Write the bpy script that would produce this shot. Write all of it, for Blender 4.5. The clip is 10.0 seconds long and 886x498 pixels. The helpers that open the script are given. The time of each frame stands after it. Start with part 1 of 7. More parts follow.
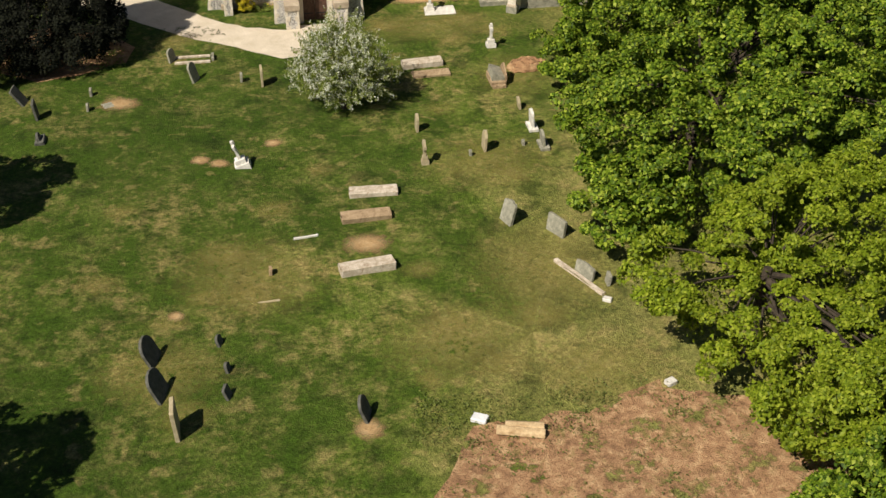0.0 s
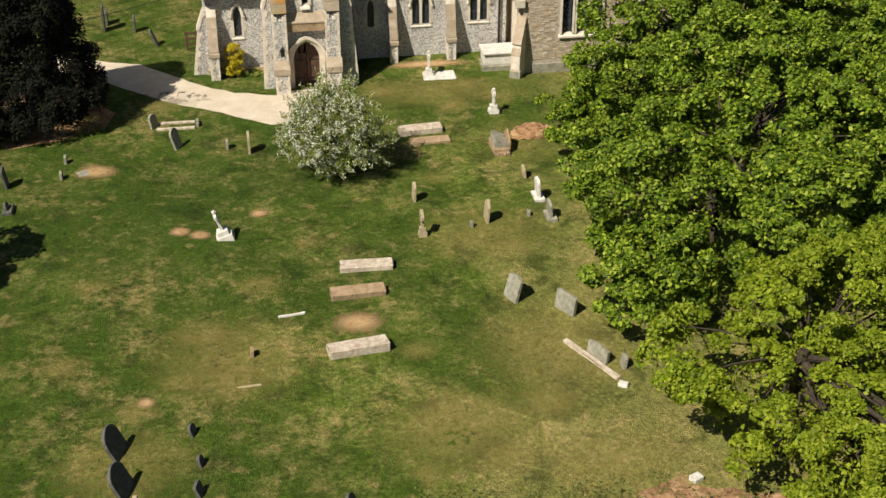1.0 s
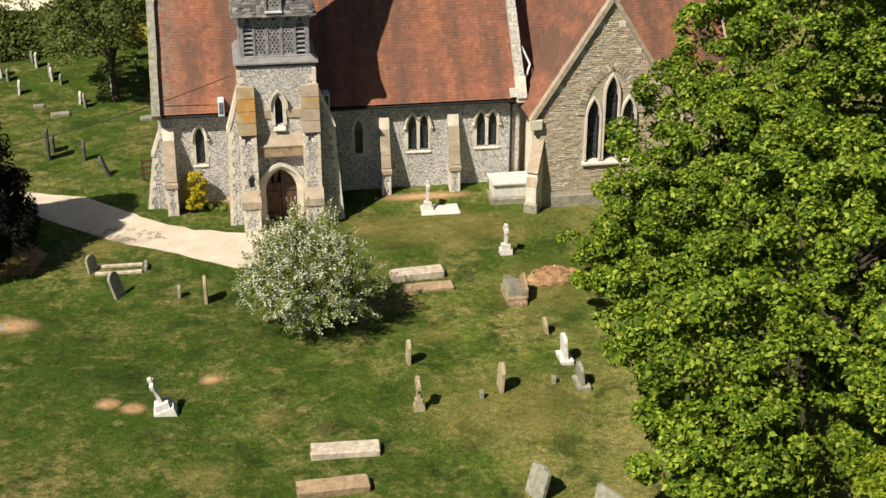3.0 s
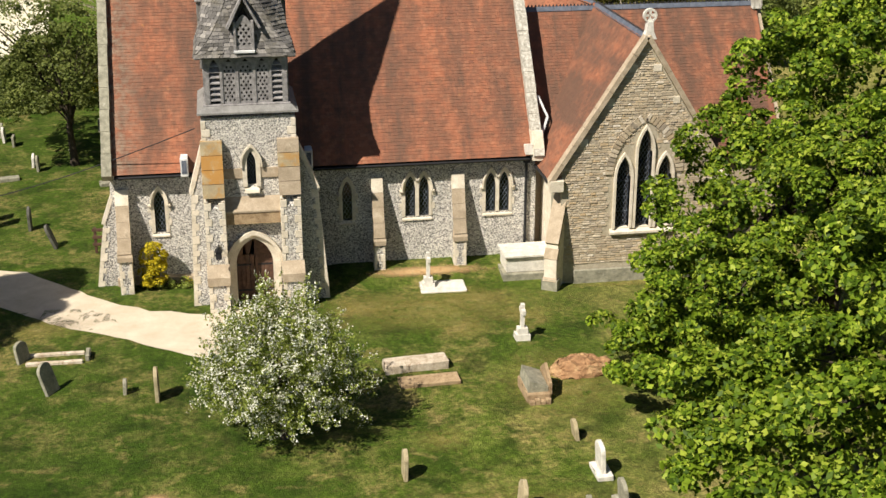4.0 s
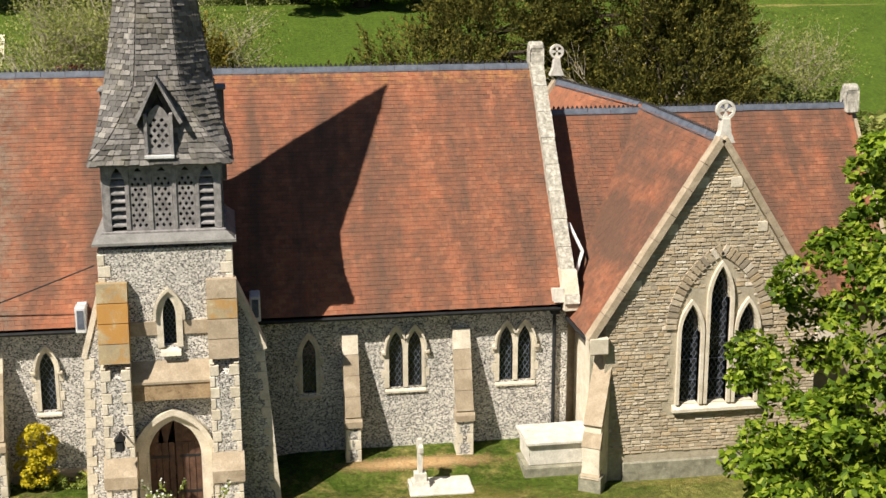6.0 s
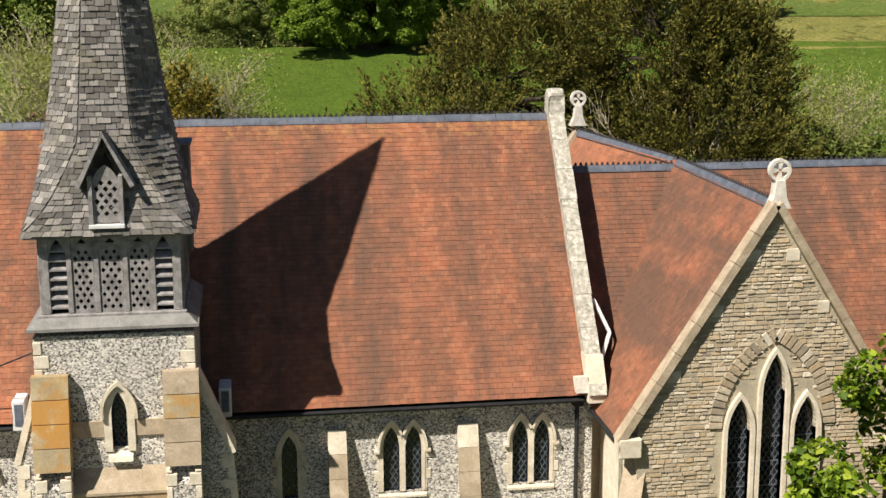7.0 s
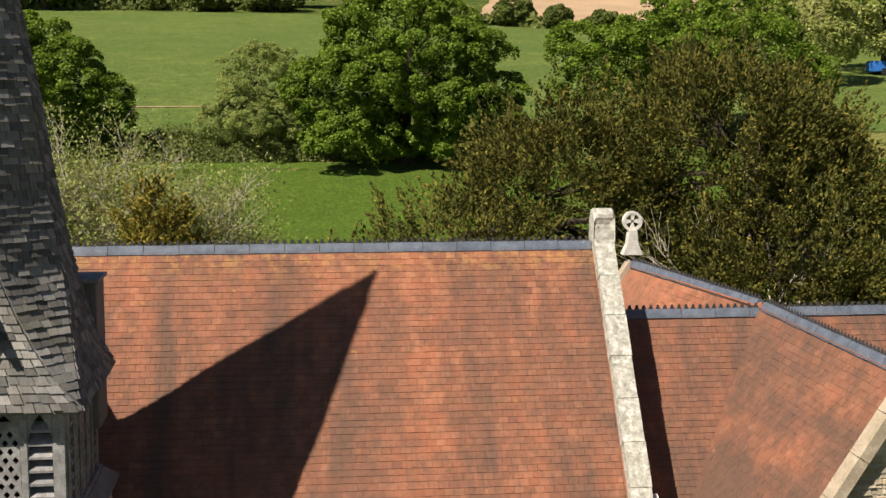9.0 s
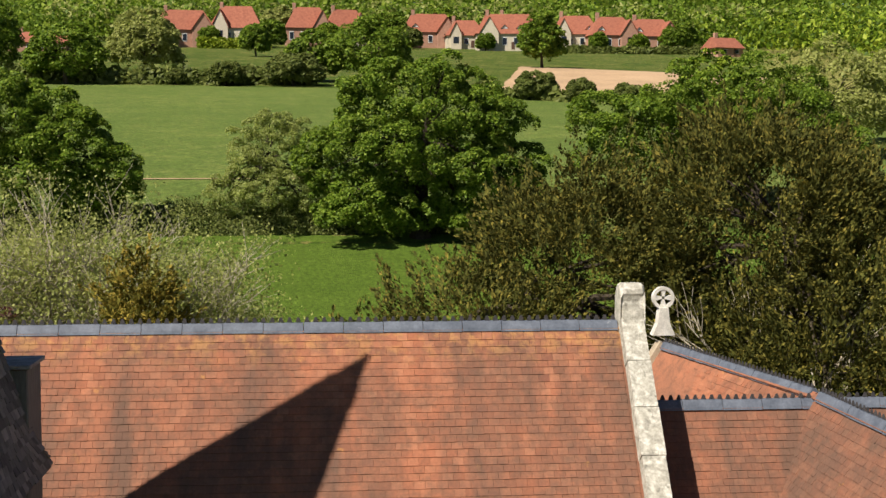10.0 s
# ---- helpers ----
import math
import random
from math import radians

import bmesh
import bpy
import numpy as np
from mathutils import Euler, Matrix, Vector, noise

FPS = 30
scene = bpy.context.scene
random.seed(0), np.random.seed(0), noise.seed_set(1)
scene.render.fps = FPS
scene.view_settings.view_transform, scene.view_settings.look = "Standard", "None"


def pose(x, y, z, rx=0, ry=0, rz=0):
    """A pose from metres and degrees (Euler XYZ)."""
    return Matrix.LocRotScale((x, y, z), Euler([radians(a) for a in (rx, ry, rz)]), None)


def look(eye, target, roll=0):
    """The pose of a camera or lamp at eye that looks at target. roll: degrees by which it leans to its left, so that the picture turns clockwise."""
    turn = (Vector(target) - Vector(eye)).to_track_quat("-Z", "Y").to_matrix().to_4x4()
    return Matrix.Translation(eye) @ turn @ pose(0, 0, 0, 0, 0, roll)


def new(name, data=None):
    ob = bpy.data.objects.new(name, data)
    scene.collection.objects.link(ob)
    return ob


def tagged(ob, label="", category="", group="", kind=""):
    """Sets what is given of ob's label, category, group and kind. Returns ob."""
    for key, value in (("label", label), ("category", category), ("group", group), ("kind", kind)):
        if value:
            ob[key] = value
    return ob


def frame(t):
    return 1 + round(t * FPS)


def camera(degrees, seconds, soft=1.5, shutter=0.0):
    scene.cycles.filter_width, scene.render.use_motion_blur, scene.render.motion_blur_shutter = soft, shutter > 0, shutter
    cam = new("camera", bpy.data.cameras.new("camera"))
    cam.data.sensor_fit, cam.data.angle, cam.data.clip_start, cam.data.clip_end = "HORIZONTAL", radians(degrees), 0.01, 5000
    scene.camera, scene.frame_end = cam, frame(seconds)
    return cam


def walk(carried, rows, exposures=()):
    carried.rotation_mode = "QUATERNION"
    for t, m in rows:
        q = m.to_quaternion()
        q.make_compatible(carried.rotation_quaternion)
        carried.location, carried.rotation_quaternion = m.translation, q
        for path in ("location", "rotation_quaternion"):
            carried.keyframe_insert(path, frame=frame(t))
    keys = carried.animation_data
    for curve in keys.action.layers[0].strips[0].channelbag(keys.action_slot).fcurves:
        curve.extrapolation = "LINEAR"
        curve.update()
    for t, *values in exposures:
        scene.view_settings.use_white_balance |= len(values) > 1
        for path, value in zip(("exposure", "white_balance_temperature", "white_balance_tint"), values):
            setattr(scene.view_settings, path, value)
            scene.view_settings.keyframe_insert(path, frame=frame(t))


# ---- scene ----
cam = camera(37, 10.0)
PATH = [
    (0, (-8.973, -35.132, 27.335), (-8.698, -33.487, 26.231), 0.03),
    (0.5, (-8.701, -33.755, 26.291), (-8.422, -32.080, 25.235), 0.01),
    (1, (-8.321, -31.612, 25.024), (-8.037, -29.906, 24.020), 0.07),
    (1.5, (-7.961, -29.740, 24.055), (-7.675, -28.006, 23.099), 0.04),
    (2, (-7.550, -27.395, 22.836), (-7.261, -25.635, 21.930), 0.07),
    (2.5, (-7.196, -25.108, 21.769), (-6.902, -23.326, 20.911), 0.08),
    (4, (-5.649, -14.208, 17.162), (-5.340, -12.360, 16.463), 0.01),
    (4.5, (-5.136, -11.183, 15.867), (-4.822, -9.313, 15.230), -0.00),
    (5, (-4.672, -7.882, 15.035), (-4.349, -5.998, 14.445), 0.06),
    (5.5, (-4.071, -5.029, 13.968), (-3.751, -3.125, 13.446), -0.06),
    (7, (-2.372, 2.438, 13.117), (-2.084, 4.374, 12.703), -0.15),
    (7.5, (-1.911, 4.475, 12.850), (-1.636, 6.421, 12.483), -0.17),
    (8, (-1.390, 6.419, 12.680), (-1.135, 8.376, 12.354), -0.22),
    (8.5, (-0.926, 8.186, 12.628), (-0.691, 10.151, 12.337), -0.00),
    (9, (-0.531, 9.924, 12.449), (-0.315, 11.898, 12.211), -0.00),
    (9.5, (-0.143, 11.362, 12.346), (0.048, 13.345, 12.161), 0.00),
    (10, (0.132, 13.068, 12.135), (0.314, 15.056, 12.011), 0.07),
]
walk(cam, [(t, look(eye, target, roll)) for t, eye, target, roll in PATH],
     [(0, 0.26), (1, 0.34), (2.5, 0.44), (4, 0.58), (10, 0.62)])

# ---- light ----
SUN_TO = Vector((0.533, 0.405, -0.743)).normalized()      # the way the sunlight travels
SUN_EL = math.asin(-SUN_TO.z)
SUN_AZ = math.atan2(-SUN_TO.x, -SUN_TO.y)

world = bpy.data.worlds.new("world")
scene.world = world
world.use_nodes = True
wn, wl = world.node_tree.nodes, world.node_tree.links
sky = wn.new("ShaderNodeTexSky")
sky.sky_type = "NISHITA"
sky.sun_disc = False
sky.sun_elevation = SUN_EL
sky.sun_rotation = SUN_AZ % (2 * math.pi)
sky.air_density, sky.dust_density, sky.ozone_density = 0.6, 0.3, 1.0
wl.new(sky.outputs[0], wn["Background"].inputs[0])
wn["Background"].inputs[1].default_value = 0.05
sun_data = bpy.data.lights.new("sun", "SUN")
sun_data.energy, sun_data.angle, sun_data.color = 5.0, radians(0.53), (1.0, 0.922, 0.83)
sun = new("sun", sun_data)
sun.matrix_world = Matrix.Translation((-40, -25, 60)) @ SUN_TO.to_track_quat("-Z", "Y").to_matrix().to_4x4()

rng = np.random.default_rng(7)
rnd = random.Random(11)

# ---- materials ----
def lin(h):
    """Linear colour from a hex string."""
    c = [int(h[i:i + 2], 16) / 255 for i in (0, 2, 4)]
    return [v / 12.92 if v < 0.04045 else ((v + 0.055) / 1.055) ** 2.4 for v in c] + [1.0]


class Nodes:
    """A short way to write a node material."""

    def __init__(self, name, rough=0.85, spec=0.3):
        self.mat = bpy.data.materials.new(name)
        self.mat.use_nodes = True
        self.n, self.l = self.mat.node_tree.nodes, self.mat.node_tree.links
        self.b = self.n["Principled BSDF"]
        self.b.inputs["Roughness"].default_value = rough
        self.b.inputs["Specular IOR Level"].default_value = spec
        self.tc = self.n.new("ShaderNodeTexCoord")
        self.co = self.tc.outputs["Object"]

    def link(self, a, b):
        self.l.new(a, b)

    def scaled(self, s, co=None):
        m = self.n.new("ShaderNodeMapping")
        m.inputs["Scale"].default_value = s
        self.link(co or self.co, m.inputs["Vector"])
        return m.outputs[0]

    def noise(self, scale, detail=4, rough=0.6, co=None, dist=0.0):
        t = self.n.new("ShaderNodeTexNoise")
        t.inputs["Scale"].default_value, t.inputs["Detail"].default_value = scale, detail
        t.inputs["Roughness"].default_value, t.inputs["Distortion"].default_value = rough, dist
        self.link(co or self.co, t.inputs["Vector"])
        return t.outputs["Fac"]

    def voronoi(self, scale, feature="F1", co=None, out="Distance", rand=1.0):
        t = self.n.new("ShaderNodeTexVoronoi")
        t.feature = feature
        t.inputs["Scale"].default_value, t.inputs["Randomness"].default_value = scale, rand
        self.link(co or self.co, t.inputs["Vector"])
        return t.outputs[out]

    def ramp(self, fac, stops, mode="LINEAR"):
        r = self.n.new("ShaderNodeValToRGB")
        r.color_ramp.interpolation = mode
        els = r.color_ramp.elements
        while len(els) < len(stops):
            els.new(0.5)
        for e, (p, c) in zip(els, stops):
            e.position = p
            e.color = c if not isinstance(c, (int, float)) else (c, c, c, 1)
        self.link(fac, r.inputs[0])
        return r.outputs[0]

    def mix(self, fac, a, b, mode="MIX"):
        m = self.n.new("ShaderNodeMix")
        m.data_type, m.blend_type = "RGBA", mode
        for sock, v in ((m.inputs[0], fac), (m.inputs[6], a), (m.inputs[7], b)):
            if isinstance(v, (int, float)):
                sock.default_value = v
            elif isinstance(v, (list, tuple)):
                sock.default_value = v
            else:
                self.link(v, sock)
        return m.outputs[2]

    def math(self, op, a, b=0.0):
        m = self.n.new("ShaderNodeMath")
        m.operation = op
        for sock, v in zip(m.inputs, (a, b)):
            if isinstance(v, (int, float)):
                sock.default_value = v
            else:
                self.link(v, sock)
        return m.outputs[0]

    def island(self):
        return self.n.new("ShaderNodeNewGeometry").outputs["Random Per Island"]

    def object_random(self):
        return self.n.new("ShaderNodeObjectInfo").outputs["Random"]

    def colour(self, c):
        if isinstance(c, (list, tuple)):
            self.b.inputs["Base Color"].default_value = c
        else:
            self.link(c, self.b.inputs["Base Color"])
        return self

    def bump(self, height, strength=0.4, dist=0.02):
        b = self.n.new("ShaderNodeBump")
        b.inputs["Strength"].default_value, b.inputs["Distance"].default_value = strength, dist
        self.link(height, b.inputs["Height"])
        self.link(b.outputs[0], self.b.inputs["Normal"])
        return self

    def rough(self, fac):
        self.link(fac, self.b.inputs["Roughness"])
        return self


def grass_material(name, dark, mid, light, dry, dry_amount=0.5, fine=9.0):
    """Mown turf: lush and thin patches, dead spots, and tufts at two sizes."""
    m = Nodes(name, 0.9, 0.15)
    big = m.noise(0.09, 4, 0.55)
    patch = m.noise(0.55, 8, 0.75)
    small = m.noise(fine, 6, 0.75)
    tuft = m.noise(fine * 3.2, 4, 0.7)
    c = m.ramp(patch, [(0.34, dark), (0.5, mid), (0.66, light)])
    c = m.mix(m.ramp(big, [(0.4, 0.55), (0.56, 0.0)]), c, dark)
    if dry_amount > 0.8:
        # darker towards the west and north, paler towards the east and south
        sep = m.n.new("ShaderNodeSeparateXYZ")
        m.link(m.co, sep.inputs[0])
        zone = m.math("ADD", m.math("MULTIPLY", sep.outputs[0], 0.06), m.math("ADD", m.math("MULTIPLY", sep.outputs[1], -0.02), 0.3))
        zone = m.math("ADD", zone, m.math("MULTIPLY", m.noise(0.16, 5, 0.6), 1.3))
        c = m.mix(m.ramp(zone, [(0.2, 0.8), (0.75, 0.0)]), c, m.mix(0.2, dark, c))
        c = m.mix(m.ramp(zone, [(0.75, 0.0), (1.0, 0.5)]), c, m.mix(0.45, light, dry))
    spots = m.math("MULTIPLY", m.ramp(m.noise(0.34, 9, 0.74), [(0.46, 0.0), (0.6, 1.0)]), m.ramp(m.noise(2.2, 7, 0.78), [(0.42, 0.0), (0.58, 1.0)]))
    spots = m.math("MULTIPLY", spots, m.ramp(big, [(0.38, 0.25), (0.55, 1.0)]))
    c = m.mix(m.math("MULTIPLY", spots, dry_amount * 0.6), c, dry)
    flecks = m.math("MULTIPLY", m.ramp(m.noise(1.15, 5, 0.6, dist=0.4), [(0.57, 0.0), (0.66, 1.0)]), m.ramp(m.noise(9.0, 5, 0.75), [(0.35, 0.25), (0.6, 1.0)]))
    c = m.mix(m.math("MULTIPLY", flecks, dry_amount * 0.5), c, dry)
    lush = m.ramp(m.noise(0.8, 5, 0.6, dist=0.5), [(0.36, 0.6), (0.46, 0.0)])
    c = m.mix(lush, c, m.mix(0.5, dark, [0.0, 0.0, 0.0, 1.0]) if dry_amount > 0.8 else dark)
    c = m.mix(0.85, c, m.ramp(small, [(0.26, 0.25), (0.5, 0.9), (0.74, 1.75)]), "MULTIPLY")
    c = m.mix(0.7, c, m.ramp(tuft, [(0.3, 0.35), (0.55, 1.0), (0.78, 1.6)]), "MULTIPLY")
    m.colour(c).bump(m.math("ADD", small, m.math("MULTIPLY", tuft, 0.6)), 0.9, 0.1)
    return m.mat


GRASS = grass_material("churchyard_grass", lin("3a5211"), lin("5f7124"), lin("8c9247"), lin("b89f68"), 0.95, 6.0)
MEADOW = grass_material("meadow_grass", lin("4f651e"), lin("596f23"), lin("63782a"), lin("727d36"), 0.2, 5.0)
PASTURE = grass_material("pasture_grass", lin("566a2c"), lin("657534"), lin("76803e"), lin("8c8850"), 0.4, 3.0)


def plain(name, stops, scale=6.0, rough=0.85, bump=0.3, fine=40.0, spec=0.3, stain=None, metal=0.0, dist=0.02):
    m = Nodes(name, rough, spec)
    c = m.ramp(m.noise(scale, 6, 0.65, dist=0.3), stops)
    c = m.mix(0.5, c, m.ramp(m.noise(fine, 3, 0.6), [(0.25, 0.6), (0.75, 1.35)]), "MULTIPLY")
    if stain:
        c = m.mix(m.ramp(m.noise(stain[0], 6, 0.7, dist=0.6), [(stain[2], 0.0), (stain[2] + 0.12, stain[3])]), c, stain[1])
    m.colour(c).bump(m.math("ADD", m.noise(fine, 4, 0.7), m.noise(scale, 4, 0.6)), bump, dist)
    m.b.inputs["Metallic"].default_value = metal
    return m.mat


PLOUGHED = plain("ploughed_soil", [(0.3, lin("a08666")), (0.7, lin("b89a78"))], 0.12, 0.95, 0.3, 1.5)
GRAVEL = plain("path_gravel", [(0.3, lin("bcae94")), (0.7, lin("d6c9b2"))], 1.2, 0.95, 0.5, 60)
EARTH = plain("bare_earth", [(0.3, lin("75563c")), (0.5, lin("a17c58")), (0.7, lin("c4a478"))], 2.6, 0.95, 0.8, 14, dist=0.08, stain=(1.1, lin("6a6c30"), 0.56, 0.7))
PATCHY_EARTH = EARTH.copy()
PATCHY_EARTH.name = "patchy_earth"


def grown_through(mat, scale, low, high):
    """Let the grass below show through a ground material in ragged spots."""
    n, l = mat.node_tree.nodes, mat.node_tree.links
    co, t, r = n.new("ShaderNodeTexCoord"), n.new("ShaderNodeTexNoise"), n.new("ShaderNodeValToRGB")
    t.inputs["Scale"].default_value, t.inputs["Detail"].default_value, t.inputs["Roughness"].default_value = scale, 8, 0.75
    l.new(co.outputs["Object"], t.inputs["Vector"])
    l.new(t.outputs["Fac"], r.inputs[0])
    r.color_ramp.elements[0].position, r.color_ramp.elements[1].position = low, high
    clear, mix = n.new("ShaderNodeBsdfTransparent"), n.new("ShaderNodeMixShader")
    l.new(r.outputs[0], mix.inputs[0])
    l.new(clear.outputs[0], mix.inputs[1])
    l.new(n["Principled BSDF"].outputs[0], mix.inputs[2])
    l.new(mix.outputs[0], n["Material Output"].inputs["Surface"])


grown_through(PATCHY_EARTH, 0.9, 0.4, 0.47)

ASHLAR = plain("dressed_limestone", [(0.3, lin("c2b79f")), (0.7, lin("e6dcc8"))], 3.0, 0.9, 0.25, 35, stain=(2.2, lin("8a8270"), 0.62, 0.55))
LICHEN = plain("tan_sandstone", [(0.3, lin("978870")), (0.55, lin("ae9e86")), (0.75, lin("c6b8a0"))], 2.4, 0.9, 0.3, 30, stain=(3.0, lin("7d735c"), 0.58, 0.6))
LICHEN_ORANGE = plain("lichened_sandstone", [(0.3, lin("94886e")), (0.55, lin("aa9a78")), (0.75, lin("c0b496"))], 2.4, 0.9, 0.3, 30, stain=(1.8, lin("b08038"), 0.46, 0.6))
PALE_LEAD = plain("pale_lead", [(0.3, lin("6f6d68")), (0.7, lin("93918b"))], 3.0, 0.6, 0.15, 30)
COPING = plain("mossy_coping", [(0.3, lin("8a867a")), (0.52, lin("b2ad9e")), (0.7, lin("dcd7ca"))], 9.0, 0.9, 0.6, 25, stain=(11.0, lin("504e44"), 0.56, 0.65))
WEATHERED = plain("weathered_gravestone", [(0.3, lin("6f6d5c")), (0.7, lin("a5a18c"))], 5.0, 0.9, 0.4, 40, stain=(7.0, lin("c9c6b4"), 0.6, 0.6))
TAN_STONE = plain("tan_gravestone", [(0.3, lin("8f8262")), (0.7, lin("b8aa88"))], 5.0, 0.9, 0.4, 40, stain=(7.0, lin("6d6650"), 0.6, 0.6))
DARK_STONE = plain("lichened_dark_gravestone", [(0.3, lin("3d3d36")), (0.7, lin("6a695e"))], 5.0, 0.9, 0.4, 40, stain=(9.0, lin("a3a28f"), 0.62, 0.6))
WHITE_STONE = plain("pale_marble", [(0.3, lin("b9b4a6")), (0.7, lin("e6e1d4"))], 4.0, 0.7, 0.2, 40, stain=(6.0, lin("8d8878"), 0.62, 0.5))
BROKEN_STONE = plain("old_ledger_stone", [(0.3, lin("9c8b72")), (0.6, lin("cdc0aa")), (0.8, lin("e2d9c8"))], 4.0, 0.9, 0.5, 30, stain=(6.0, lin("8a6a4c"), 0.55, 0.7))
BROWN_STONE = plain("brown_ledger_stone", [(0.3, lin("856f52")), (0.7, lin("b79f7c"))], 4.0, 0.9, 0.5, 30, stain=(6.0, lin("6a5038"), 0.55, 0.7))
LEAD = plain("grey_lead", [(0.3, lin("4c525c")), (0.7, lin("6c727c"))], 4.0, 0.6, 0.15, 30, stain=(9.0, lin("b9bcc0"), 0.66, 0.6))
CREST = plain("dark_ridge_crest", [(0.3, lin("2c2a2a")), (0.7, lin("454242"))], 8.0, 0.8, 0.2)
TIMBER = plain("weathered_oak", [(0.3, lin("6a6764")), (0.7, lin("a5a19d"))], 5.0, 0.85, 0.4, 40)
# the same oak with shade put into its colour, for voids and undersides
SHADED_TIMBER = plain("shadowed_oak", [(0.3, lin("1e1c1a")), (0.7, lin("34312d"))], 5.0, 0.85, 0.4, 40)
DOOR_OAK = plain("oak_door", [(0.3, lin("3c2a20")), (0.7, lin("6a5040"))], 5.0, 0.7, 0.3, 40)
IRON = plain("black_iron", [(0.3, lin("1b1b1c")), (0.7, lin("303031"))], 8.0, 0.6, 0.2)
WHITE_PAINT = plain("white_lead_flashing", [(0.3, lin("c9c9c5")), (0.7, lin("e4e4e0"))], 4.0, 0.6, 0.1)
BARK = plain("tree_bark", [(0.3, lin("2e2820")), (0.7, lin("4e4436"))], 6.0, 0.95, 0.8, 22)
PALE_BARK = plain("bleached_twigs", [(0.3, lin("8f8570")), (0.7, lin("bdb39c"))], 6.0, 0.95, 0.3)
LOG = plain("cut_log", [(0.3, lin("9a7c54")), (0.7, lin("d6bd92"))], 5.0, 0.9, 0.5, 30)


def flint_material():
    m = Nodes("knapped_flint", 0.6, 0.4)
    co = m.scaled((1.0, 1.0, 1.35))
    cell = m.voronoi(22.0, out="Color", co=co)
    edge = m.voronoi(22.0, "DISTANCE_TO_EDGE", co=co)
    grey = m.n.new("ShaderNodeRGBToBW")
    m.link(cell, grey.inputs[0])
    stone = m.ramp(grey.outputs[0], [(0.25, lin("2b2c2f")), (0.4, lin("4a4b4e")), (0.5, lin("807e7d")), (0.6, lin("b8b4ac")), (0.74, lin("e6e2d8"))])
    mortar = m.ramp(m.noise(2.0, 5), [(0.3, lin("c0b9ab")), (0.7, lin("ded7c8"))])
    c = m.mix(m.ramp(edge, [(0.05, 0.0), (0.12, 1.0)]), mortar, stone)
    c = m.mix(0.5, c, m.ramp(m.noise(0.9, 5, 0.65), [(0.3, 0.75), (0.7, 1.3)]), "MULTIPLY")
    m.colour(c).bump(m.ramp(edge, [(0.0, 0.0), (0.2, 1.0)]), 0.6, 0.02)
    return m.mat


FLINT = flint_material()


def rubble_material(name, single):
    m = Nodes(name, 0.9, 0.2)
    r = m.object_random() if single else m.island()
    c = m.ramp(r, [(0.0, lin("958a78")), (0.2, lin("b2a48b")), (0.45, lin("a3937a")), (0.7, lin("c4b79f")), (0.88, lin("b09a78")), (1.0, lin("cfc5b2"))])
    c = m.mix(0.6, c, m.ramp(m.noise(9.0, 6, 0.7, co=m.n.new("ShaderNodeNewGeometry").outputs["Position"]), [(0.28, 0.6), (0.72, 1.35)]), "MULTIPLY")
    c = m.mix(0.5, c, m.ramp(m.noise(0.5, 4), [(0.3, 0.8), (0.7, 1.2)]), "MULTIPLY")
    m.colour(c).bump(m.noise(22.0, 5, 0.7), 0.6, 0.02)
    return m.mat


RUBBLE = rubble_material("rubble_stone", False)
RUBBLE_ONE = rubble_material("rubble_stone_single", True)
MORTAR = plain("lime_mortar", [(0.3, lin("a0967f")), (0.7, lin("bab09a"))], 5.0, 0.95, 0.4)


def tile_material(name, single, dull=0.0):
    """Clay tiles: each tile its own red, with soot and lichen over the whole slope."""
    m = Nodes(name, 0.85, 0.25)
    r = m.object_random() if single else m.island()
    c = m.ramp(r, [(0.0, lin("955d43")), (0.3, lin("9b6247")), (0.7, lin("a0674b")), (0.96, lin("a76f52")), (1.0, lin("84523e"))])
    geo = m.n.new("ShaderNodeNewGeometry").outputs["Position"]
    soot = m.noise(0.5, 6, 0.62, co=m.scaled((1.9, 0.3, 0.3), geo), dist=0.4)
    soot = m.math("ADD", m.math("MULTIPLY", soot, 0.7), m.math("MULTIPLY", m.noise(1.6, 6, 0.7, co=geo), 0.3))
    c = m.mix(m.ramp(soot, [(0.41 - dull, 0.0), (0.6 - dull, 0.8)]), c, lin("54463c"))
    c = m.mix(m.ramp(m.noise(3.4, 7, 0.75, co=geo), [(0.46, 0.0), (0.62, 0.5)]), c, lin("5e4a3c"))
    lich = m.noise(2.6, 6, 0.7, co=geo)
    c = m.mix(m.ramp(lich, [(0.66, 0.0), (0.74, 0.5)]), c, lin("c08c4a"))
    sep = m.n.new("ShaderNodeSeparateXYZ")
    m.link(geo, sep.inputs[0])
    # orange lichen under the ridge, grey lichen over the west end
    high = m.math("MULTIPLY", m.ramp(m.math("MULTIPLY", sep.outputs[2], 0.1), [(0.9, 0.0), (0.955, 1.0)]), m.ramp(m.noise(4.0, 6, 0.75, co=geo), [(0.48, 0.0), (0.6, 0.6)]))
    c = m.mix(high, c, lin("b98a52"))
    west = m.math("MULTIPLY", m.ramp(m.math("MULTIPLY", sep.outputs[0], -0.05), [(0.42, 0.0), (0.5, 1.0)]), m.ramp(m.noise(3.2, 7, 0.8, co=geo), [(0.44, 0.0), (0.6, 0.65)]))
    c = m.mix(west, c, lin("a89c86"))
    c = m.mix(0.5, c, m.ramp(m.noise(22.0, 5, 0.75, co=geo), [(0.3, 0.7), (0.7, 1.28)]), "MULTIPLY")
    m.colour(c).bump(m.noise(60.0, 3, 0.7, co=geo), 0.3, 0.01)
    return m.mat


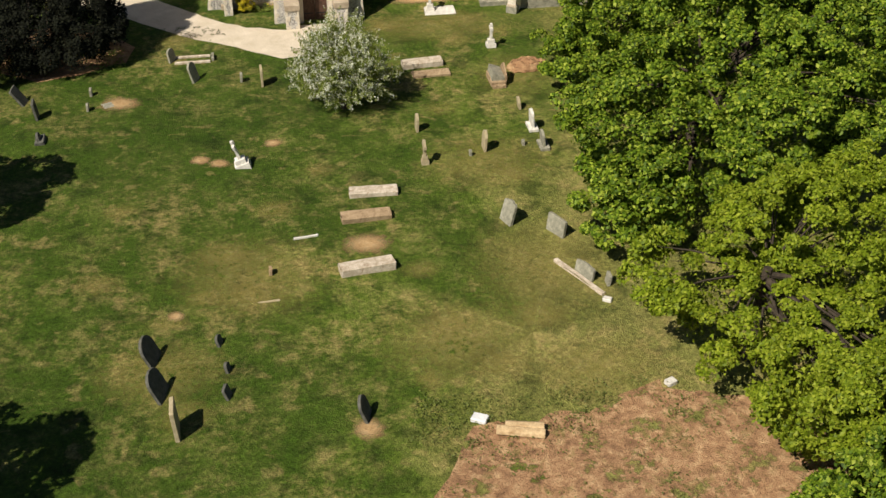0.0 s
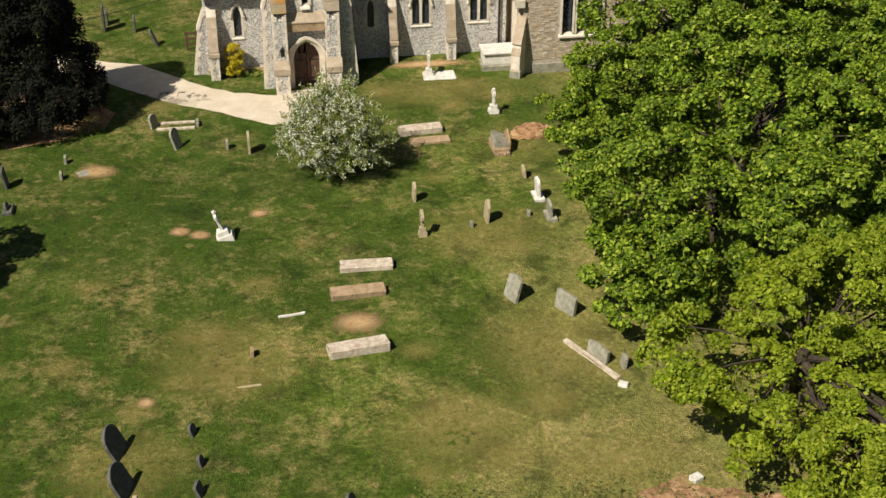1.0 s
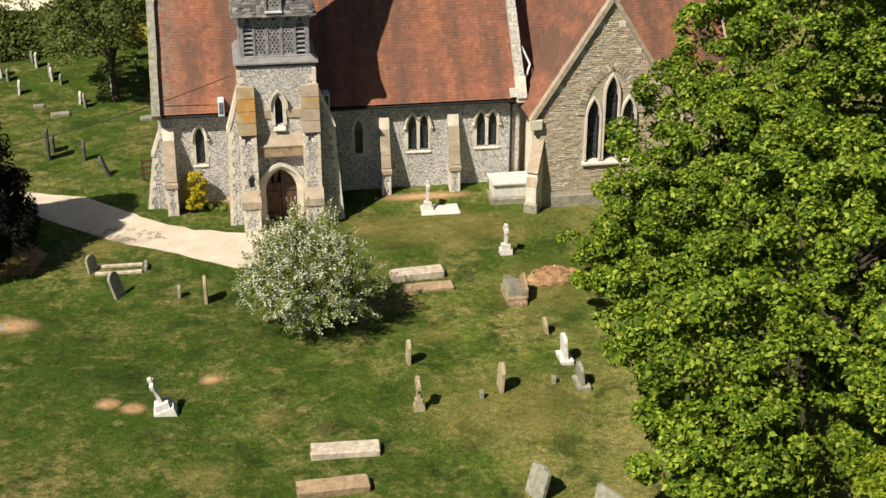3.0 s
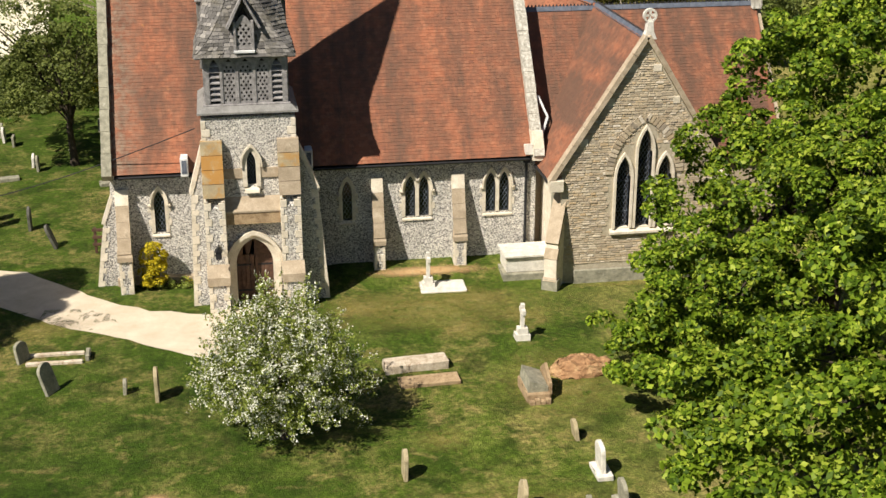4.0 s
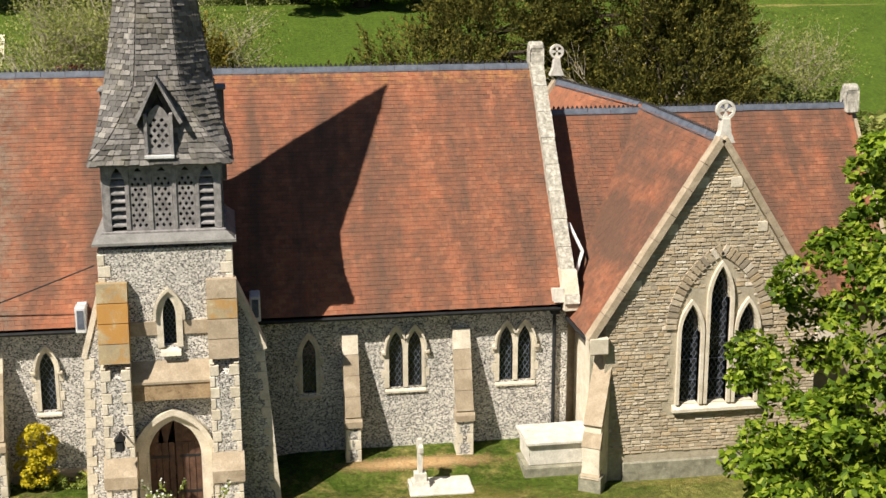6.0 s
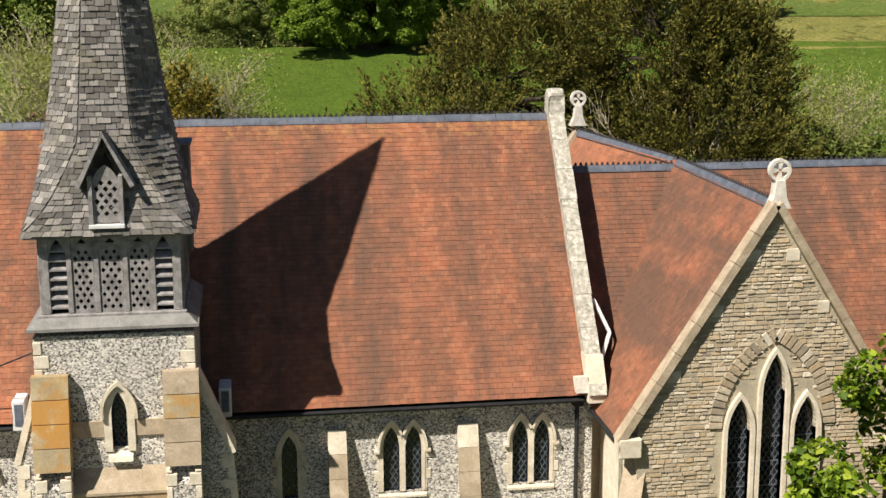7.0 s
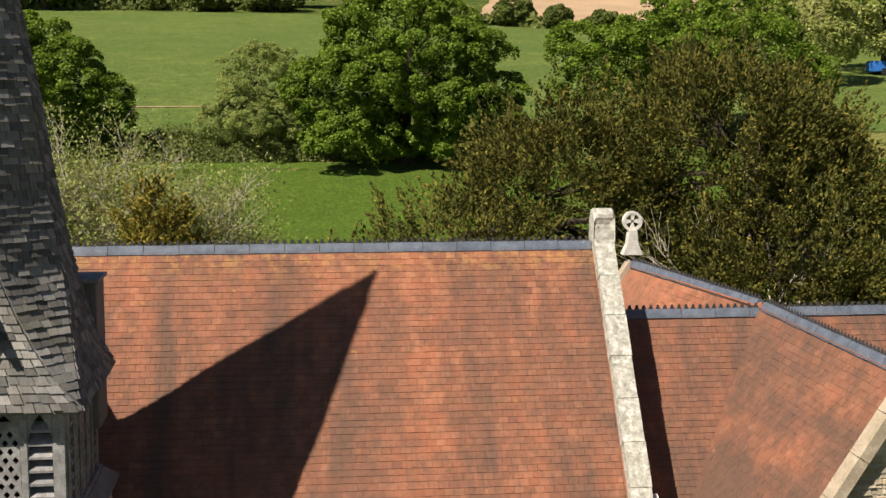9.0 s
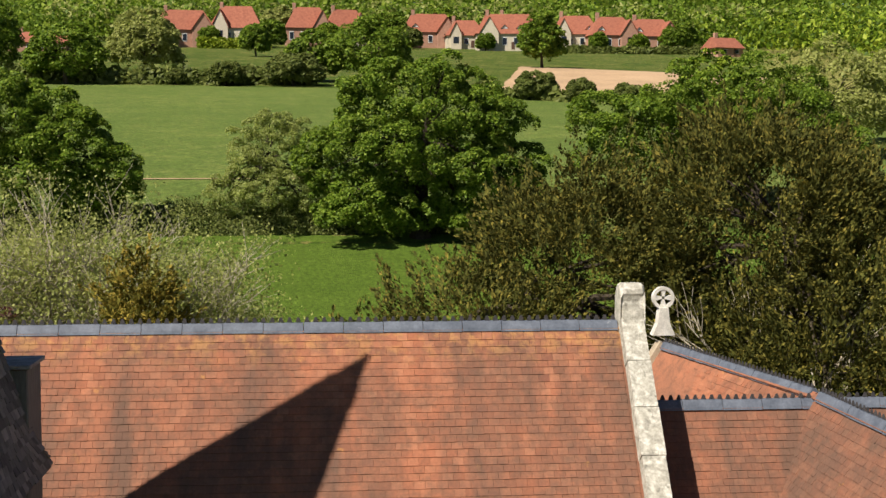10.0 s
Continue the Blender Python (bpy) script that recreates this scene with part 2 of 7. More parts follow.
TILE = tile_material("clay_tile", False)
TILE_ONE = tile_material("clay_tile_single", True)
TILE_DULL = tile_material("dull_clay_tile", False, 0.05)


def shingle_material(name, single):
    m = Nodes(name, 0.85, 0.25)
    r = m.object_random() if single else m.island()
    c = m.ramp(r, [(0.0, lin("524f4b")), (0.4, lin("67645f")), (0.75, lin("7b7772")), (1.0, lin("938e86"))])
    geo = m.n.new("ShaderNodeNewGeometry").outputs["Position"]
    c = m.mix(m.ramp(m.noise(1.3, 5, 0.7, co=geo), [(0.5, 0.0), (0.7, 0.5)]), c, lin("7d7660"))
    c = m.mix(0.7, c, m.ramp(m.noise(18.0, 4, 0.7, co=m.scaled((1, 1, 0.2), geo)), [(0.3, 0.65), (0.7, 1.3)]), "MULTIPLY")
    m.colour(c).bump(m.noise(40.0, 3, 0.7, co=m.scaled((1, 1, 0.15), geo)), 0.4, 0.012)
    return m.mat


SHINGLE = shingle_material("oak_shingle", False)
SHINGLE_ONE = shingle_material("oak_shingle_single", True)


def glass_material():
    m = Nodes("leaded_glass", 0.12, 0.6)
    m.colour(m.ramp(m.noise(2.0, 3), [(0.3, lin("14171a")), (0.7, lin("23272b"))]))
    return m.mat


GLASS = glass_material()


def leaf_material(name, stops, trans=0.25, rough=0.55):
    m = Nodes(name, rough, 0.2)
    c = m.ramp(m.island(), stops)
    c = m.mix(0.6, c, m.ramp(m.noise(0.9, 5, 0.65), [(0.3, 0.6), (0.7, 1.3)]), "MULTIPLY")
    m.colour(c)
    t = m.n.new("ShaderNodeBsdfTranslucent")
    m.link(c, t.inputs["Color"])
    s = m.n.new("ShaderNodeMixShader")
    s.inputs[0].default_value = trans
    m.link(m.b.outputs[0], s.inputs[1])
    m.link(t.outputs[0], s.inputs[2])
    m.link(s.outputs[0], m.n["Material Output"].inputs["Surface"])
    return m.mat


def worn_material(name, stops, bare=False):
    """Dead grass that thins out raggedly towards the rim of its patch."""
    m = Nodes(name, 0.95, 0.15)
    co = m.tc.outputs["Generated"]
    far = m.n.new("ShaderNodeVectorMath")
    far.operation = "DISTANCE"
    flat = m.scaled((1, 1, 0), co)
    m.link(flat, far.inputs[0])
    far.inputs[1].default_value = (0.5, 0.5, 0)
    rim = m.math("ADD", far.outputs["Value"], m.math("MULTIPLY", m.noise(3.0, 7, 0.75), 0.55))
    c = m.ramp(m.noise(3.0, 6, 0.7), stops)
    c = m.mix(0.8, c, m.ramp(m.noise(22.0, 4, 0.7), [(0.3, 0.5), (0.7, 1.4)]), "MULTIPLY")
    m.colour(c)
    clear = m.n.new("ShaderNodeBsdfTransparent")
    s = m.n.new("ShaderNodeMixShader")
    m.link(m.ramp(rim, [(0.4, 0.0), (0.66, 1.0)]) if bare else m.math("MAXIMUM", m.ramp(rim, [(0.25, 0.45), (0.66, 1.0)]), m.ramp(m.noise(4.0, 7, 0.8), [(0.38, 0.0), (0.6, 1.0)])), s.inputs[0])
    m.link(m.b.outputs[0], s.inputs[1])
    m.link(clear.outputs[0], s.inputs[2])
    m.link(s.outputs[0], m.n["Material Output"].inputs["Surface"])
    return m.mat


DRYGRASS = worn_material("dry_grass", [(0.3, lin("7c7638")), (0.5, lin("978a4c")), (0.7, lin("b2a268"))])
LICHEN_DEEP = plain("orange_lichened_sandstone", [(0.3, lin("978870")), (0.55, lin("ae9a74")), (0.75, lin("c6b490"))], 2.4, 0.9, 0.3, 30, stain=(1.8, lin("b57f30"), 0.36, 0.75))
BARE_SOIL = worn_material("bare_soil", [(0.3, lin("8a6e4a")), (0.5, lin("ab8d62")), (0.7, lin("c4a87c"))], True)
LEAF_OAK = leaf_material("spring_leaf", [(0.0, lin("374d10")), (0.35, lin("546d16")), (0.7, lin("798f22")), (1.0, lin("a2ae3e"))], 0.28)
LEAF_LIME = leaf_material("yellow_green_leaf", [(0.0, lin("566812")), (0.5, lin("7c8e1c")), (1.0, lin("a2ac36"))], 0.36)
LEAF_YEW = leaf_material("yew_leaf", [(0.0, lin("0f120a")), (0.6, lin("191c0f")), (1.0, lin("242616"))], 0.05, 0.9)
LEAF_YEW_SPRING = leaf_material("yew_spring_leaf", [(0.0, lin("3e401a")), (0.45, lin("585a25")), (0.85, lin("746e2f")), (1.0, lin("94863a"))], 0.25, 0.85)
LEAF_DARK = leaf_material("field_oak_leaf", [(0.0, lin("4b6218")), (0.5, lin("688224")), (1.0, lin("8e9e3a"))], 0.38)
LEAF_HEDGE = leaf_material("hedge_leaf", [(0.0, lin("56612c")), (0.5, lin("6a7538")), (1.0, lin("828846"))], 0.38)
LEAF_PALE = leaf_material("willow_leaf", [(0.0, lin("7e8642")), (0.5, lin("989e54")), (1.0, lin("b4b66c"))], 0.45)
LEAF_WILLOW = leaf_material("silver_willow_leaf", [(0.0, lin("7e8a3e")), (0.5, lin("9aa456")), (1.0, lin("bcc07c"))], 0.55)
LEAF_HAW = leaf_material("hawthorn_leaf", [(0.0, lin("5f6d28")), (0.5, lin("7d8a3a")), (1.0, lin("9ca550"))], 0.3)
BLOSSOM = leaf_material("hawthorn_blossom", [(0.0, lin("e4e2c6")), (0.5, lin("f2f0de")), (1.0, lin("fbfaf2"))], 0.35)
LEAF_GOLD = leaf_material("gold_conifer_leaf", [(0.0, lin("4e4e18")), (0.5, lin("77702a")), (1.0, lin("a48e3c"))], 0.25, 0.85)
LEAF_YELLOW = leaf_material("forsythia_flower", [(0.0, lin("8a8a1c")), (0.5, lin("c2ae20")), (1.0, lin("e0cc38"))], 0.3)
LEAF_RED = leaf_material("copper_leaf", [(0.0, lin("3a1f1a")), (0.5, lin("5a322a")), (1.0, lin("74483a"))], 0.2)
BLUE_PAINT = plain("blue_tarpaulin", [(0.3, lin("2a5fae")), (0.7, lin("3b78c8"))], 2.0, 0.6, 0.1)
HOUSE_BRICK = plain("house_brick", [(0.3, lin("96705e")), (0.7, lin("b08a74"))], 1.5, 0.9, 0.2)
HOUSE_RENDER = plain("cream_render", [(0.3, lin("b0a690")), (0.7, lin("c8bea8"))], 1.5, 0.9, 0.1)
HOUSE_TILE = plain("house_roof_tile", [(0.3, lin("7e4a3a")), (0.7, lin("a0654e"))], 1.5, 0.9, 0.3)
CREAM_FIELD = plain("pale_field", [(0.3, lin("c8c0a0")), (0.7, lin("dcd6bc"))], 0.2, 0.95, 0.2)

# ---- building tools ----
def mesh_object(name, verts, faces, material, parent=None, label=""):
    me = bpy.data.meshes.new(name)
    me.from_pydata(verts, [], faces)
    me.update()
    me.materials.append(material)
    ob = new(name, me)
    if parent is not None:
        ob.parent = parent
    if label:
        ob["label"] = label
    return ob


def part(name, bm, material, parent, label=""):
    me = bpy.data.meshes.new(name)
    bmesh.ops.recalc_face_normals(bm, faces=bm.faces)
    bm.to_mesh(me)
    bm.free()
    me.materials.append(material)
    ob = new(name, me)
    if parent is not None:
        ob.parent = parent
    if label:
        ob["label"] = label
    return ob


def thing(name, loc, label, category, group="", kind=""):
    e = new(name)
    e.empty_display_size = 0.2
    e.location = loc
    return tagged(e, label, category, group, kind)


def box(bm, x0, x1, y0, y1, z0, z1, bevel=0.0):
    vs = [bm.verts.new((x, y, z)) for z in (z0, z1) for y in (y0, y1) for x in (x0, x1)]
    fs = [bm.faces.new([vs[i] for i in f]) for f in ((0, 1, 3, 2), (4, 5, 7, 6), (0, 1, 5, 4), (2, 3, 7, 6), (0, 2, 6, 4), (1, 3, 7, 5))]
    if bevel:
        es = list({e for f in fs for e in f.edges})
        bmesh.ops.bevel(bm, geom=es, offset=bevel, segments=1, affect="EDGES")
    return vs


def prism(bm, pts, axis, a, b):
    """A prism: the outline pts (two coordinates) drawn out from a to b along the axis x, y or z."""
    def at(p, d):
        return {"x": (d, p[0], p[1]), "y": (p[0], d, p[1]), "z": (p[0], p[1], d)}[axis]
    lo = [bm.verts.new(at(p, a)) for p in pts]
    hi = [bm.verts.new(at(p, b)) for p in pts]
    n = len(pts)
    bm.faces.new(lo)
    bm.faces.new(hi)
    for i in range(n):
        bm.faces.new((lo[i], lo[(i + 1) % n], hi[(i + 1) % n], hi[i]))


def pierced(bm, outer, holes, axis, a, b):
    """A slab with openings through it, outline and openings as in prism()."""
    def at(p, d):
        return {"x": (d, p[0], p[1]), "y": (p[0], d, p[1]), "z": (p[0], p[1], d)}[axis]
    edges = []
    for loop in [outer] + holes:
        vs = [bm.verts.new(at(p, a)) for p in loop]
        edges += [bm.edges.new((vs[i], vs[(i + 1) % len(vs)])) for i in range(len(vs))]
    made = bmesh.ops.triangle_fill(bm, use_beauty=True, use_dissolve=False, edges=edges)
    faces = [g for g in made["geom"] if isinstance(g, bmesh.types.BMFace)]
    out = bmesh.ops.extrude_face_region(bm, geom=faces, use_keep_orig=True)
    move = {"x": (b - a, 0, 0), "y": (0, b - a, 0), "z": (0, 0, b - a)}[axis]
    bmesh.ops.translate(bm, vec=move, verts=[g for g in out["geom"] if isinstance(g, bmesh.types.BMVert)])


def lancet(cx, z0, spring, apex, w, n=7):
    """The outline of a pointed opening, its head struck from two centres."""
    h, rise = w / 2, apex - spring
    r = (h * h + rise * rise) / (2 * h)
    top = math.asin(min(1.0, rise / r))
    arc = [(h - r + r * math.cos(top * i / n), spring + r * math.sin(top * i / n)) for i in range(n)]
    return [(cx - h, z0), (cx + h, z0)] + [(cx + x, z) for x, z in arc] + [(cx, apex)] + [(cx - x, z) for x, z in arc[::-1]]


def arch_band(bm, cx, z0, spring, apex, w, band, y0, y1, n=9, limit=None):
    """A moulded frame round a pointed opening, between the planes y0 and y1; limit: (lowest x, highest x)."""
    rise = (apex - spring) * (w + 2 * band) / w
    ins, outs = lancet(cx, z0, spring, apex, w, n), lancet(cx, z0, spring, spring + min(rise, apex - spring + band * 1.5), w + 2 * band, n)
    ins, outs = ins[1:] + ins[:1], outs[1:] + outs[:1]
    last = None
    for p, q in zip(ins, outs):
        if limit and not (limit[0] - 0.01 < p[0] < limit[1] + 0.01 and limit[0] - 0.01 < q[0] < limit[1] + 0.01):
            if last:
                bm.faces.new(last)
            last = None
            continue
        ring = [bm.verts.new((a[0], y, a[1])) for a, y in ((p, y0), (q, y0), (q, y1), (p, y1))]
        if last:
            for k in range(4):
                bm.faces.new((last[k], last[(k + 1) % 4], ring[(k + 1) % 4], ring[k]))
        else:
            bm.faces.new(ring)
        last = ring
    if last:
        bm.faces.new(last)


def tube(bm, pts, radii, sides=7):
    """A tapered tube through the points."""
    rings = []
    for i, p in enumerate(pts):
        d = (Vector(pts[min(i + 1, len(pts) - 1)]) - Vector(pts[max(i - 1, 0)])).normalized()
        u = d.orthogonal().normalized()
        v = d.cross(u)
        rings.append([bm.verts.new(Vector(p) + radii[i] * (math.cos(2 * math.pi * k / sides) * u + math.sin(2 * math.pi * k / sides) * v)) for k in range(sides)])
    for a, b in zip(rings, rings[1:]):
        for k in range(sides):
            bm.faces.new((a[k], a[(k + 1) % sides], b[(k + 1) % sides], b[k]))
    bm.faces.new(rings[0]), bm.faces.new(rings[-1])


def leaf_mesh(name, centres, outward, size, material, parent, spread=0.9, long=1.5, label="", along=False):
    """One small folded leaf at every centre, facing the given outward way, or with along pointing that way."""
    n = len(centres)
    d = outward + rng.normal(0, spread, (n, 3))
    d /= np.linalg.norm(d, axis=1, keepdims=True) + 1e-9
    t = np.cross(d, rng.normal(0, 1, (n, 3)))
    t /= np.linalg.norm(t, axis=1, keepdims=True) + 1e-9
    if along:
        d, t = t, d
    s = np.cross(d, t)
    k = size * rng.uniform(0.6, 1.35, (n, 1))
    v = np.stack([centres - t * k * long * 0.5, centres + s * k * 0.5 - d * k * 0.14, centres + t * k * long * 0.5, centres - s * k * 0.5 - d * k * 0.14], 1).reshape(-1, 3)
    me = bpy.data.meshes.new(name)
    me.vertices.add(4 * n)
    me.vertices.foreach_set("co", v.ravel())
    me.loops.add(6 * n)
    base = np.arange(n)[:, None] * 4
    me.loops.foreach_set("vertex_index", (base + np.array([0, 1, 2, 0, 2, 3])).ravel())
    me.polygons.add(2 * n)
    me.polygons.foreach_set("loop_start", np.arange(2 * n) * 3)
    me.update(calc_edges=True)
    me.materials.append(material)
    ob = new(name, me)
    ob.parent = parent
    if label:
        ob["label"] = label
    return ob


def clumps(blobs, count, per, clump, gap=0.0):
    """Leaf places in clumps over the outer part of a crown made of blobs (x, y, z, rx, ry, rz)."""
    blobs = np.array(blobs, float)
    area = blobs[:, 3] * blobs[:, 5]
    pick = rng.choice(len(blobs), count, p=area / area.sum())
    b = blobs[pick]
    w = rng.normal(0, 1, (count, 3))
    w /= np.linalg.norm(w, axis=1, keepdims=True)
    w[:, 2] = np.where(w[:, 2] < -0.55, -w[:, 2], w[:, 2])
    bumps = 1 + 0.10 * np.sin(5 * w[:, :1] + 3 * b[:, :1]) * np.cos(4 * w[:, 1:2] + b[:, 1:2]) + 0.07 * np.sin(11 * w[:, 2:] + 7 * w[:, :1])
    r = rng.uniform(0.0, 1.0, (count, 1)) ** 0.35
    c = b[:, :3] + w * b[:, 3:] * (gap + (1 - gap) * (0.45 + 0.57 * r)) * bumps
    inside = np.zeros(count, bool)
    for j, q in enumerate(blobs):
        e = (((c - q[:3]) / q[3:]) ** 2).sum(1)
        inside |= (e < 0.3) & (pick != j)
    c, w = c[~inside], w[~inside]
    m = len(c)
    pts = np.repeat(c, per, 0) + rng.normal(0, 1, (m * per, 3)) * clump * np.array([1, 1, 0.6])
    out = np.repeat(w, per, 0) + np.array([0, 0, 0.45])
    return pts, out


def limbs(bm, base, top, r0, blobs, n=9):
    """Trunk and main limbs up into the blobs of a crown."""
    base, top = Vector(base), Vector(top)
    mid = base.lerp(top, 0.5) + Vector((rnd.uniform(-0.2, 0.2), rnd.uniform(-0.2, 0.2), 0))
    tube(bm, [base - Vector((0, 0, 0.2)), base + Vector((0, 0, 0.4)), mid, top], [r0 * 1.5, r0 * 1.05, r0 * 0.8, r0 * 0.55], 9)
    for i in range(n):
        q = blobs[i % len(blobs)]
        end = Vector((q[0] + rnd.uniform(-0.6, 0.6) * q[3], q[1] + rnd.uniform(-0.6, 0.6) * q[4], q[2] + rnd.uniform(-0.4, 0.6) * q[5]))
        start = base.lerp(top, rnd.uniform(0.45, 0.95))
        bend = start.lerp(end, 0.5) + Vector((0, 0, 0.12 * (end - start).length))
        tube(bm, [start, bend, end], [r0 * 0.42, r0 * 0.26, r0 * 0.07], 6)


def tree(name, base, trunk, top, blobs, leaf, count, per, size, label, category="tree", clump=0.35, limbs_n=9, bark=None, gap=0.0, spread=0.9, group=""):
    """A tree with a tapered trunk, limbs and a crown of leaves; blobs in metres from its foot."""
    t = thing(name, base, label, category, group)
    bm = bmesh.new()
    limbs(bm, (0, 0, 0), top, trunk, blobs, limbs_n)
    part("trunk", bm, bark or BARK, t)
    p, o = clumps(blobs, count, per, clump, gap)
    keep = p[:, 2] > 0.05
    leaf_mesh("crown", p[keep], o[keep], size, leaf, t, spread)
    return t

# ---- ground ----
HILL_Y = [0, 46, 60, 75, 88, 104, 150, 214, 260, 359, 500, 900, 3200]
HILL_Z = [0, 0, 1.4, 4.8, 8.0, 10.8, 17.0, 24.4, 30.2, 41.6, 58, 104, 285]


def ground_z(x, y):
    s = np.clip((np.asarray(y, float) - 13) / 10, 0, 1)
    z = -0.2 * s * s * (3 - 2 * s) + np.interp(y, HILL_Y, HILL_Z)
    bank = np.clip((np.asarray(y, float) - 28.3) / 1.2, 0, 1) * np.clip((30.5 - np.asarray(y, float)) * 2, 0, 1) * np.clip((np.asarray(x, float) + 3.6) / 1.2, 0, 1) * np.clip((5.6 - np.asarray(x, float)) / 0.6, 0, 1)
    z = z + 0.34 * bank
    near = np.clip((47 - np.asarray(y, float)) / 6, 0, 1)
    return z + near * (0.05 * np.sin(0.55 * x + 1.3) * np.cos(0.5 * y) + 0.03 * np.sin(1.3 * x + 0.7 * y)) * np.clip((26 - np.asarray(y, float)) / 4, 0, 1)


def sheet(name, xs, ys, material, lift=0.0, parent=None):
    X, Y = np.meshgrid(xs, ys)
    Z = ground_z(X, Y) + lift
    n = len(xs)
    v = np.stack([X, Y, Z], -1).reshape(-1, 3)
    f = [(j * n + i, j * n + i + 1, (j + 1) * n + i + 1, (j + 1) * n + i) for j in range(len(ys) - 1) for i in range(n - 1)]
    return mesh_object(name, v.tolist(), f, material, parent)


def spaced(*spans):
    out = []
    for a, b, n in spans:
        out += list(np.linspace(a, b, n, endpoint=False))
    return out + [spans[-1][1]]


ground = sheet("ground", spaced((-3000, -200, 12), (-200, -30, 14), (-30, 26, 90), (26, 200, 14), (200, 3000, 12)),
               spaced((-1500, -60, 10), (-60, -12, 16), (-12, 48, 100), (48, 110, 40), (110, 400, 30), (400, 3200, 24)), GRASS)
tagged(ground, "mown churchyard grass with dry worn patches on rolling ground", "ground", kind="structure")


def outline_patch(name, pts, material, lift, label, category, kind="structure", wobble=0.0, step=0.5):
    """A flat irregular patch lying on the ground inside an outline."""
    pts = [Vector((p[0], p[1], 0)) for p in pts]
    fine = []
    for a, b in zip(pts, pts[1:] + pts[:1]):
        k = max(1, int((b - a).length / step))
        for i in range(k):
            p = a.lerp(b, i / k)
            q = noise.noise_vector(p * 1.7) * wobble + noise.noise_vector(p * 6.0) * wobble * 0.4
            fine.append((p.x + q.x, p.y + q.y))
    bm = bmesh.new()
    vs = [bm.verts.new((x, y, 0)) for x, y in fine]
    es = [bm.edges.new((vs[i], vs[(i + 1) % len(vs)])) for i in range(len(vs))]
    bmesh.ops.triangle_fill(bm, use_beauty=True, edges=es)
    limit = max(0.7, step * 1.6)
    for _ in range(7):
        long_edges = [e for e in bm.edges if e.calc_length() > limit]
        if not long_edges:
            break
        bmesh.ops.subdivide_edges(bm, edges=long_edges, cuts=1)
        bmesh.ops.triangulate(bm, faces=[f for f in bm.faces if len(f.verts) > 3])
    for v in bm.verts:
        v.co.z = float(ground_z(v.co.x, v.co.y)) + lift
    for f in bm.faces:
        if f.normal.z < 0:
            f.normal_flip()
    me = bpy.data.meshes.new(name)
    bm.to_mesh(me)
    bm.free()
    me.materials.append(material)
    return tagged(new(name, me), label, category, kind=kind)


outline_patch("path", [(-29.37, 42.10), (-21.34, 36.48), (-15.52, 32.69), (-13.11, 31.72), (-9.98, 28.47), (-8.60, 27.51), (-7.33, 27.07), (-6.55, 26.80), (-6.26, 27.23), (-3.63, 27.39),
                       (-3.33, 26.58), (-4.27, 24.77), (-5.62, 23.76), (-6.97, 23.48), (-9.52, 25.49), (-11.47, 26.61), (-15.49, 30.50), (-21.26, 34.19), (-29.48, 39.86)],
              GRAVEL, 0.012, "pale gravel path leading up to the church porch", "path", wobble=0.12)


def blob_outline(x, y, rx, ry, n=14, seed=0, jag=0.25):
    r = random.Random(seed)
    return [(x + rx * (1 + r.uniform(-jag, jag)) * math.cos(2 * math.pi * i / n), y + ry * (1 + r.uniform(-jag, jag)) * math.sin(2 * math.pi * i / n)) for i in range(n)]


outline_patch("earth_patch", [(-4.45, -9.40), (-4.22, -6.95), (-3.48, -5.50), (-2.74, -4.59), (-0.01, -4.10), (1.22, -4.24), (2.72, -3.36), (4.24, -3.79), (6.61, -4.57), (9.02, -8.00), (9.01, -13.84), (-5.3, -14)],
              PATCHY_EARTH, 0.014, "bare brown earth with leaf litter by the trees", "earth", wobble=0.6)
outline_patch("earth_patch", [(-22.88, 25.95), (-20.12, 24.02), (-18.44, 22.90), (-16.63, 23.35), (-14.47, 24.29), (-13.93, 25.96), (-15.33, 27.93), (-18.22, 29.04), (-22.99, 29.02)],
              EARTH, 0.010, "bare brown earth under the dark yew", "earth", wobble=0.25)
outline_patch("dry_patch", blob_outline(-4.96, 6.36, 1.15, 1.0, seed=2), BARE_SOIL, 0.014, "straw-coloured dead grass beside a ledger stone", "dry grass", wobble=0.12, step=0.2)
outline_patch("dry_patch", blob_outline(-14.54, 19.80, 1.2, 0.95, seed=3), BARE_SOIL, 0.012, "straw-coloured bare patch by small stones", "dry grass", wobble=0.12, step=0.2)
outline_patch("dry_patch", blob_outline(-6.03, -4.04, 0.75, 0.65, seed=4), BARE_SOIL, 0.012, "worn dry grass round a gravestone foot", "dry grass", wobble=0.1, step=0.2)
outline_patch("dry_patch", [(4.4, 27.3), (8.0, 27.0), (11.5, 27.0), (11.5, 27.55), (6.0, 27.55), (5.9, 27.2), (4.9, 26.9)], DRYGRASS, 0.012, "worn dry strip along the church wall", "dry grass", wobble=0.08, step=0.3)
outline_patch("dry_patch", [(-2.2, 28.75), (0.4, 28.6), (2.4, 28.7), (3.9, 28.95), (4.1, 29.42), (0.5, 29.42), (-2.2, 29.42)], BARE_SOIL, 0.02, "bare tan soil along the foot of the nave wall", "bare soil", wobble=0.08, step=0.2)
outline_patch("dry_patch", [(-2.9, 25.6), (-0.8, 26.3), (1.4, 26.5), (3.6, 26.2), (3.6, 26.55), (1.4, 26.95), (-0.8, 26.8), (-3.1, 26.1)], DRYGRASS, 0.016, "worn dry line across the lawn before the church", "dry grass", wobble=0.1, step=0.25)
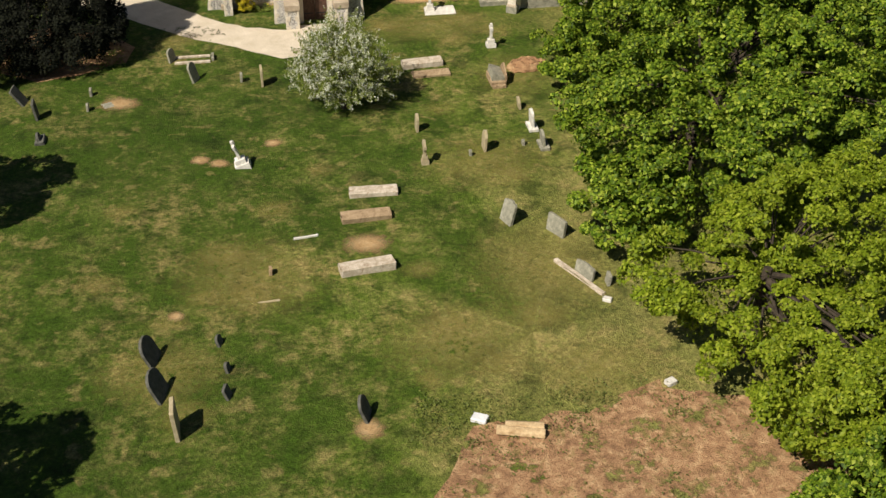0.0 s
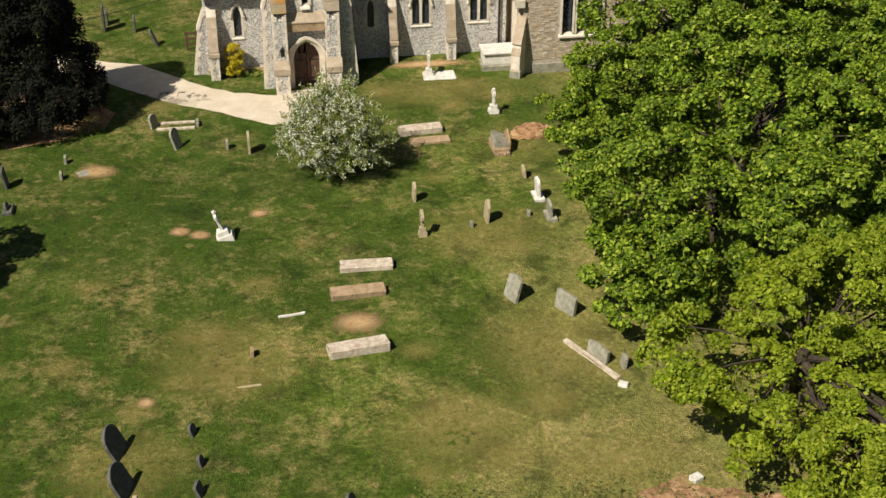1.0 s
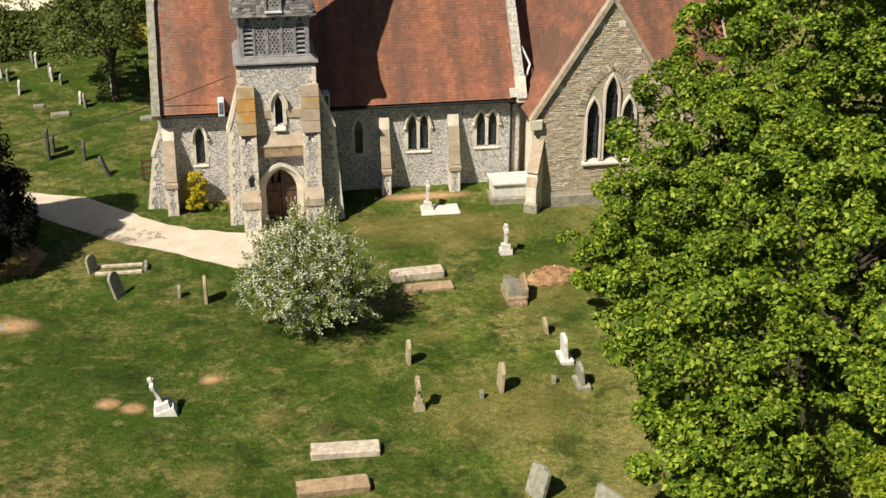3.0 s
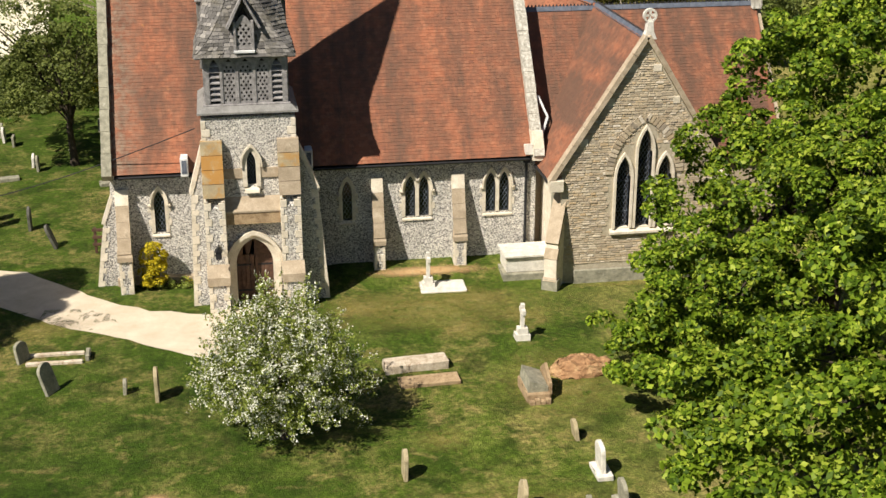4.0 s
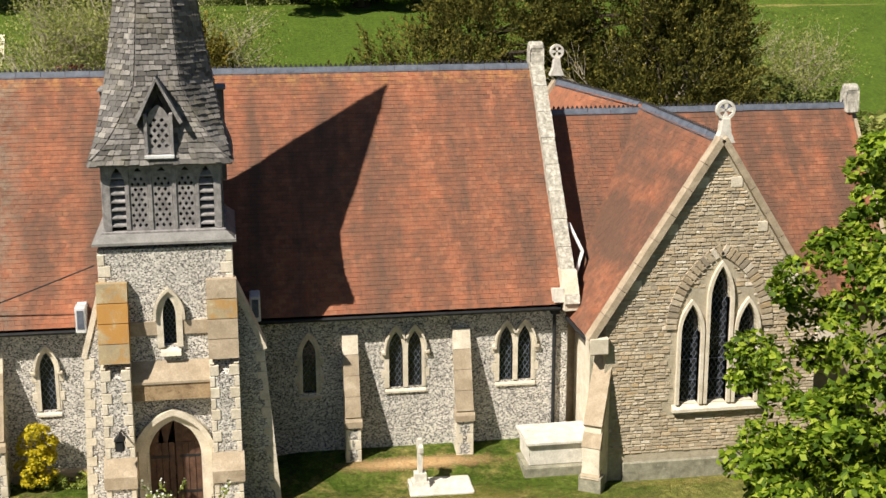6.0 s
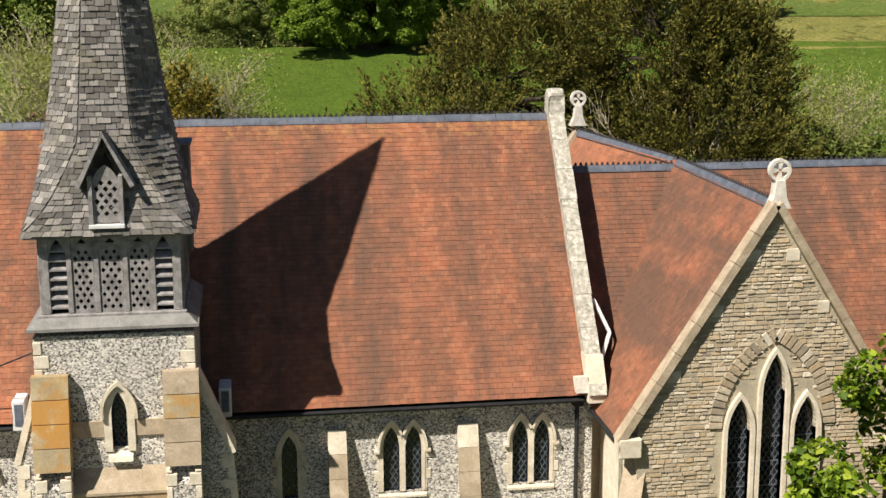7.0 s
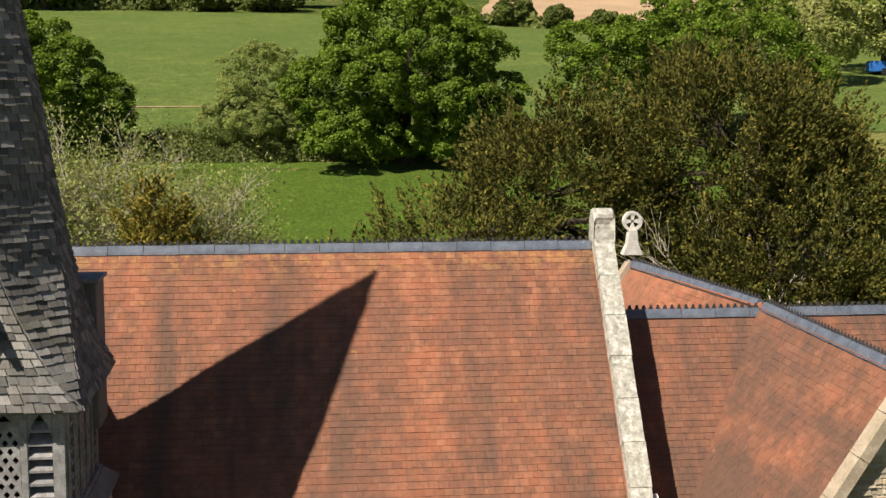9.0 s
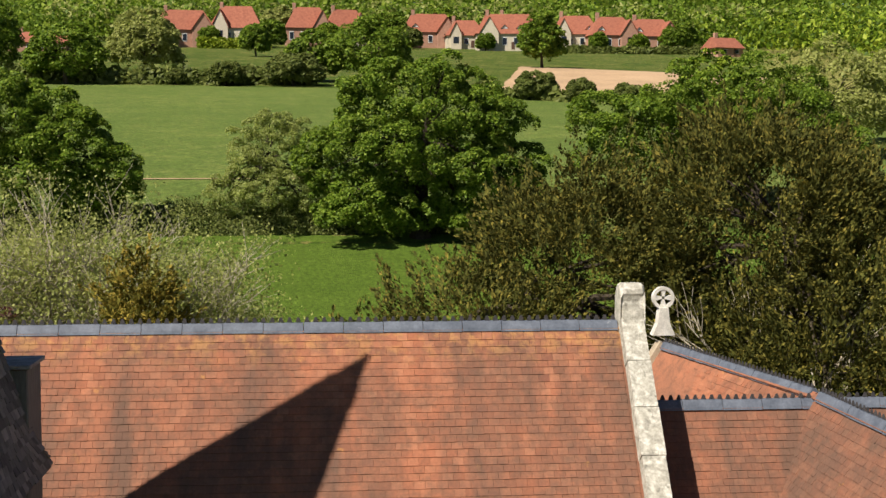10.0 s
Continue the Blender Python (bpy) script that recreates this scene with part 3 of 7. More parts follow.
outline_patch("meadow", [(-140, 62), (-20, 60), (30, 60), (140, 62), (150, 87), (20, 90.2), (-20, 89.6), (-150, 87)], MEADOW, 0.05, "bright green meadow behind the church", "field", wobble=0.4, step=3)
outline_patch("pasture", [(-152.7, 97), (-22.8, 98), (37.2, 98), (147.3, 97), (165.2, 160), (55.0, 168), (37.8, 174), (24.4, 187), (17.8, 205), (-36.5, 214), (-176.2, 205)], PASTURE, 0.06, "pale green pasture sloping up beyond the hedge", "field", wobble=0.6, step=6)
outline_patch("ploughed_field", [(23.3, 190), (38.7, 176), (56.9, 170), (87.7, 240), (62.1, 258), (39.5, 277)], PLOUGHED, 0.2, "bare tan ploughed field on the slope", "field", wobble=0.8, step=5)
outline_patch("track", [(-73.1, 107.2), (-33.1, 107.6), (-9.1, 108), (0.9, 108.2), (0.9, 108.6), (-9.1, 108.4), (-33.1, 108.0), (-73.1, 107.6)], PLOUGHED, 0.12, "narrow pale track across the pasture", "track", wobble=0.1, step=3)
for k, (px, py, pr) in enumerate([(-10.26, 6.52, 1.5), (-9.25, 3.71, 1.6), (-12.41, 2.59, 1.0), (-11.13, 3.92, 0.8), (-2.61, 1.05, 1.2), (0.61, 0.78, 1.5), (-1.26, -1.47, 1.2), (-11.77, -2.42, 1.4),
                                  (-3.89, -1.96, 0.9), (-14.72, 5.22, 1.2), (-0.49, 17.00, 1.2), (1.48, 10.54, 1.3), (-3.03, 4.37, 1.1), (-8.05, 9.48, 1.3), (-14.11, 10.29, 1.0), (1.60, 24.16, 1.4), (-1.56, 26.57, 1.6), (2.36, 26.91, 1.5), (3.75, 24.91, 1.3), (-2.28, 20.67, 0.9), (-6.20, 12.37, 0.9)]):
    outline_patch("dry_patch", blob_outline(px, py, pr, pr * 0.85, seed=20 + k), DRYGRASS, 0.013, "faded patch of dry grass in the lawn", "dry grass", wobble=0.12, step=0.3)
for k, (px, py, pr) in enumerate([(-11.08, 13.72, 0.62), (-10.21, 13.36, 0.62), (-7.96, 14.79, 0.5), (-11.95, 3.00, 0.5)]):
    outline_patch("dry_patch", blob_outline(px, py, pr, pr * 0.9, seed=70 + k), BARE_SOIL, 0.015, "small bare patch of tan soil in the lawn", "bare soil", wobble=0.1, step=0.2)
for k, (px, py, rx, ry) in enumerate([(1.19, 25.80, 6.0, 2.6), (3.58, 20.26, 3.0, 3.4), (1.16, 3.77, 4.2, 4.6), (0.70, 11.90, 3.8, 3.6), (-2.59, -0.32, 4.2, 3.4), (-9.66, 5.27, 4.2, 4.0), (-12.05, 26.68, 2.6, 1.6), (-12.26, -0.46, 3.2, 2.6), (1.95, -1.93, 3.4, 2.4)]):
    outline_patch("dry_patch", blob_outline(px, py, rx, ry, seed=90 + k, jag=0.15), DRYGRASS, 0.009 + 0.0005 * k, "broad thin area of faded grass in the lawn", "dry grass", wobble=0.2, step=0.4)

# ---- church: walls and roofs ----
church = thing("church", (0, 0, 0), "flint and stone church with red tiled roofs and a shingled spire", "church")
WX0, WX1, SY, NY = -9.75, 5.1, 29.95, 37.85      # nave walls
EAVE_Y, EAVE_Z, RIDGE_Y, RIDGE_Z = 29.6, 3.95, 33.9, 9.64
GZ = -0.45


def wall(name, material, build, label=""):
    bm = bmesh.new()
    build(bm)
    return part(name, bm, material, church, label)


# windows of the nave's south wall: centre, sill, springing, apex, width of each light
def south_window(cx, sill, spring, apex, w, lights, y=SY, parent=church, frame_w=0.08):
    """A pointed window with stone dressings, lead-latticed glass and a hood mould."""
    gap = 0.13
    cs = [cx] if lights == 1 else [cx - (w + gap) / 2, cx + (w + gap) / 2]
    for i, c in enumerate(cs):
        bm = bmesh.new()
        arch_band(bm, c, sill, spring, apex, w, 0.08, y - 0.03 - 0.003 * i, y + 0.16)
        if i == 0:
            ob = part("window", bm, ASHLAR, parent, "dressed stone window surround with leaded glass")
        else:
            part("light_surround", bm, ASHLAR, ob)
    x0, x1 = cs[0] - w / 2, cs[-1] + w / 2
    bm = bmesh.new()
    prism(bm, [(y - 0.05, sill - 0.15), (y - 0.05, sill - 0.1), (y + 0.05, sill), (y + 0.14, sill), (y + 0.14, sill - 0.15)], "x", x0 - frame_w - 0.03, x1 + frame_w + 0.03)
    part("sill", bm, ASHLAR, ob)
    for i, c in enumerate(cs):
        bm = bmesh.new()
        arch_band(bm, c, spring - 0.02, spring, apex + 0.13, w + 0.17, 0.05, y - 0.11, y - 0.034, limit=None if lights == 1 else ((-99, cx) if i == 0 else (cx, 99)))
        part("hood_mould", bm, ASHLAR, ob)
    for x in (x0 - frame_w - 0.06, x1 + frame_w + 0.06):
        bm = bmesh.new()
        box(bm, x - 0.07, x + 0.07, y - 0.11, y - 0.001, spring - 0.12, spring - 0.022, 0.02)
        part("label_stop", bm, ASHLAR, ob)
    for c in cs:
        bm = bmesh.new()
        prism(bm, lancet(c, sill, spring, apex, w), "y", y + 0.11, y + 0.13)
        part("pane", bm, GLASS, ob, "dark leaded glass")
        bm = bmesh.new()
        lattice(bm, c, sill, apex, spring, w, y + 0.095)
        part("lattice", bm, LEAD, ob)
    # alternate quoins beside the opening
    for side, edge in ((-1, x0 - frame_w), (1, x1 + frame_w)):
        z, k = sill, 0
        while z < spring - 0.1:
            wq = 0.13 if k % 2 else 0.05
            bm = bmesh.new()
            a, b = sorted((edge, edge + side * wq))
            box(bm, a, b, y - 0.02, y + 0.05, z, z + 0.24, 0.01)
            part("quoin", bm, ASHLAR, ob)
            z, k = z + 0.25, k + 1
    return ob


def lattice(bm, cx, z0, apex, spring, w, y, step=0.13, t=0.008):
    """Diagonal lead bars inside a pointed opening."""
    def inside(x, z):
        if z < z0 or abs(x - cx) > w / 2:
            return False
        if z <= spring:
            return True
        h, rise = w / 2, apex - spring
        r = (h * h + rise * rise) / (2 * h)
        return z < apex and abs(x - cx) < h - r + math.sqrt(max(0, r * r - (z - spring) ** 2))
    for s in (1, -1):
        d = -6.0
        while d < 6.0:
            run, last = None, None
            for i in range(int((apex - z0) / 0.03) + 1):
                z = z0 + 0.03 * i
                x = cx + s * (z - z0) * 0.62 + d
                if inside(x, z):
                    run, last = run or (x, z), (x, z)
            if run and last and last[1] - run[1] > 0.05:
                (xa, za), (xb, zb) = run, last
                prism(bm, [(xa - t, za), (xa + t, za), (xb + t, zb), (xb - t, zb)], "y", y, y + 0.012)
            d += step


openings = [("w_west", -8.15, 1.68, 2.75, 3.2, 0.36, 1), ("w_shade", -1.68, 1.74, 2.75, 3.2, 0.34, 1),
            ("w_pair", 0.8, 1.78, 2.8, 3.28, 0.36, 2), ("w_pair_east", 3.7, 1.8, 2.8, 3.28, 0.36, 2)]
holes = []
for _, cx, sill, spring, apex, w, lights in openings:
    for c in ([cx] if lights == 1 else [cx - (w + 0.13) / 2, cx + (w + 0.13) / 2]):
        holes.append(lancet(c, sill, spring, apex, w))
wall("nave_wall", FLINT, lambda bm: pierced(bm, [(WX0, GZ), (WX1, GZ), (WX1, 4.25), (WX0, 4.25)], holes, "y", SY, SY + 0.6), "knapped flint wall")
wall("nave_wall", FLINT, lambda bm: box(bm, WX0, WX1, NY - 0.6, NY, GZ, 4.25), "knapped flint wall")
gable = [(SY + 0.6, GZ), (NY - 0.6, GZ), (NY - 0.6, 4.2), (RIDGE_Y, RIDGE_Z - 0.25), (SY + 0.6, 4.2)]
wall("gable_wall", FLINT, lambda bm: prism(bm, gable, "x", WX0, WX0 + 0.6))
wall("gable_wall", FLINT, lambda bm: prism(bm, gable, "x", WX1 - 0.6, WX1))
for _, cx, sill, spring, apex, w, lights in openings:
    south_window(cx, sill, spring, apex, w, lights)
# dark interior so that the glass has a room behind it
wall("plinth", LICHEN, lambda bm: [prism(bm, [(SY - 0.1, GZ), (SY - 0.1, 0.02), (SY - 0.002, 0.1), (SY - 0.002, GZ)], "x", WX0, WX1)])

# roof slopes as slabs; the tiles lie on them
SLOPE = math.hypot(RIDGE_Y - EAVE_Y, RIDGE_Z - EAVE_Z)


def slab(bm, a, b, c, d, t=0.14):
    """A roof slab under the quadrilateral a b c d."""
    a, b, c, d = map(Vector, (a, b, c, d))
    n = (b - a).cross(d - a).normalized()
    if n.z < 0:
        n = -n
    top = [bm.verts.new(p) for p in (a, b, c, d)]
    low = [bm.verts.new(p - n * t) for p in (a, b, c, d)]
    bm.faces.new(top), bm.faces.new(low)
    for i in range(4):
        bm.faces.new((top[i], top[(i + 1) % 4], low[(i + 1) % 4], low[i]))


RX0, RX1 = -9.6, 4.95
TX, TXN, TH, TF, TN = 8.2, 7.25, 3.15, 27.55, 40.3       # transepts: ridge, half width, south and north fronts
TEZ, TRZ = 3.55, 8.45
CX1, CEY, CEZ, CRZ = 14.5, 30.25, 3.45, 8.32    # chancel


def make_roof(name, quads, label):
    bm = bmesh.new()
    for q in quads:
        slab(bm, *q)
    return part(name, bm, TILE, church, label)


nave_roof = make_roof("nave_roof", [((RX0, EAVE_Y, EAVE_Z), (RX1, EAVE_Y, EAVE_Z), (RX1, RIDGE_Y, RIDGE_Z), (RX0, RIDGE_Y, RIDGE_Z)),
                                    ((RX0, 2 * RIDGE_Y - EAVE_Y, EAVE_Z), (RX1, 2 * RIDGE_Y - EAVE_Y, EAVE_Z), (RX1, RIDGE_Y, RIDGE_Z), (RX0, RIDGE_Y, RIDGE_Z))],
                      "red clay plain-tile roof with sooty streaks")
chancel_roof = make_roof("chancel_roof", [((5.1, CEY, CEZ), (CX1, CEY, CEZ), (CX1, RIDGE_Y, CRZ), (5.1, RIDGE_Y, CRZ)),
                                          ((5.1, 2 * RIDGE_Y - CEY, CEZ), (CX1, 2 * RIDGE_Y - CEY, CEZ), (CX1, RIDGE_Y, CRZ), (5.1, RIDGE_Y, CRZ))],
                         "dull red clay tile roof")
transept_roof = make_roof("transept_roof", [((TX - TH, y0, TEZ), (TX - TH, y1, TEZ), (TX, y1, TRZ), (TX, y0, TRZ)) for y0, y1 in ((TF + 0.25, RIDGE_Y),)]
                          + [((TX + TH, y0, TEZ), (TX + TH, y1, TEZ), (TX, y1, TRZ), (TX, y0, TRZ)) for y0, y1 in ((TF + 0.25, RIDGE_Y),)]
                          + [((TX + e, RIDGE_Y, TEZ), (TXN + e, TN - 0.25, TEZ), (TXN, TN - 0.25, TRZ), (TX, RIDGE_Y, TRZ)) for e in (-TH, TH)],
                          "mossy red clay tile roof")

# transept walls
TW = 2.75
big = [(7.62, 4.35, 3.6), (8.35, 5.3, 4.45), (9.08, 4.35, 3.6)]      # lights of the big window: centre, apex, springing
tholes = [lancet(c, 1.75, s, a, 0.52) for c, a, s in big]
tg = [(TX - TW, GZ), (TX + TW, GZ), (TX + TW, 4.0), (TX, TRZ - 0.12), (TX - TW, 4.0)]
wall("transept_wall", MORTAR, lambda bm: pierced(bm, tg, tholes, "y", TF + 0.06, TF + 0.6), "coursed rubble stone gable wall")
wall("transept_wall", RUBBLE, lambda bm: prism(bm, [(x + TXN - TX, z) for x, z in tg], "y", TN - 0.6, TN))
wall("transept_wall", ASHLAR, lambda bm: box(bm, TX - TW, TX - TW + 0.5, TF + 0.6, 30.5, GZ, 4.0), "pale stone side wall")
wall("transept_wall", RUBBLE, lambda bm: box(bm, TX + TW - 0.5, TX + TW, TF + 0.6, RIDGE_Y, GZ, 4.0))
wall("chancel_wall", RUBBLE, lambda bm: box(bm, 5.1, CX1 - 0.2, CEY + 0.4, 2 * RIDGE_Y - CEY - 0.4, GZ, CEZ + 0.15))
wall("chancel_wall", RUBBLE, lambda bm: prism(bm, [(CEY + 0.4, GZ), (2 * RIDGE_Y - CEY - 0.4, GZ), (2 * RIDGE_Y - CEY - 0.4, CEZ + 0.4), (RIDGE_Y, CRZ - 0.2), (CEY + 0.4, CEZ + 0.4)], "x", CX1 - 0.2, CX1 + 0.2))


def big_window():
    y = TF
    for i, (c, a, s) in enumerate(big):
        bm = bmesh.new()
        arch_band(bm, c, 1.75, s, a, 0.52, 0.085, y - 0.04, y + 0.3)
        if i == 0:
            win = part("window", bm, ASHLAR, church, "three-light pointed window with pale stone mullions")
        else:
            part("light_surround", bm, ASHLAR, win)
    bm = bmesh.new()
    prism(bm, [(y - 0.08, 1.56), (y - 0.08, 1.64), (y + 0.1, 1.76), (y + 0.3, 1.76), (y + 0.3, 1.56)], "x", 7.2, 9.5)
    part("sill", bm, ASHLAR, win)
    for c, a, s in big:
        bm = bmesh.new()
        prism(bm, lancet(c, 1.75, s, a, 0.52), "y", y + 0.24, y + 0.26)
        part("pane", bm, GLASS, win, "dark leaded glass")
        bm = bmesh.new()
        lattice(bm, c, 1.75, a, s, 0.52, y + 0.22)
        for z in (2.3, 2.85, 3.4):
            box(bm, c - 0.26, c + 0.26, y + 0.215, y + 0.232, z, z + 0.018)
        part("lattice", bm, LEAD, win)


big_window()

# gable copings
def coping(bm, ya, za, yb, zb, x0, x1, t=0.2, up=0.22):
    """A raking parapet stone along a nave gable, from (ya, za) up to (yb, zb)."""
    d = Vector((yb - ya, zb - za)).normalized()
    n = Vector((-d.y, d.x)) if d.x > 0 else Vector((d.y, -d.x))
    p = [Vector((ya, za)) - n * t, Vector((ya, za)) + n * up, Vector((yb, zb)) + n * up, Vector((yb, zb)) - n * t]
    prism(bm, [tuple(q) for q in p], "x", x0, x1)


def nave_gable(x0, x1, mat):
    steps = 9
    for k in range(steps):
        a, b = k / steps, (k + 0.985) / steps
        for sgn in (1, -1):
            y = lambda f: RIDGE_Y + sgn * (EAVE_Y - 0.12 + (RIDGE_Y - EAVE_Y + 0.12) * f - RIDGE_Y)
            z = lambda f: EAVE_Z - 0.1 + (RIDGE_Z - EAVE_Z + 0.1) * f
            bm = bmesh.new()
            coping(bm, y(a), z(a), y(b), z(b), x0 + 0.008 * (k % 2), x1 - 0.008 * (k % 3))
            part("coping_stone", bm, mat, church)


nave_gable(4.87, 5.25, COPING)
nave_gable(-9.93, -9.6, WEATHERED)


def transept_coping(yf, tx=TX):
    for s in (1, -1):
        for k in range(8):
            a, b = k / 8, (k + 0.985) / 8
            pa = Vector((tx + s * TH * (1 - a), TEZ + (TRZ - TEZ) * a))
            pb = Vector((tx + s * TH * (1 - b), TEZ + (TRZ - TEZ) * b))
            d = (pb - pa).normalized()
            n = Vector((d.y, -d.x)) if s > 0 else Vector((-d.y, d.x))
            q = [pa - n * 0.07, pa + n * 0.1, pb + n * 0.1, pb - n * 0.07]
            bm = bmesh.new()
            prism(bm, [tuple(v) for v in q], "y", yf - 0.1 + 0.006 * (k % 2), yf + 0.24)
            part("coping_stone", bm, LICHEN, church)


transept_coping(TF)
transept_coping(TN - 0.2, TXN)


# ridges: lead roll with small crest spikes
def ridge(p, q, name="ridge"):
    p, q = Vector(p), Vector(q)
    d = (q - p).normalized()
    s = d.cross(Vector((0, 0, 1))).normalized()
    prof = [(-0.12, -0.11), (-0.1, -0.06), (-0.04, 0.045), (0.04, 0.045), (0.1, -0.06), (0.12, -0.11)]
    L = (q - p).length
    n = max(1, int(L / 0.62))
    for i in range(n):
        a, b = p + d * (L * i / n), p + d * (L * (i + 0.985) / n)
        lift = 0.006 * (i % 2)
        bm = bmesh.new()
        ra = [bm.verts.new(a + s * u + Vector((0, 0, w + lift))) for u, w in prof]
        rb = [bm.verts.new(b + s * u + Vector((0, 0, w + lift))) for u, w in prof]
        for k in range(5):
            bm.faces.new((ra[k], ra[k + 1], rb[k + 1], rb[k]))
        bm.faces.new(ra), bm.faces.new(rb)
        if i == 0:
            r = part(name, bm, LEAD, church, "grey lead ridge roll in lapped lengths")
        else:
            part("lead_roll", bm, LEAD, r)
    bm = bmesh.new()
    m = int(L / 0.135)
    for i in range(m):
        c = p + d * (L * (i + 0.5) / m) + Vector((0, 0, 0.055))
        w = d * 0.042
        t = s * 0.014
        base = [bm.verts.new(c + e) for e in (-w - t, w - t, w + t, -w + t)]
        tip = [bm.verts.new(c + e * 0.4 + Vector((0, 0, 0.075))) for e in (-w - t, w - t, w + t, -w + t)]
        bm.faces.new(tip)
        for k in range(4):
            bm.faces.new((base[k], base[(k + 1) % 4], tip[(k + 1) % 4], tip[k]))
    tagged(part("crest", bm, CREST, r, "dark cresting spikes"), kind="stuff")


ridge((RX0 + 0.05, RIDGE_Y, RIDGE_Z), (RX1 - 0.1, RIDGE_Y, RIDGE_Z))
ridge((5.27, RIDGE_Y, CRZ), (CX1, RIDGE_Y, CRZ))
ridge((TX, TF + 0.3, TRZ), (TX, RIDGE_Y - 0.15, TRZ))
ridge((TX, RIDGE_Y + 0.15, TRZ), (TXN, TN - 0.3, TRZ))


def wheel_cross(x, y, z, r=0.235):
    """A stone ring with a cross in it on a small foot."""
    bm = bmesh.new()
    n = 28
    rings = []
    for i in range(n):
        a = 2 * math.pi * i / n
        rings.append([bm.verts.new((x + k * math.cos(a), yy, z + k * math.sin(a))) for k, yy in ((r, y - 0.06), (r, y + 0.06), (r * 0.72, y + 0.06), (r * 0.72, y - 0.06))])
    for a, b in zip(rings, rings[1:] + rings[:1]):
        for k in range(4):
            bm.faces.new((a[k], a[(k + 1) % 4], b[(k + 1) % 4], b[k]))
    for c in range(4):
        a = c * math.pi / 2
        u, v = Vector((math.cos(a), math.sin(a))), Vector((-math.sin(a), math.cos(a)))
        o = Vector((x, z))
        q = [o + u * 0.03 + v * 0.022, o + u * r * 0.74 + v * 0.06, o + u * r * 0.74 - v * 0.06, o + u * 0.03 - v * 0.022]
        prism(bm, [tuple(k) for k in q], "y", y - 0.05, y + 0.05)
    prism(bm, [(x - 0.09, z - r + 0.03), (x + 0.09, z - r + 0.03), (x + 0.13, z - r - 0.3), (x + 0.24, z - r - 0.55), (x - 0.24, z - r - 0.55), (x - 0.13, z - r - 0.3)], "y", y - 0.13, y + 0.13)
    part("finial_cross", bm, WHITE_STONE, church, "pale stone wheel cross finial")


wheel_cross(TX + 0.1, TF + 0.2, TRZ + 0.66)
wheel_cross(TXN, TN - 0.1, TRZ + 0.95)


def apex_stone(x, y, z):
    bm = bmesh.new()
    prism(bm, [(y - 0.28, z - 0.5), (y - 0.16, z + 0.1), (y - 0.2, z + 0.22), (y - 0.1, z + 0.34), (y + 0.1, z + 0.34), (y + 0.2, z + 0.22), (y + 0.16, z + 0.1), (y + 0.28, z - 0.5)], "x", x - 0.2, x + 0.2)
    bmesh.ops.bevel(bm, geom=bm.edges[:], offset=0.04, segments=1, affect="EDGES")
    part("apex_stone", bm, COPING, church, "worn carved stone at the gable top")


apex_stone(5.06, RIDGE_Y, RIDGE_Z + 0.3)
apex_stone(-9.76, RIDGE_Y, RIDGE_Z + 0.3)
apex_stone(CX1, RIDGE_Y, CRZ + 0.25)

# ---- tower and spire ----
body = set(church.children)
TCX, TCY, TS = -5.2, 30.0, 1.55
TFY = TCY - TS           # the tower's front
DOOR = lancet(-5.22, -0.35, 1.35, 2.32, 1.36, 9)
LANCET = lancet(-5.18, 4.22, 5.0, 5.45, 0.3, 7)
wall("tower_wall", FLINT, lambda bm: pierced(bm, [(TCX - TS, GZ), (TCX + TS, GZ), (TCX + TS, 6.63), (TCX - TS, 6.63)], [DOOR, LANCET], "y", TFY, TFY + 0.5), "flint tower front with a pointed doorway")
for x0, x1 in ((TCX - TS, TCX - TS + 0.5), (TCX + TS - 0.5, TCX + TS)):
    wall("tower_wall", FLINT, lambda bm: box(bm, x0, x1, TFY + 0.5, TCY + TS, GZ, 6.63))
wall("tower_wall", FLINT, lambda bm: box(bm, TCX - TS + 0.5, TCX + TS - 0.5, TCY + TS - 0.4, TCY + TS, 3.0, 6.63))


def stepped(bm, x0, x1, y_back, steps):
    """A buttress: steps of (depth, bottom, top, top of its weathering)."""
    for depth, z0, z1, z2 in steps:
        prism(bm, [(y_back, z0), (y_back - depth, z0), (y_back - depth, z1), (y_back, z2)], "x", x0, x1)


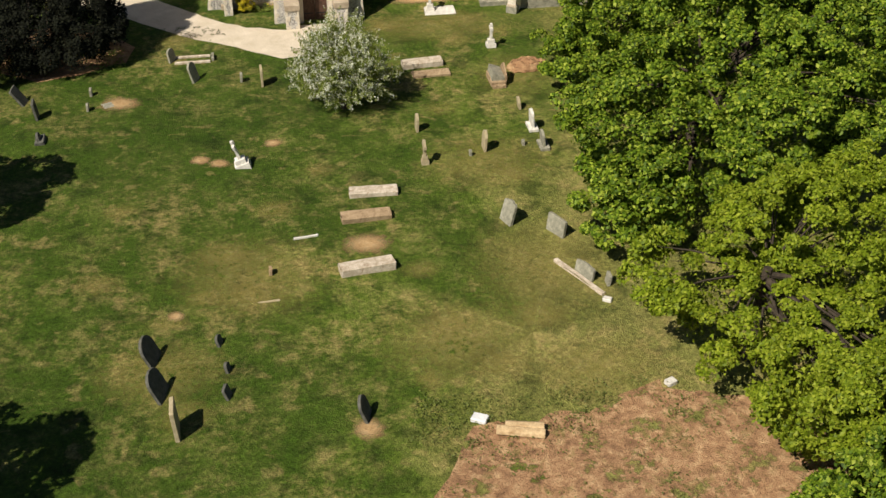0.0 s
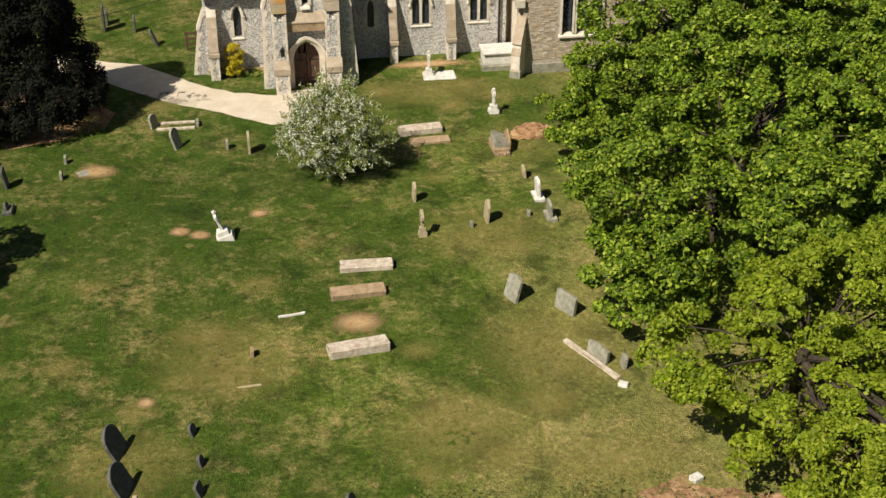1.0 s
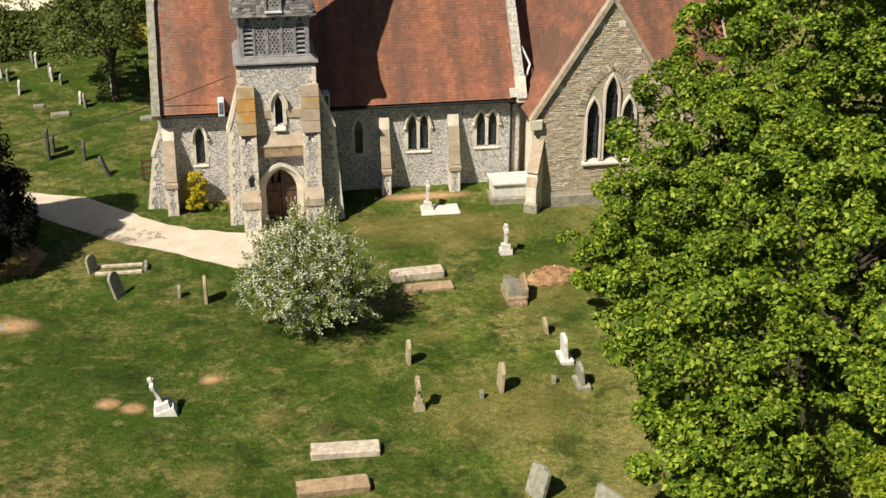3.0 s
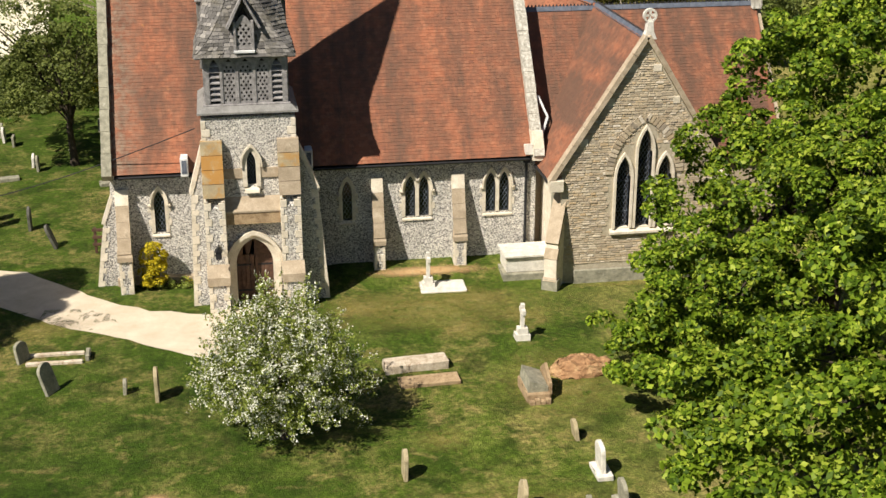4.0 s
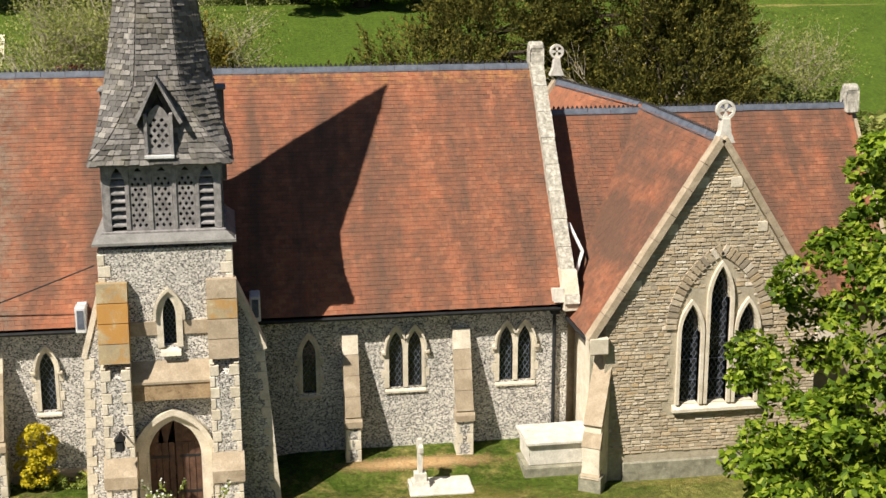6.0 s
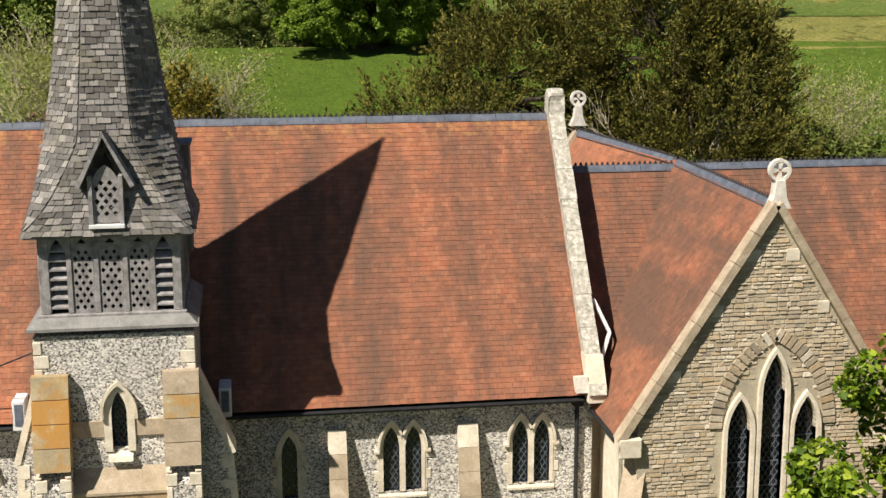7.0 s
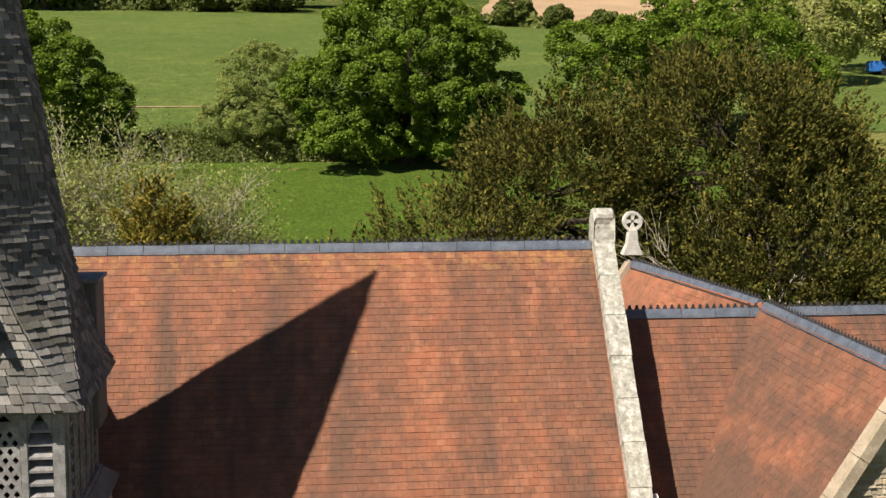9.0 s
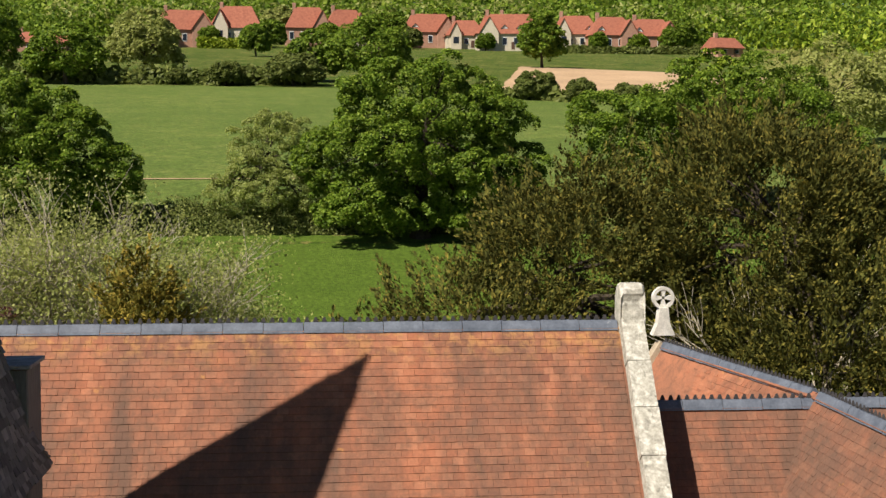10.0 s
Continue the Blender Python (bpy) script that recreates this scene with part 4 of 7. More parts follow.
bm = bmesh.new()
stepped(bm, TCX - TS - 0.05, TCX - TS + 0.62, TFY, [(0.78, GZ, 1.0, 1.45), (0.5, 1.2, 3.6, 4.1)])
b = part("buttress", bm, FLINT, church, "flint buttress with pale stone quoins")
bm = bmesh.new()
stepped(bm, TCX + TS - 0.62, TCX + TS + 0.05, TFY, [(0.78, GZ, 1.0, 1.45), (0.5, 1.2, 3.6, 4.1)])
b2 = part("buttress", bm, FLINT, church, "flint buttress with pale stone quoins")
for side, x0 in enumerate((TCX - TS - 0.07, TCX + TS - 0.64)):
    for k in range(4):
        bm = bmesh.new()
        z0, z1 = 4.0 + 0.47 * k, 4.0 + 0.47 * (k + 1) - 0.022
        y0 = lambda z: TFY - 0.54 + 0.54 * (z - 4.0) / 2.6
        prism(bm, [(TFY + 0.02, z0), (y0(z0) - 0.02, z0), (y0(z1) - 0.035, z1), (TFY + 0.02, z1)], "x", x0, x0 + 0.71)
        part("weathering_stone", bm, (LICHEN_DEEP if k in (1, 2) else LICHEN_ORANGE) if side == 0 else (LICHEN_ORANGE if k == 2 else LICHEN), church, "tan stone slope with orange lichen")
    bm = bmesh.new()
    prism(bm, [(TFY + 0.02, 0.95), (TFY - 0.84, 0.95), (TFY - 0.84, 1.25), (TFY - 0.5, 1.62), (TFY + 0.02, 1.62)], "x", x0 - 0.03, x0 + 0.74)
    part("weathering", bm, LICHEN, church, "stone offset of a buttress")
# quoins of the tower and its buttresses
def quoins(x, y, z0, z1, wx, wy, parent=church, mat=None):
    z, k = z0, 0
    while z < z1 - 0.05:
        h = min(0.27, z1 - z)
        a, c = (wx, wy * 0.55) if k % 2 else (wx * 0.55, wy)
        bm = bmesh.new()
        box(bm, min(x, x + a), max(x, x + a), min(y, y + c), max(y, y + c), z, z + h - 0.01, 0.012)
        part("quoin", bm, mat or ASHLAR, parent)
        z, k = z + 0.28, k + 1


for x, s in ((TCX - TS - 0.065, 1), (TCX + TS + 0.065, -1)):
    quoins(x, TFY - 0.52, 1.6, 3.9, s * 0.24, 0.4)
    quoins(x, TFY - 0.80, GZ, 0.95, s * 0.24, 0.4)
    quoins(x + s * 0.05, TFY - 0.02, 5.7, 6.58, s * 0.3, 0.4)
for x, s in ((TCX - TS + 0.635, -1), (TCX + TS - 0.635, 1)):
    quoins(x, TFY - 0.52, 1.6, 3.9, s * 0.22, 0.3)
    quoins(x, TFY - 0.80, GZ, 0.95, s * 0.22, 0.3)

# raking side buttresses
def raking(x_in, s, y0, y1, foot, head, z1, z2, label):
    """A battered shaft, foot wide at the ground and head wide at z1, with a stone slope from there up to z2."""
    bm = bmesh.new()
    prism(bm, [(x_in, GZ), (x_in + s * foot, GZ), (x_in + s * head, z1), (x_in, z2)], "y", y0, y1)
    ob = part("buttress", bm, FLINT, church, label)
    u = Vector((s * head, z1 - z2)).normalized()
    n = Vector((-u.y, u.x)) * (1 if s > 0 else -1)
    a, c = Vector((x_in, z2)), Vector((x_in + s * head, z1)) + u * 0.12
    bm = bmesh.new()
    prism(bm, [tuple(a - n * 0.08), tuple(c - n * 0.08), tuple(c + n * 0.05), tuple(a + n * 0.05)], "y", y0 - 0.03, y1 + 0.03)
    part("weathering", bm, ASHLAR, church, "pale stone slope of a buttress")
    z, k = GZ, 0
    while z < z1 - 0.3:
        h = 0.2 + 0.09 * ((k * 7) % 3) / 2
        e = [x_in + s * (foot + (head - foot) * (q - GZ) / (z1 - GZ) + 0.015) for q in (z, z + h)]
        w = s * (0.24 if k % 2 else 0.14)
        bm = bmesh.new()
        prism(bm, [(e[0] - w, z), (e[0], z), (e[1], z + h - 0.01), (e[1] - w, z + h - 0.01)], "y", y0 - 0.02, y0 + (0.16 if k % 2 else 0.3))
        part("quoin", bm, ASHLAR, church)
        z, k = z + h, k + 1


raking(TCX + TS, 1, TFY + 0.08, TFY + 0.7, 1.0, 0.66, 4.1, 5.7, "tall raking flint buttress")
raking(TCX - TS, -1, TFY + 0.08, TFY + 0.7, 0.62, 0.46, 4.1, 5.7, "tall raking flint buttress")

# doorway: moulded arch, hood, doors and step
bm = bmesh.new()
arch_band(bm, -5.22, GZ, 1.35, 2.32, 1.36, 0.2, TFY - 0.05, TFY + 0.32, 11)
arch_band(bm, -5.22, GZ, 1.35, 2.30, 1.26, 0.05, TFY + 0.08, TFY + 0.34, 11)
doorway = part("doorway", bm, ASHLAR, church, "pale moulded stone doorway arch")
bm = bmesh.new()
arch_band(bm, -5.22, 1.3, 1.35, 2.5, 1.78, 0.11, TFY - 0.2, TFY - 0.052, 11)
part("hood_mould", bm, ASHLAR, doorway)
for s in (-1, 1):
    bm = bmesh.new()
    half = [p for p in lancet(-5.22, -0.22, 1.35, 2.32, 1.3, 9) if s * (p[0] + 5.22) >= -1e-6]
    pts = [(-5.22 + s * 0.008, -0.22)] + ([p for p in half] if s > 0 else [p for p in half][::-1])
    clean = []
    for p in pts:
        if not clean or (Vector(p) - Vector(clean[-1])).length > 1e-3:
            clean.append(p)
    if (Vector(clean[0]) - Vector(clean[-1])).length < 1e-3:
        clean.pop()
    prism(bm, clean, "y", TFY + 0.36, TFY + 0.42)
    leaf = part("door", bm, DOOR_OAK, church, "closed dark oak church door")
    for k in range(4):
        bm = bmesh.new()
        x = -5.22 + s * (0.09 + 0.155 * k)
        box(bm, x - 0.07, x + 0.07, TFY + 0.345, TFY + 0.359, -0.2, 1.6 if k < 3 else 1.3, 0.004)
        part("plank", bm, DOOR_OAK, leaf)
    for z0 in (0.25, 1.2):
        bm = bmesh.new()
        box(bm, min(-5.22 + s * 0.1, -5.22 + s * 0.62), max(-5.22 + s * 0.1, -5.22 + s * 0.62), TFY + 0.335, TFY + 0.345, z0, z0 + 0.06)
        part("hinge", bm, IRON, leaf)
bm = bmesh.new()
box(bm, -6.0, -4.45, TFY - 0.5, TFY + 0.36, GZ, -0.14, 0.02)
part("doorstep", bm, ASHLAR, church, "worn stone doorstep")
# stone band with a weathered slope above the doorway
bm = bmesh.new()
prism(bm, [(TFY, 2.95), (TFY - 0.3, 2.95), (TFY - 0.3, 3.36), (TFY - 0.02, 3.36)], "x", TCX - TS + 0.63, TCX + TS - 0.63)
part("weathering", bm, BROWN_STONE, church, "brown weathered stone band over the doorway")
bm = bmesh.new()
prism(bm, [(TFY, 3.364), (TFY - 0.33, 3.364), (TFY - 0.33, 3.42), (TFY, 3.85)], "x", TCX - TS + 0.63, TCX + TS - 0.63)
part("weathering", bm, LICHEN, church, "tan stone slope over the doorway")
for x0, x1 in ((TCX - TS + 0.64, -5.43), (-4.93, TCX + TS - 0.64)):
    bm = bmesh.new()
    box(bm, x0, x1, TFY - 0.05, TFY - 0.001, 4.5, 4.85, 0.01)
    part("string_course", bm, LICHEN, church, "tan stone band beside the lancet")
bm = bmesh.new()
arch_band(bm, -5.18, 4.2, 5.0, 5.45, 0.3, 0.15, TFY - 0.08, TFY + 0.25, 9)
lw = part("window", bm, ASHLAR, church, "narrow lancet window with a pale stone surround")
bm = bmesh.new()
arch_band(bm, -5.18, 4.9, 5.0, 5.6, 0.62, 0.06, TFY - 0.16, TFY - 0.06, 9)
part("hood_mould", bm, ASHLAR, lw)
bm = bmesh.new()
prism(bm, [(TFY - 0.16, 4.0), (TFY - 0.12, 4.1), (TFY + 0.1, 4.24), (TFY + 0.1, 4.0)], "x", -5.42, -4.94)
part("sill", bm, ASHLAR, lw)
bm = bmesh.new()
prism(bm, LANCET, "y", TFY + 0.2, TFY + 0.22)
part("pane", bm, GLASS, lw)
bm = bmesh.new()
lattice(bm, -5.18, 4.22, 5.45, 5.0, 0.3, TFY + 0.18, 0.1)
part("lattice", bm, LEAD, lw)
# iron lantern on the buttress
bm = bmesh.new()
box(bm, -6.43, -6.40, TFY - 0.95, TFY - 0.5, 2.32, 2.35)
box(bm, -6.52, -6.32, TFY - 1.05, TFY - 0.87, 1.98, 2.26, 0.03)
prism(bm, [(-6.55, 2.26), (-6.29, 2.26), (-6.42, 2.42)], "y", TFY - 1.08, TFY - 0.84)
part("lantern", bm, IRON, church, "black iron wall lantern")

# belfry
skirt = bmesh.new()
for z0, z1, h0, h1 in ((6.61, 6.67, 1.66, 1.66), (6.67, 6.84, 1.64, 1.46)):
    lo = [skirt.verts.new((TCX + a * h0, TCY + c * h0, z0)) for a, c in ((-1, -1), (1, -1), (1, 1), (-1, 1))]
    hi = [skirt.verts.new((TCX + a * h1, TCY + c * h1, z1)) for a, c in ((-1, -1), (1, -1), (1, 1), (-1, 1))]
    skirt.faces.new(lo), skirt.faces.new(hi)
    for k in range(4):
        skirt.faces.new((lo[k], lo[(k + 1) % 4], hi[(k + 1) % 4], hi[k]))
part("skirt", skirt, PALE_LEAD, church, "pale lead skirt under the belfry")
# solid core, coloured near black as the shade behind louvres and frets
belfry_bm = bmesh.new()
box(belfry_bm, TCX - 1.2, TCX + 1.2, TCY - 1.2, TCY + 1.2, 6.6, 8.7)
belfry = part("belfry", belfry_bm, SHADED_TIMBER, church, "weathered grey timber belfry")
BH = 1.36
bm = bmesh.new()
box(bm, TCX - BH - 0.08, TCX + BH + 0.08, TCY - BH - 0.08, TCY + BH + 0.08, 6.8, 6.9, 0.02)
part("sill", bm, TIMBER, belfry)
bm = bmesh.new()
box(bm, TCX - BH, TCX + BH, TCY - BH, TCY + BH, 8.42, 8.55)
part("head", bm, TIMBER, belfry)


def belfry_side(turn):
    """One side of the belfry: posts, two louvred and three fretted panels."""
    m = Matrix.Translation((TCX, TCY, 0)) @ Matrix.Rotation(turn, 4, "Z")
    def fin(bm, name, mat, label=""):
        bmesh.ops.transform(bm, matrix=m, verts=bm.verts)
        return part(name, bm, mat, belfry, label)
    xs = [-BH, -0.80, -0.28, 0.28, 0.80, BH]
    for i, x in enumerate(xs):
        bm = bmesh.new()
        w = 0.09 if i in (0, 5) else 0.055
        box(bm, x - w + (w if i == 0 else 0) - (w if i == 5 else 0), x + w + (w if i == 0 else 0) - (w if i == 5 else 0), -BH - 0.03, -BH + 0.12, 6.9, 8.43, 0.012)
        fin(bm, "post", TIMBER)
    for i in range(5):
        a, b = xs[i] + (0.18 if i == 0 else 0.055), xs[i + 1] - (0.18 if i == 4 else 0.055)
        if i in (0, 4):
            for k in range(7):
                z = 7.0 + 0.19 * k
                bm = bmesh.new()
                prism(bm, [(-BH - 0.02, z), (-BH - 0.02, z + 0.035), (-BH + 0.13, z + 0.135), (-BH + 0.13, z + 0.1)], "x", a, b)
                fin(bm, "louvre", TIMBER)
        else:
            bm = bmesh.new()
            hs = []
            n = 3
            for r in range(10):
                for c in range(n - (r % 2)):
                    cx = a + (b - a) * (c + 0.5 + 0.5 * (r % 2)) / n
                    cz = 7.02 + 0.122 * r
                    hs.append([(cx - 0.045, cz), (cx, cz - 0.055), (cx + 0.045, cz), (cx, cz + 0.055)])
            pierced(bm, [(a, 6.9), (b, 6.9), (b, 8.3), (a, 8.3)], hs, "y", -BH + 0.0, -BH + 0.04)
            fin(bm, "fretted_panel", TIMBER, "weathered fretted board")
        bm = bmesh.new()
        mid = (a + b) / 2
        for s in (-1, 1):
            e = a if s < 0 else b
            prism(bm, [(e, 8.05), (e, 8.43), (mid, 8.43), (mid, 8.4), (mid + s * (b - a) * 0.3, 8.27)], "y", -BH - 0.01, -BH + 0.05)
        fin(bm, "bracket", TIMBER)


for k in range(4):
    belfry_side(k * math.pi / 2)

# spire: square flared eave turning into eight sides
def spire_radius(z):
    return float(np.interp(z, [8.5, 9.1, 9.71, 10.73, 11.41, 12.74, 15.6, 17.95], [1.64, 1.46, 1.34, 1.16, 1.04, 0.86, 0.38, 0.02]))


def spire_ring(z):
    """Eight corners at a height: a square low down, an even octagon higher up."""
    r = spire_radius(z)
    k = min(1.0, max(0.0, (z - 8.6) / 1.7)) ** 0.8
    c = 0.02 + k * (1 - math.tan(math.pi / 8) - 0.02)
    pts = []
    for q in range(4):
        a = q * math.pi / 2
        for sx, sy in ((-(1 - c), -1), (1 - c, -1)):
            pts.append((TCX + r * (sx * math.cos(a) - sy * math.sin(a)), TCY + r * (sx * math.sin(a) + sy * math.cos(a)), z))
    return pts


bm = bmesh.new()
zs = [8.46, 8.5, 8.8, 9.1, 9.5, 9.9, 10.4, 10.9, 11.3, 12.0, 12.9, 14.0, 15.6, 17.95]
rings = [[bm.verts.new(p) for p in spire_ring(z)] for z in zs]
for a, b in zip(rings, rings[1:]):
    for k in range(8):
        bm.faces.new((a[k], a[(k + 1) % 8], b[(k + 1) % 8], b[k]))
bm.faces.new(rings[0]), bm.faces.new(rings[-1])
spire = part("spire", bm, SHINGLE, church, "grey oak-shingled broach spire")


def lucarne():
    """The small gabled opening at the foot of the spire."""
    y, z0 = TCY - 1.62, 8.72
    bm = bmesh.new()
    box(bm, TCX - 0.34, TCX + 0.34, y - 0.08, TCY - 1.2, z0 - 0.08, z0, 0.01)
    d = part("lucarne", bm, WHITE_PAINT, church, "small gabled spire light with a fretted panel")
    for s in (-1, 1):
        bm = bmesh.new()
        box(bm, TCX + s * 0.29 - 0.045, TCX + s * 0.29 + 0.045, y - 0.03, y + 0.5, z0, z0 + 0.95, 0.01)
        part("post", bm, TIMBER, d)
    bm = bmesh.new()
    hs = [[(TCX + (c - 1 + 0.5 * (r % 2)) * 0.17 - 0.055, z0 + 0.2 + 0.12 * r), (TCX + (c - 1 + 0.5 * (r % 2)) * 0.17, z0 + 0.14 + 0.12 * r), (TCX + (c - 1 + 0.5 * (r % 2)) * 0.17 + 0.055, z0 + 0.2 + 0.12 * r), (TCX + (c - 1 + 0.5 * (r % 2)) * 0.17, z0 + 0.26 + 0.12 * r)]
          for r in range(6) for c in range(3 - (r % 2))]
    pierced(bm, lancet(TCX, z0 + 0.02, z0 + 0.72, z0 + 1.15, 0.52), hs, "y", y + 0.03, y + 0.06)
    part("fretted_panel", bm, TIMBER, d, "pale fretted board")
    bm = bmesh.new()
    for s in (-1, 1):
        n = Vector((s * 0.9, 0.44)).normalized()
        a, c = Vector((TCX + s * 0.48, z0 + 0.72)), Vector((TCX, z0 + 1.7))
        prism(bm, [tuple(a), tuple(c), tuple(c + n * 0.001 + Vector((0, 0.1))), tuple(a + n * 0.09)], "y", y - 0.12, TCY - 0.9)
    part("roof", bm, TIMBER, d)
    # near-black board in place of the shaded hollow behind the fretwork
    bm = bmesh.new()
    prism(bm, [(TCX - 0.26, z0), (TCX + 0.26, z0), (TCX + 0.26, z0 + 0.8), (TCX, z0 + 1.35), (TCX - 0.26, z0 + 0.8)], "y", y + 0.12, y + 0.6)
    part("backing", bm, SHADED_TIMBER, d)


lucarne()
# shingled cheeks where spire and nave roof meet
for side in (-1, 1):
    a, b = sorted((TCX + side * 0.5, TCX + side * 1.5))
    bm = bmesh.new()
    box(bm, a, b, 30.9, 31.7, 7.6, 9.9, 0.02)
    cheek = part("cheek", bm, SHINGLE, church, "dark shingled saddle between spire and roof")
    bm = bmesh.new()
    box(bm, a - 0.05, b + 0.05, 30.82, 31.75, 9.902, 9.96, 0.01)
    part("cap", bm, TIMBER, cheek)

# the whole tower is set a little lower than drawn: masonry shortened, belfry and spire let down on it
for ob in set(church.children) - body:
    if ob.name.split(".")[0] in ("skirt", "belfry", "spire", "lucarne", "cheek"):
        ob.location, ob.scale = (0.036, -0.029, -0.022), (0.971, 0.971, 0.971)
    else:
        ob.location, ob.scale = (0.036, -0.029, -0.116), (0.971, 0.971, 0.9657)

raking(WX0, -1, SY + 0.02, SY + 0.6, 0.72, 0.3, 2.2, 3.0, "raking flint buttress at the west corner")

# ---- trees and bushes ----
def at_ground(x, y):
    return (x, y, float(ground_z(x, y)))


def boughs(blobs, count, clump_r, seed):
    """Many small boughs over the outside of the big blobs, with hollows between them."""
    r = np.random.default_rng(seed)
    out = []
    blobs = np.array(blobs, float)
    area = blobs[:, 3] * blobs[:, 5]
    tries = 0
    while len(out) < count and tries < count * 20:
        tries += 1
        b = blobs[r.choice(len(blobs), p=area / area.sum())]
        w = r.normal(0, 1, 3)
        w /= np.linalg.norm(w)
        if w[2] < -0.6:
            continue
        c = b[:3] + w * b[3:] * r.uniform(0.74, 1.05)
        if any((((c - q[:3]) / q[3:]) ** 2).sum() < 0.62 for q in blobs):
            continue
        k = clump_r * r.uniform(0.65, 1.35)
        out.append((*c, k, k, k * 0.75, *w))
    return np.array(out)


def lumps(blobs, n, share, seed):
    """Break the big blobs of a crown into many lesser ones, with clefts between them."""
    r = np.random.default_rng(seed)
    out = []
    for x, y, z, rx, ry, rz in blobs:
        out.append((x, y, z, rx * 0.72, ry * 0.72, rz * 0.72))
        for _ in range(n):
            w = r.normal(0, 1, 3)
            w /= np.linalg.norm(w)
            if w[2] < -0.5:
                w[2] = -w[2]
            k, d = share * r.uniform(0.75, 1.3), r.uniform(0.64, 0.86)
            out.append((x + w[0] * rx * d, y + w[1] * ry * d, z + w[2] * rz * d, rx * k, ry * k, rz * k * 0.9))
    return out


def leafy_tree(name, base, trunk, top, blobs, leaf, count, per, size, bough, label, category="tree", seed=1, bark=None, droop=0.0, inner=0.1, lumpy=False, extra=None, lay=0.6, spray=0.0, long=1.5):
    """A tree whose crown is made of separate boughs of leaves, dark between them."""
    r = np.random.default_rng(seed)
    t = thing(name, base, label, category)
    bm = bmesh.new()
    limbs(bm, (0, 0, 0), top, trunk, blobs, 10)
    bs = boughs(lumps(blobs, 13, 0.4, seed) if lumpy else blobs, count, bough, seed)
    for q in bs[:: max(1, len(bs) // 40)]:
        end = Vector(q[:3]) - Vector(q[6:]) * q[3] * 1.1
        start = Vector(top).lerp(end, 0.35)
        tube(bm, [start, start.lerp(end, 0.5) + Vector((0, 0, 0.1)), end], [trunk * 0.16, trunk * 0.1, trunk * 0.03], 5)
    part("trunk", bm, bark or BARK, t)
    n = len(bs) * per
    inner = 0.11 if lumpy else inner
    w = r.normal(0, 1, (n, 3))
    w /= np.linalg.norm(w, axis=1, keepdims=True)
    B = np.repeat(bs, per, 0)
    w = w + 0.55 * B[:, 6:] + np.array([0, 0, 0.35])
    w /= np.linalg.norm(w, axis=1, keepdims=True)
    c = B[:, :3] + w * B[:, 3:6] * r.uniform(0.45, 1.05, (n, 1)) ** 0.5
    if spray:
        # tapering sprays that reach out and up from each bough
        each = 4
        tips = len(bs) * each
        S = np.repeat(bs, each, 0)
        way = S[:, 6:] * 0.75 + np.array([0, 0, 0.4]) + r.normal(0, 0.45, (tips, 3))
        way /= np.linalg.norm(way, axis=1, keepdims=True)
        foot = S[:, :3] + r.normal(0, 0.35, (tips, 3)) * S[:, 3:6]
        reach = spray * r.uniform(0.4, 1.25, (tips, 1))
        own = np.repeat(np.arange(tips), per // each)
        n = len(own)
        f = r.uniform(0, 1, (n, 1))
        c = foot[own] + way[own] * reach[own] * f + r.normal(0, 1, (n, 3)) * (0.03 + 0.12 * (1 - f) * reach[own])
        w = way[own]
    c[:, 2] -= droop * r.uniform(0, 1, len(c)) ** 2
    o = w.copy() if spray else w * 0.6 + np.array([0, 0, 0.75])
    m = int(n * inner)
    if m:
        bl = np.array(blobs, float)[r.integers(0, len(blobs), m)]
        u = r.normal(0, 1, (m, 3))
        u /= np.linalg.norm(u, axis=1, keepdims=True)
        ci = bl[:, :3] + u * bl[:, 3:] * r.uniform(0.35, 0.85, (m, 1))
        c, o = np.concatenate([c, ci]), np.concatenate([o, u])
    keep = c[:, 2] > 0.05
    leaf_mesh("crown", c[keep], o[keep], size, leaf, t, lay, long, along=bool(spray))
    if extra:
        mat, share, sz = extra
        bunch = np.array([noise.noise(Vector(q) * 2.6) for q in c])
        sel = keep & (r.uniform(0, 1, len(c)) < share * np.clip(0.55 + 3.0 * bunch, 0.03, 1.5))
        leaf_mesh("blossom", c[sel] + o[sel] * 0.05, o[sel], sz, mat, t, 0.8, 1.1)
    return t


leafy_tree("broadleaf_tree", at_ground(12.22, 20.99), 0.35, (0.5, 0.3, 6.5),
           [(-3.9, -2.4, 2.6, 3.4, 3.2, 2.4), (-5.2, -2.8, 1.8, 2.5, 2.4, 1.8), (-1.2, -0.4, 5.0, 3.9, 3.8, 3.2), (1.8, 1.2, 8.6, 3.8, 3.6, 3.8), (3.6, -1.8, 3.2, 2.8, 2.4, 2.2), (6.0, 1.0, 6.0, 3.6, 3.4, 4.0)],
           LEAF_OAK, 900, 150, 0.12, 0.46, "tall broadleaf tree in bright spring leaf by the transept", seed=21, lumpy=True)
leafy_tree("broadleaf_tree", at_ground(8.20, 8.54), 0.35, (0.3, 0.3, 4.6),
           [(-1.5, 0, 2.9, 4.2, 4.4, 2.7), (-2.6, -3.4, 1.8, 2.8, 2.6, 1.6), (2.6, 1.6, 5.0, 4.2, 4.0, 3.6), (3.2, -2.6, 4.2, 3.8, 3.8, 3.2), (6.5, 2, 5, 4, 4, 4)],
           LEAF_OAK, 860, 150, 0.12, 0.45, "broad spreading tree in bright spring leaf over gravestones", seed=22, lumpy=True)
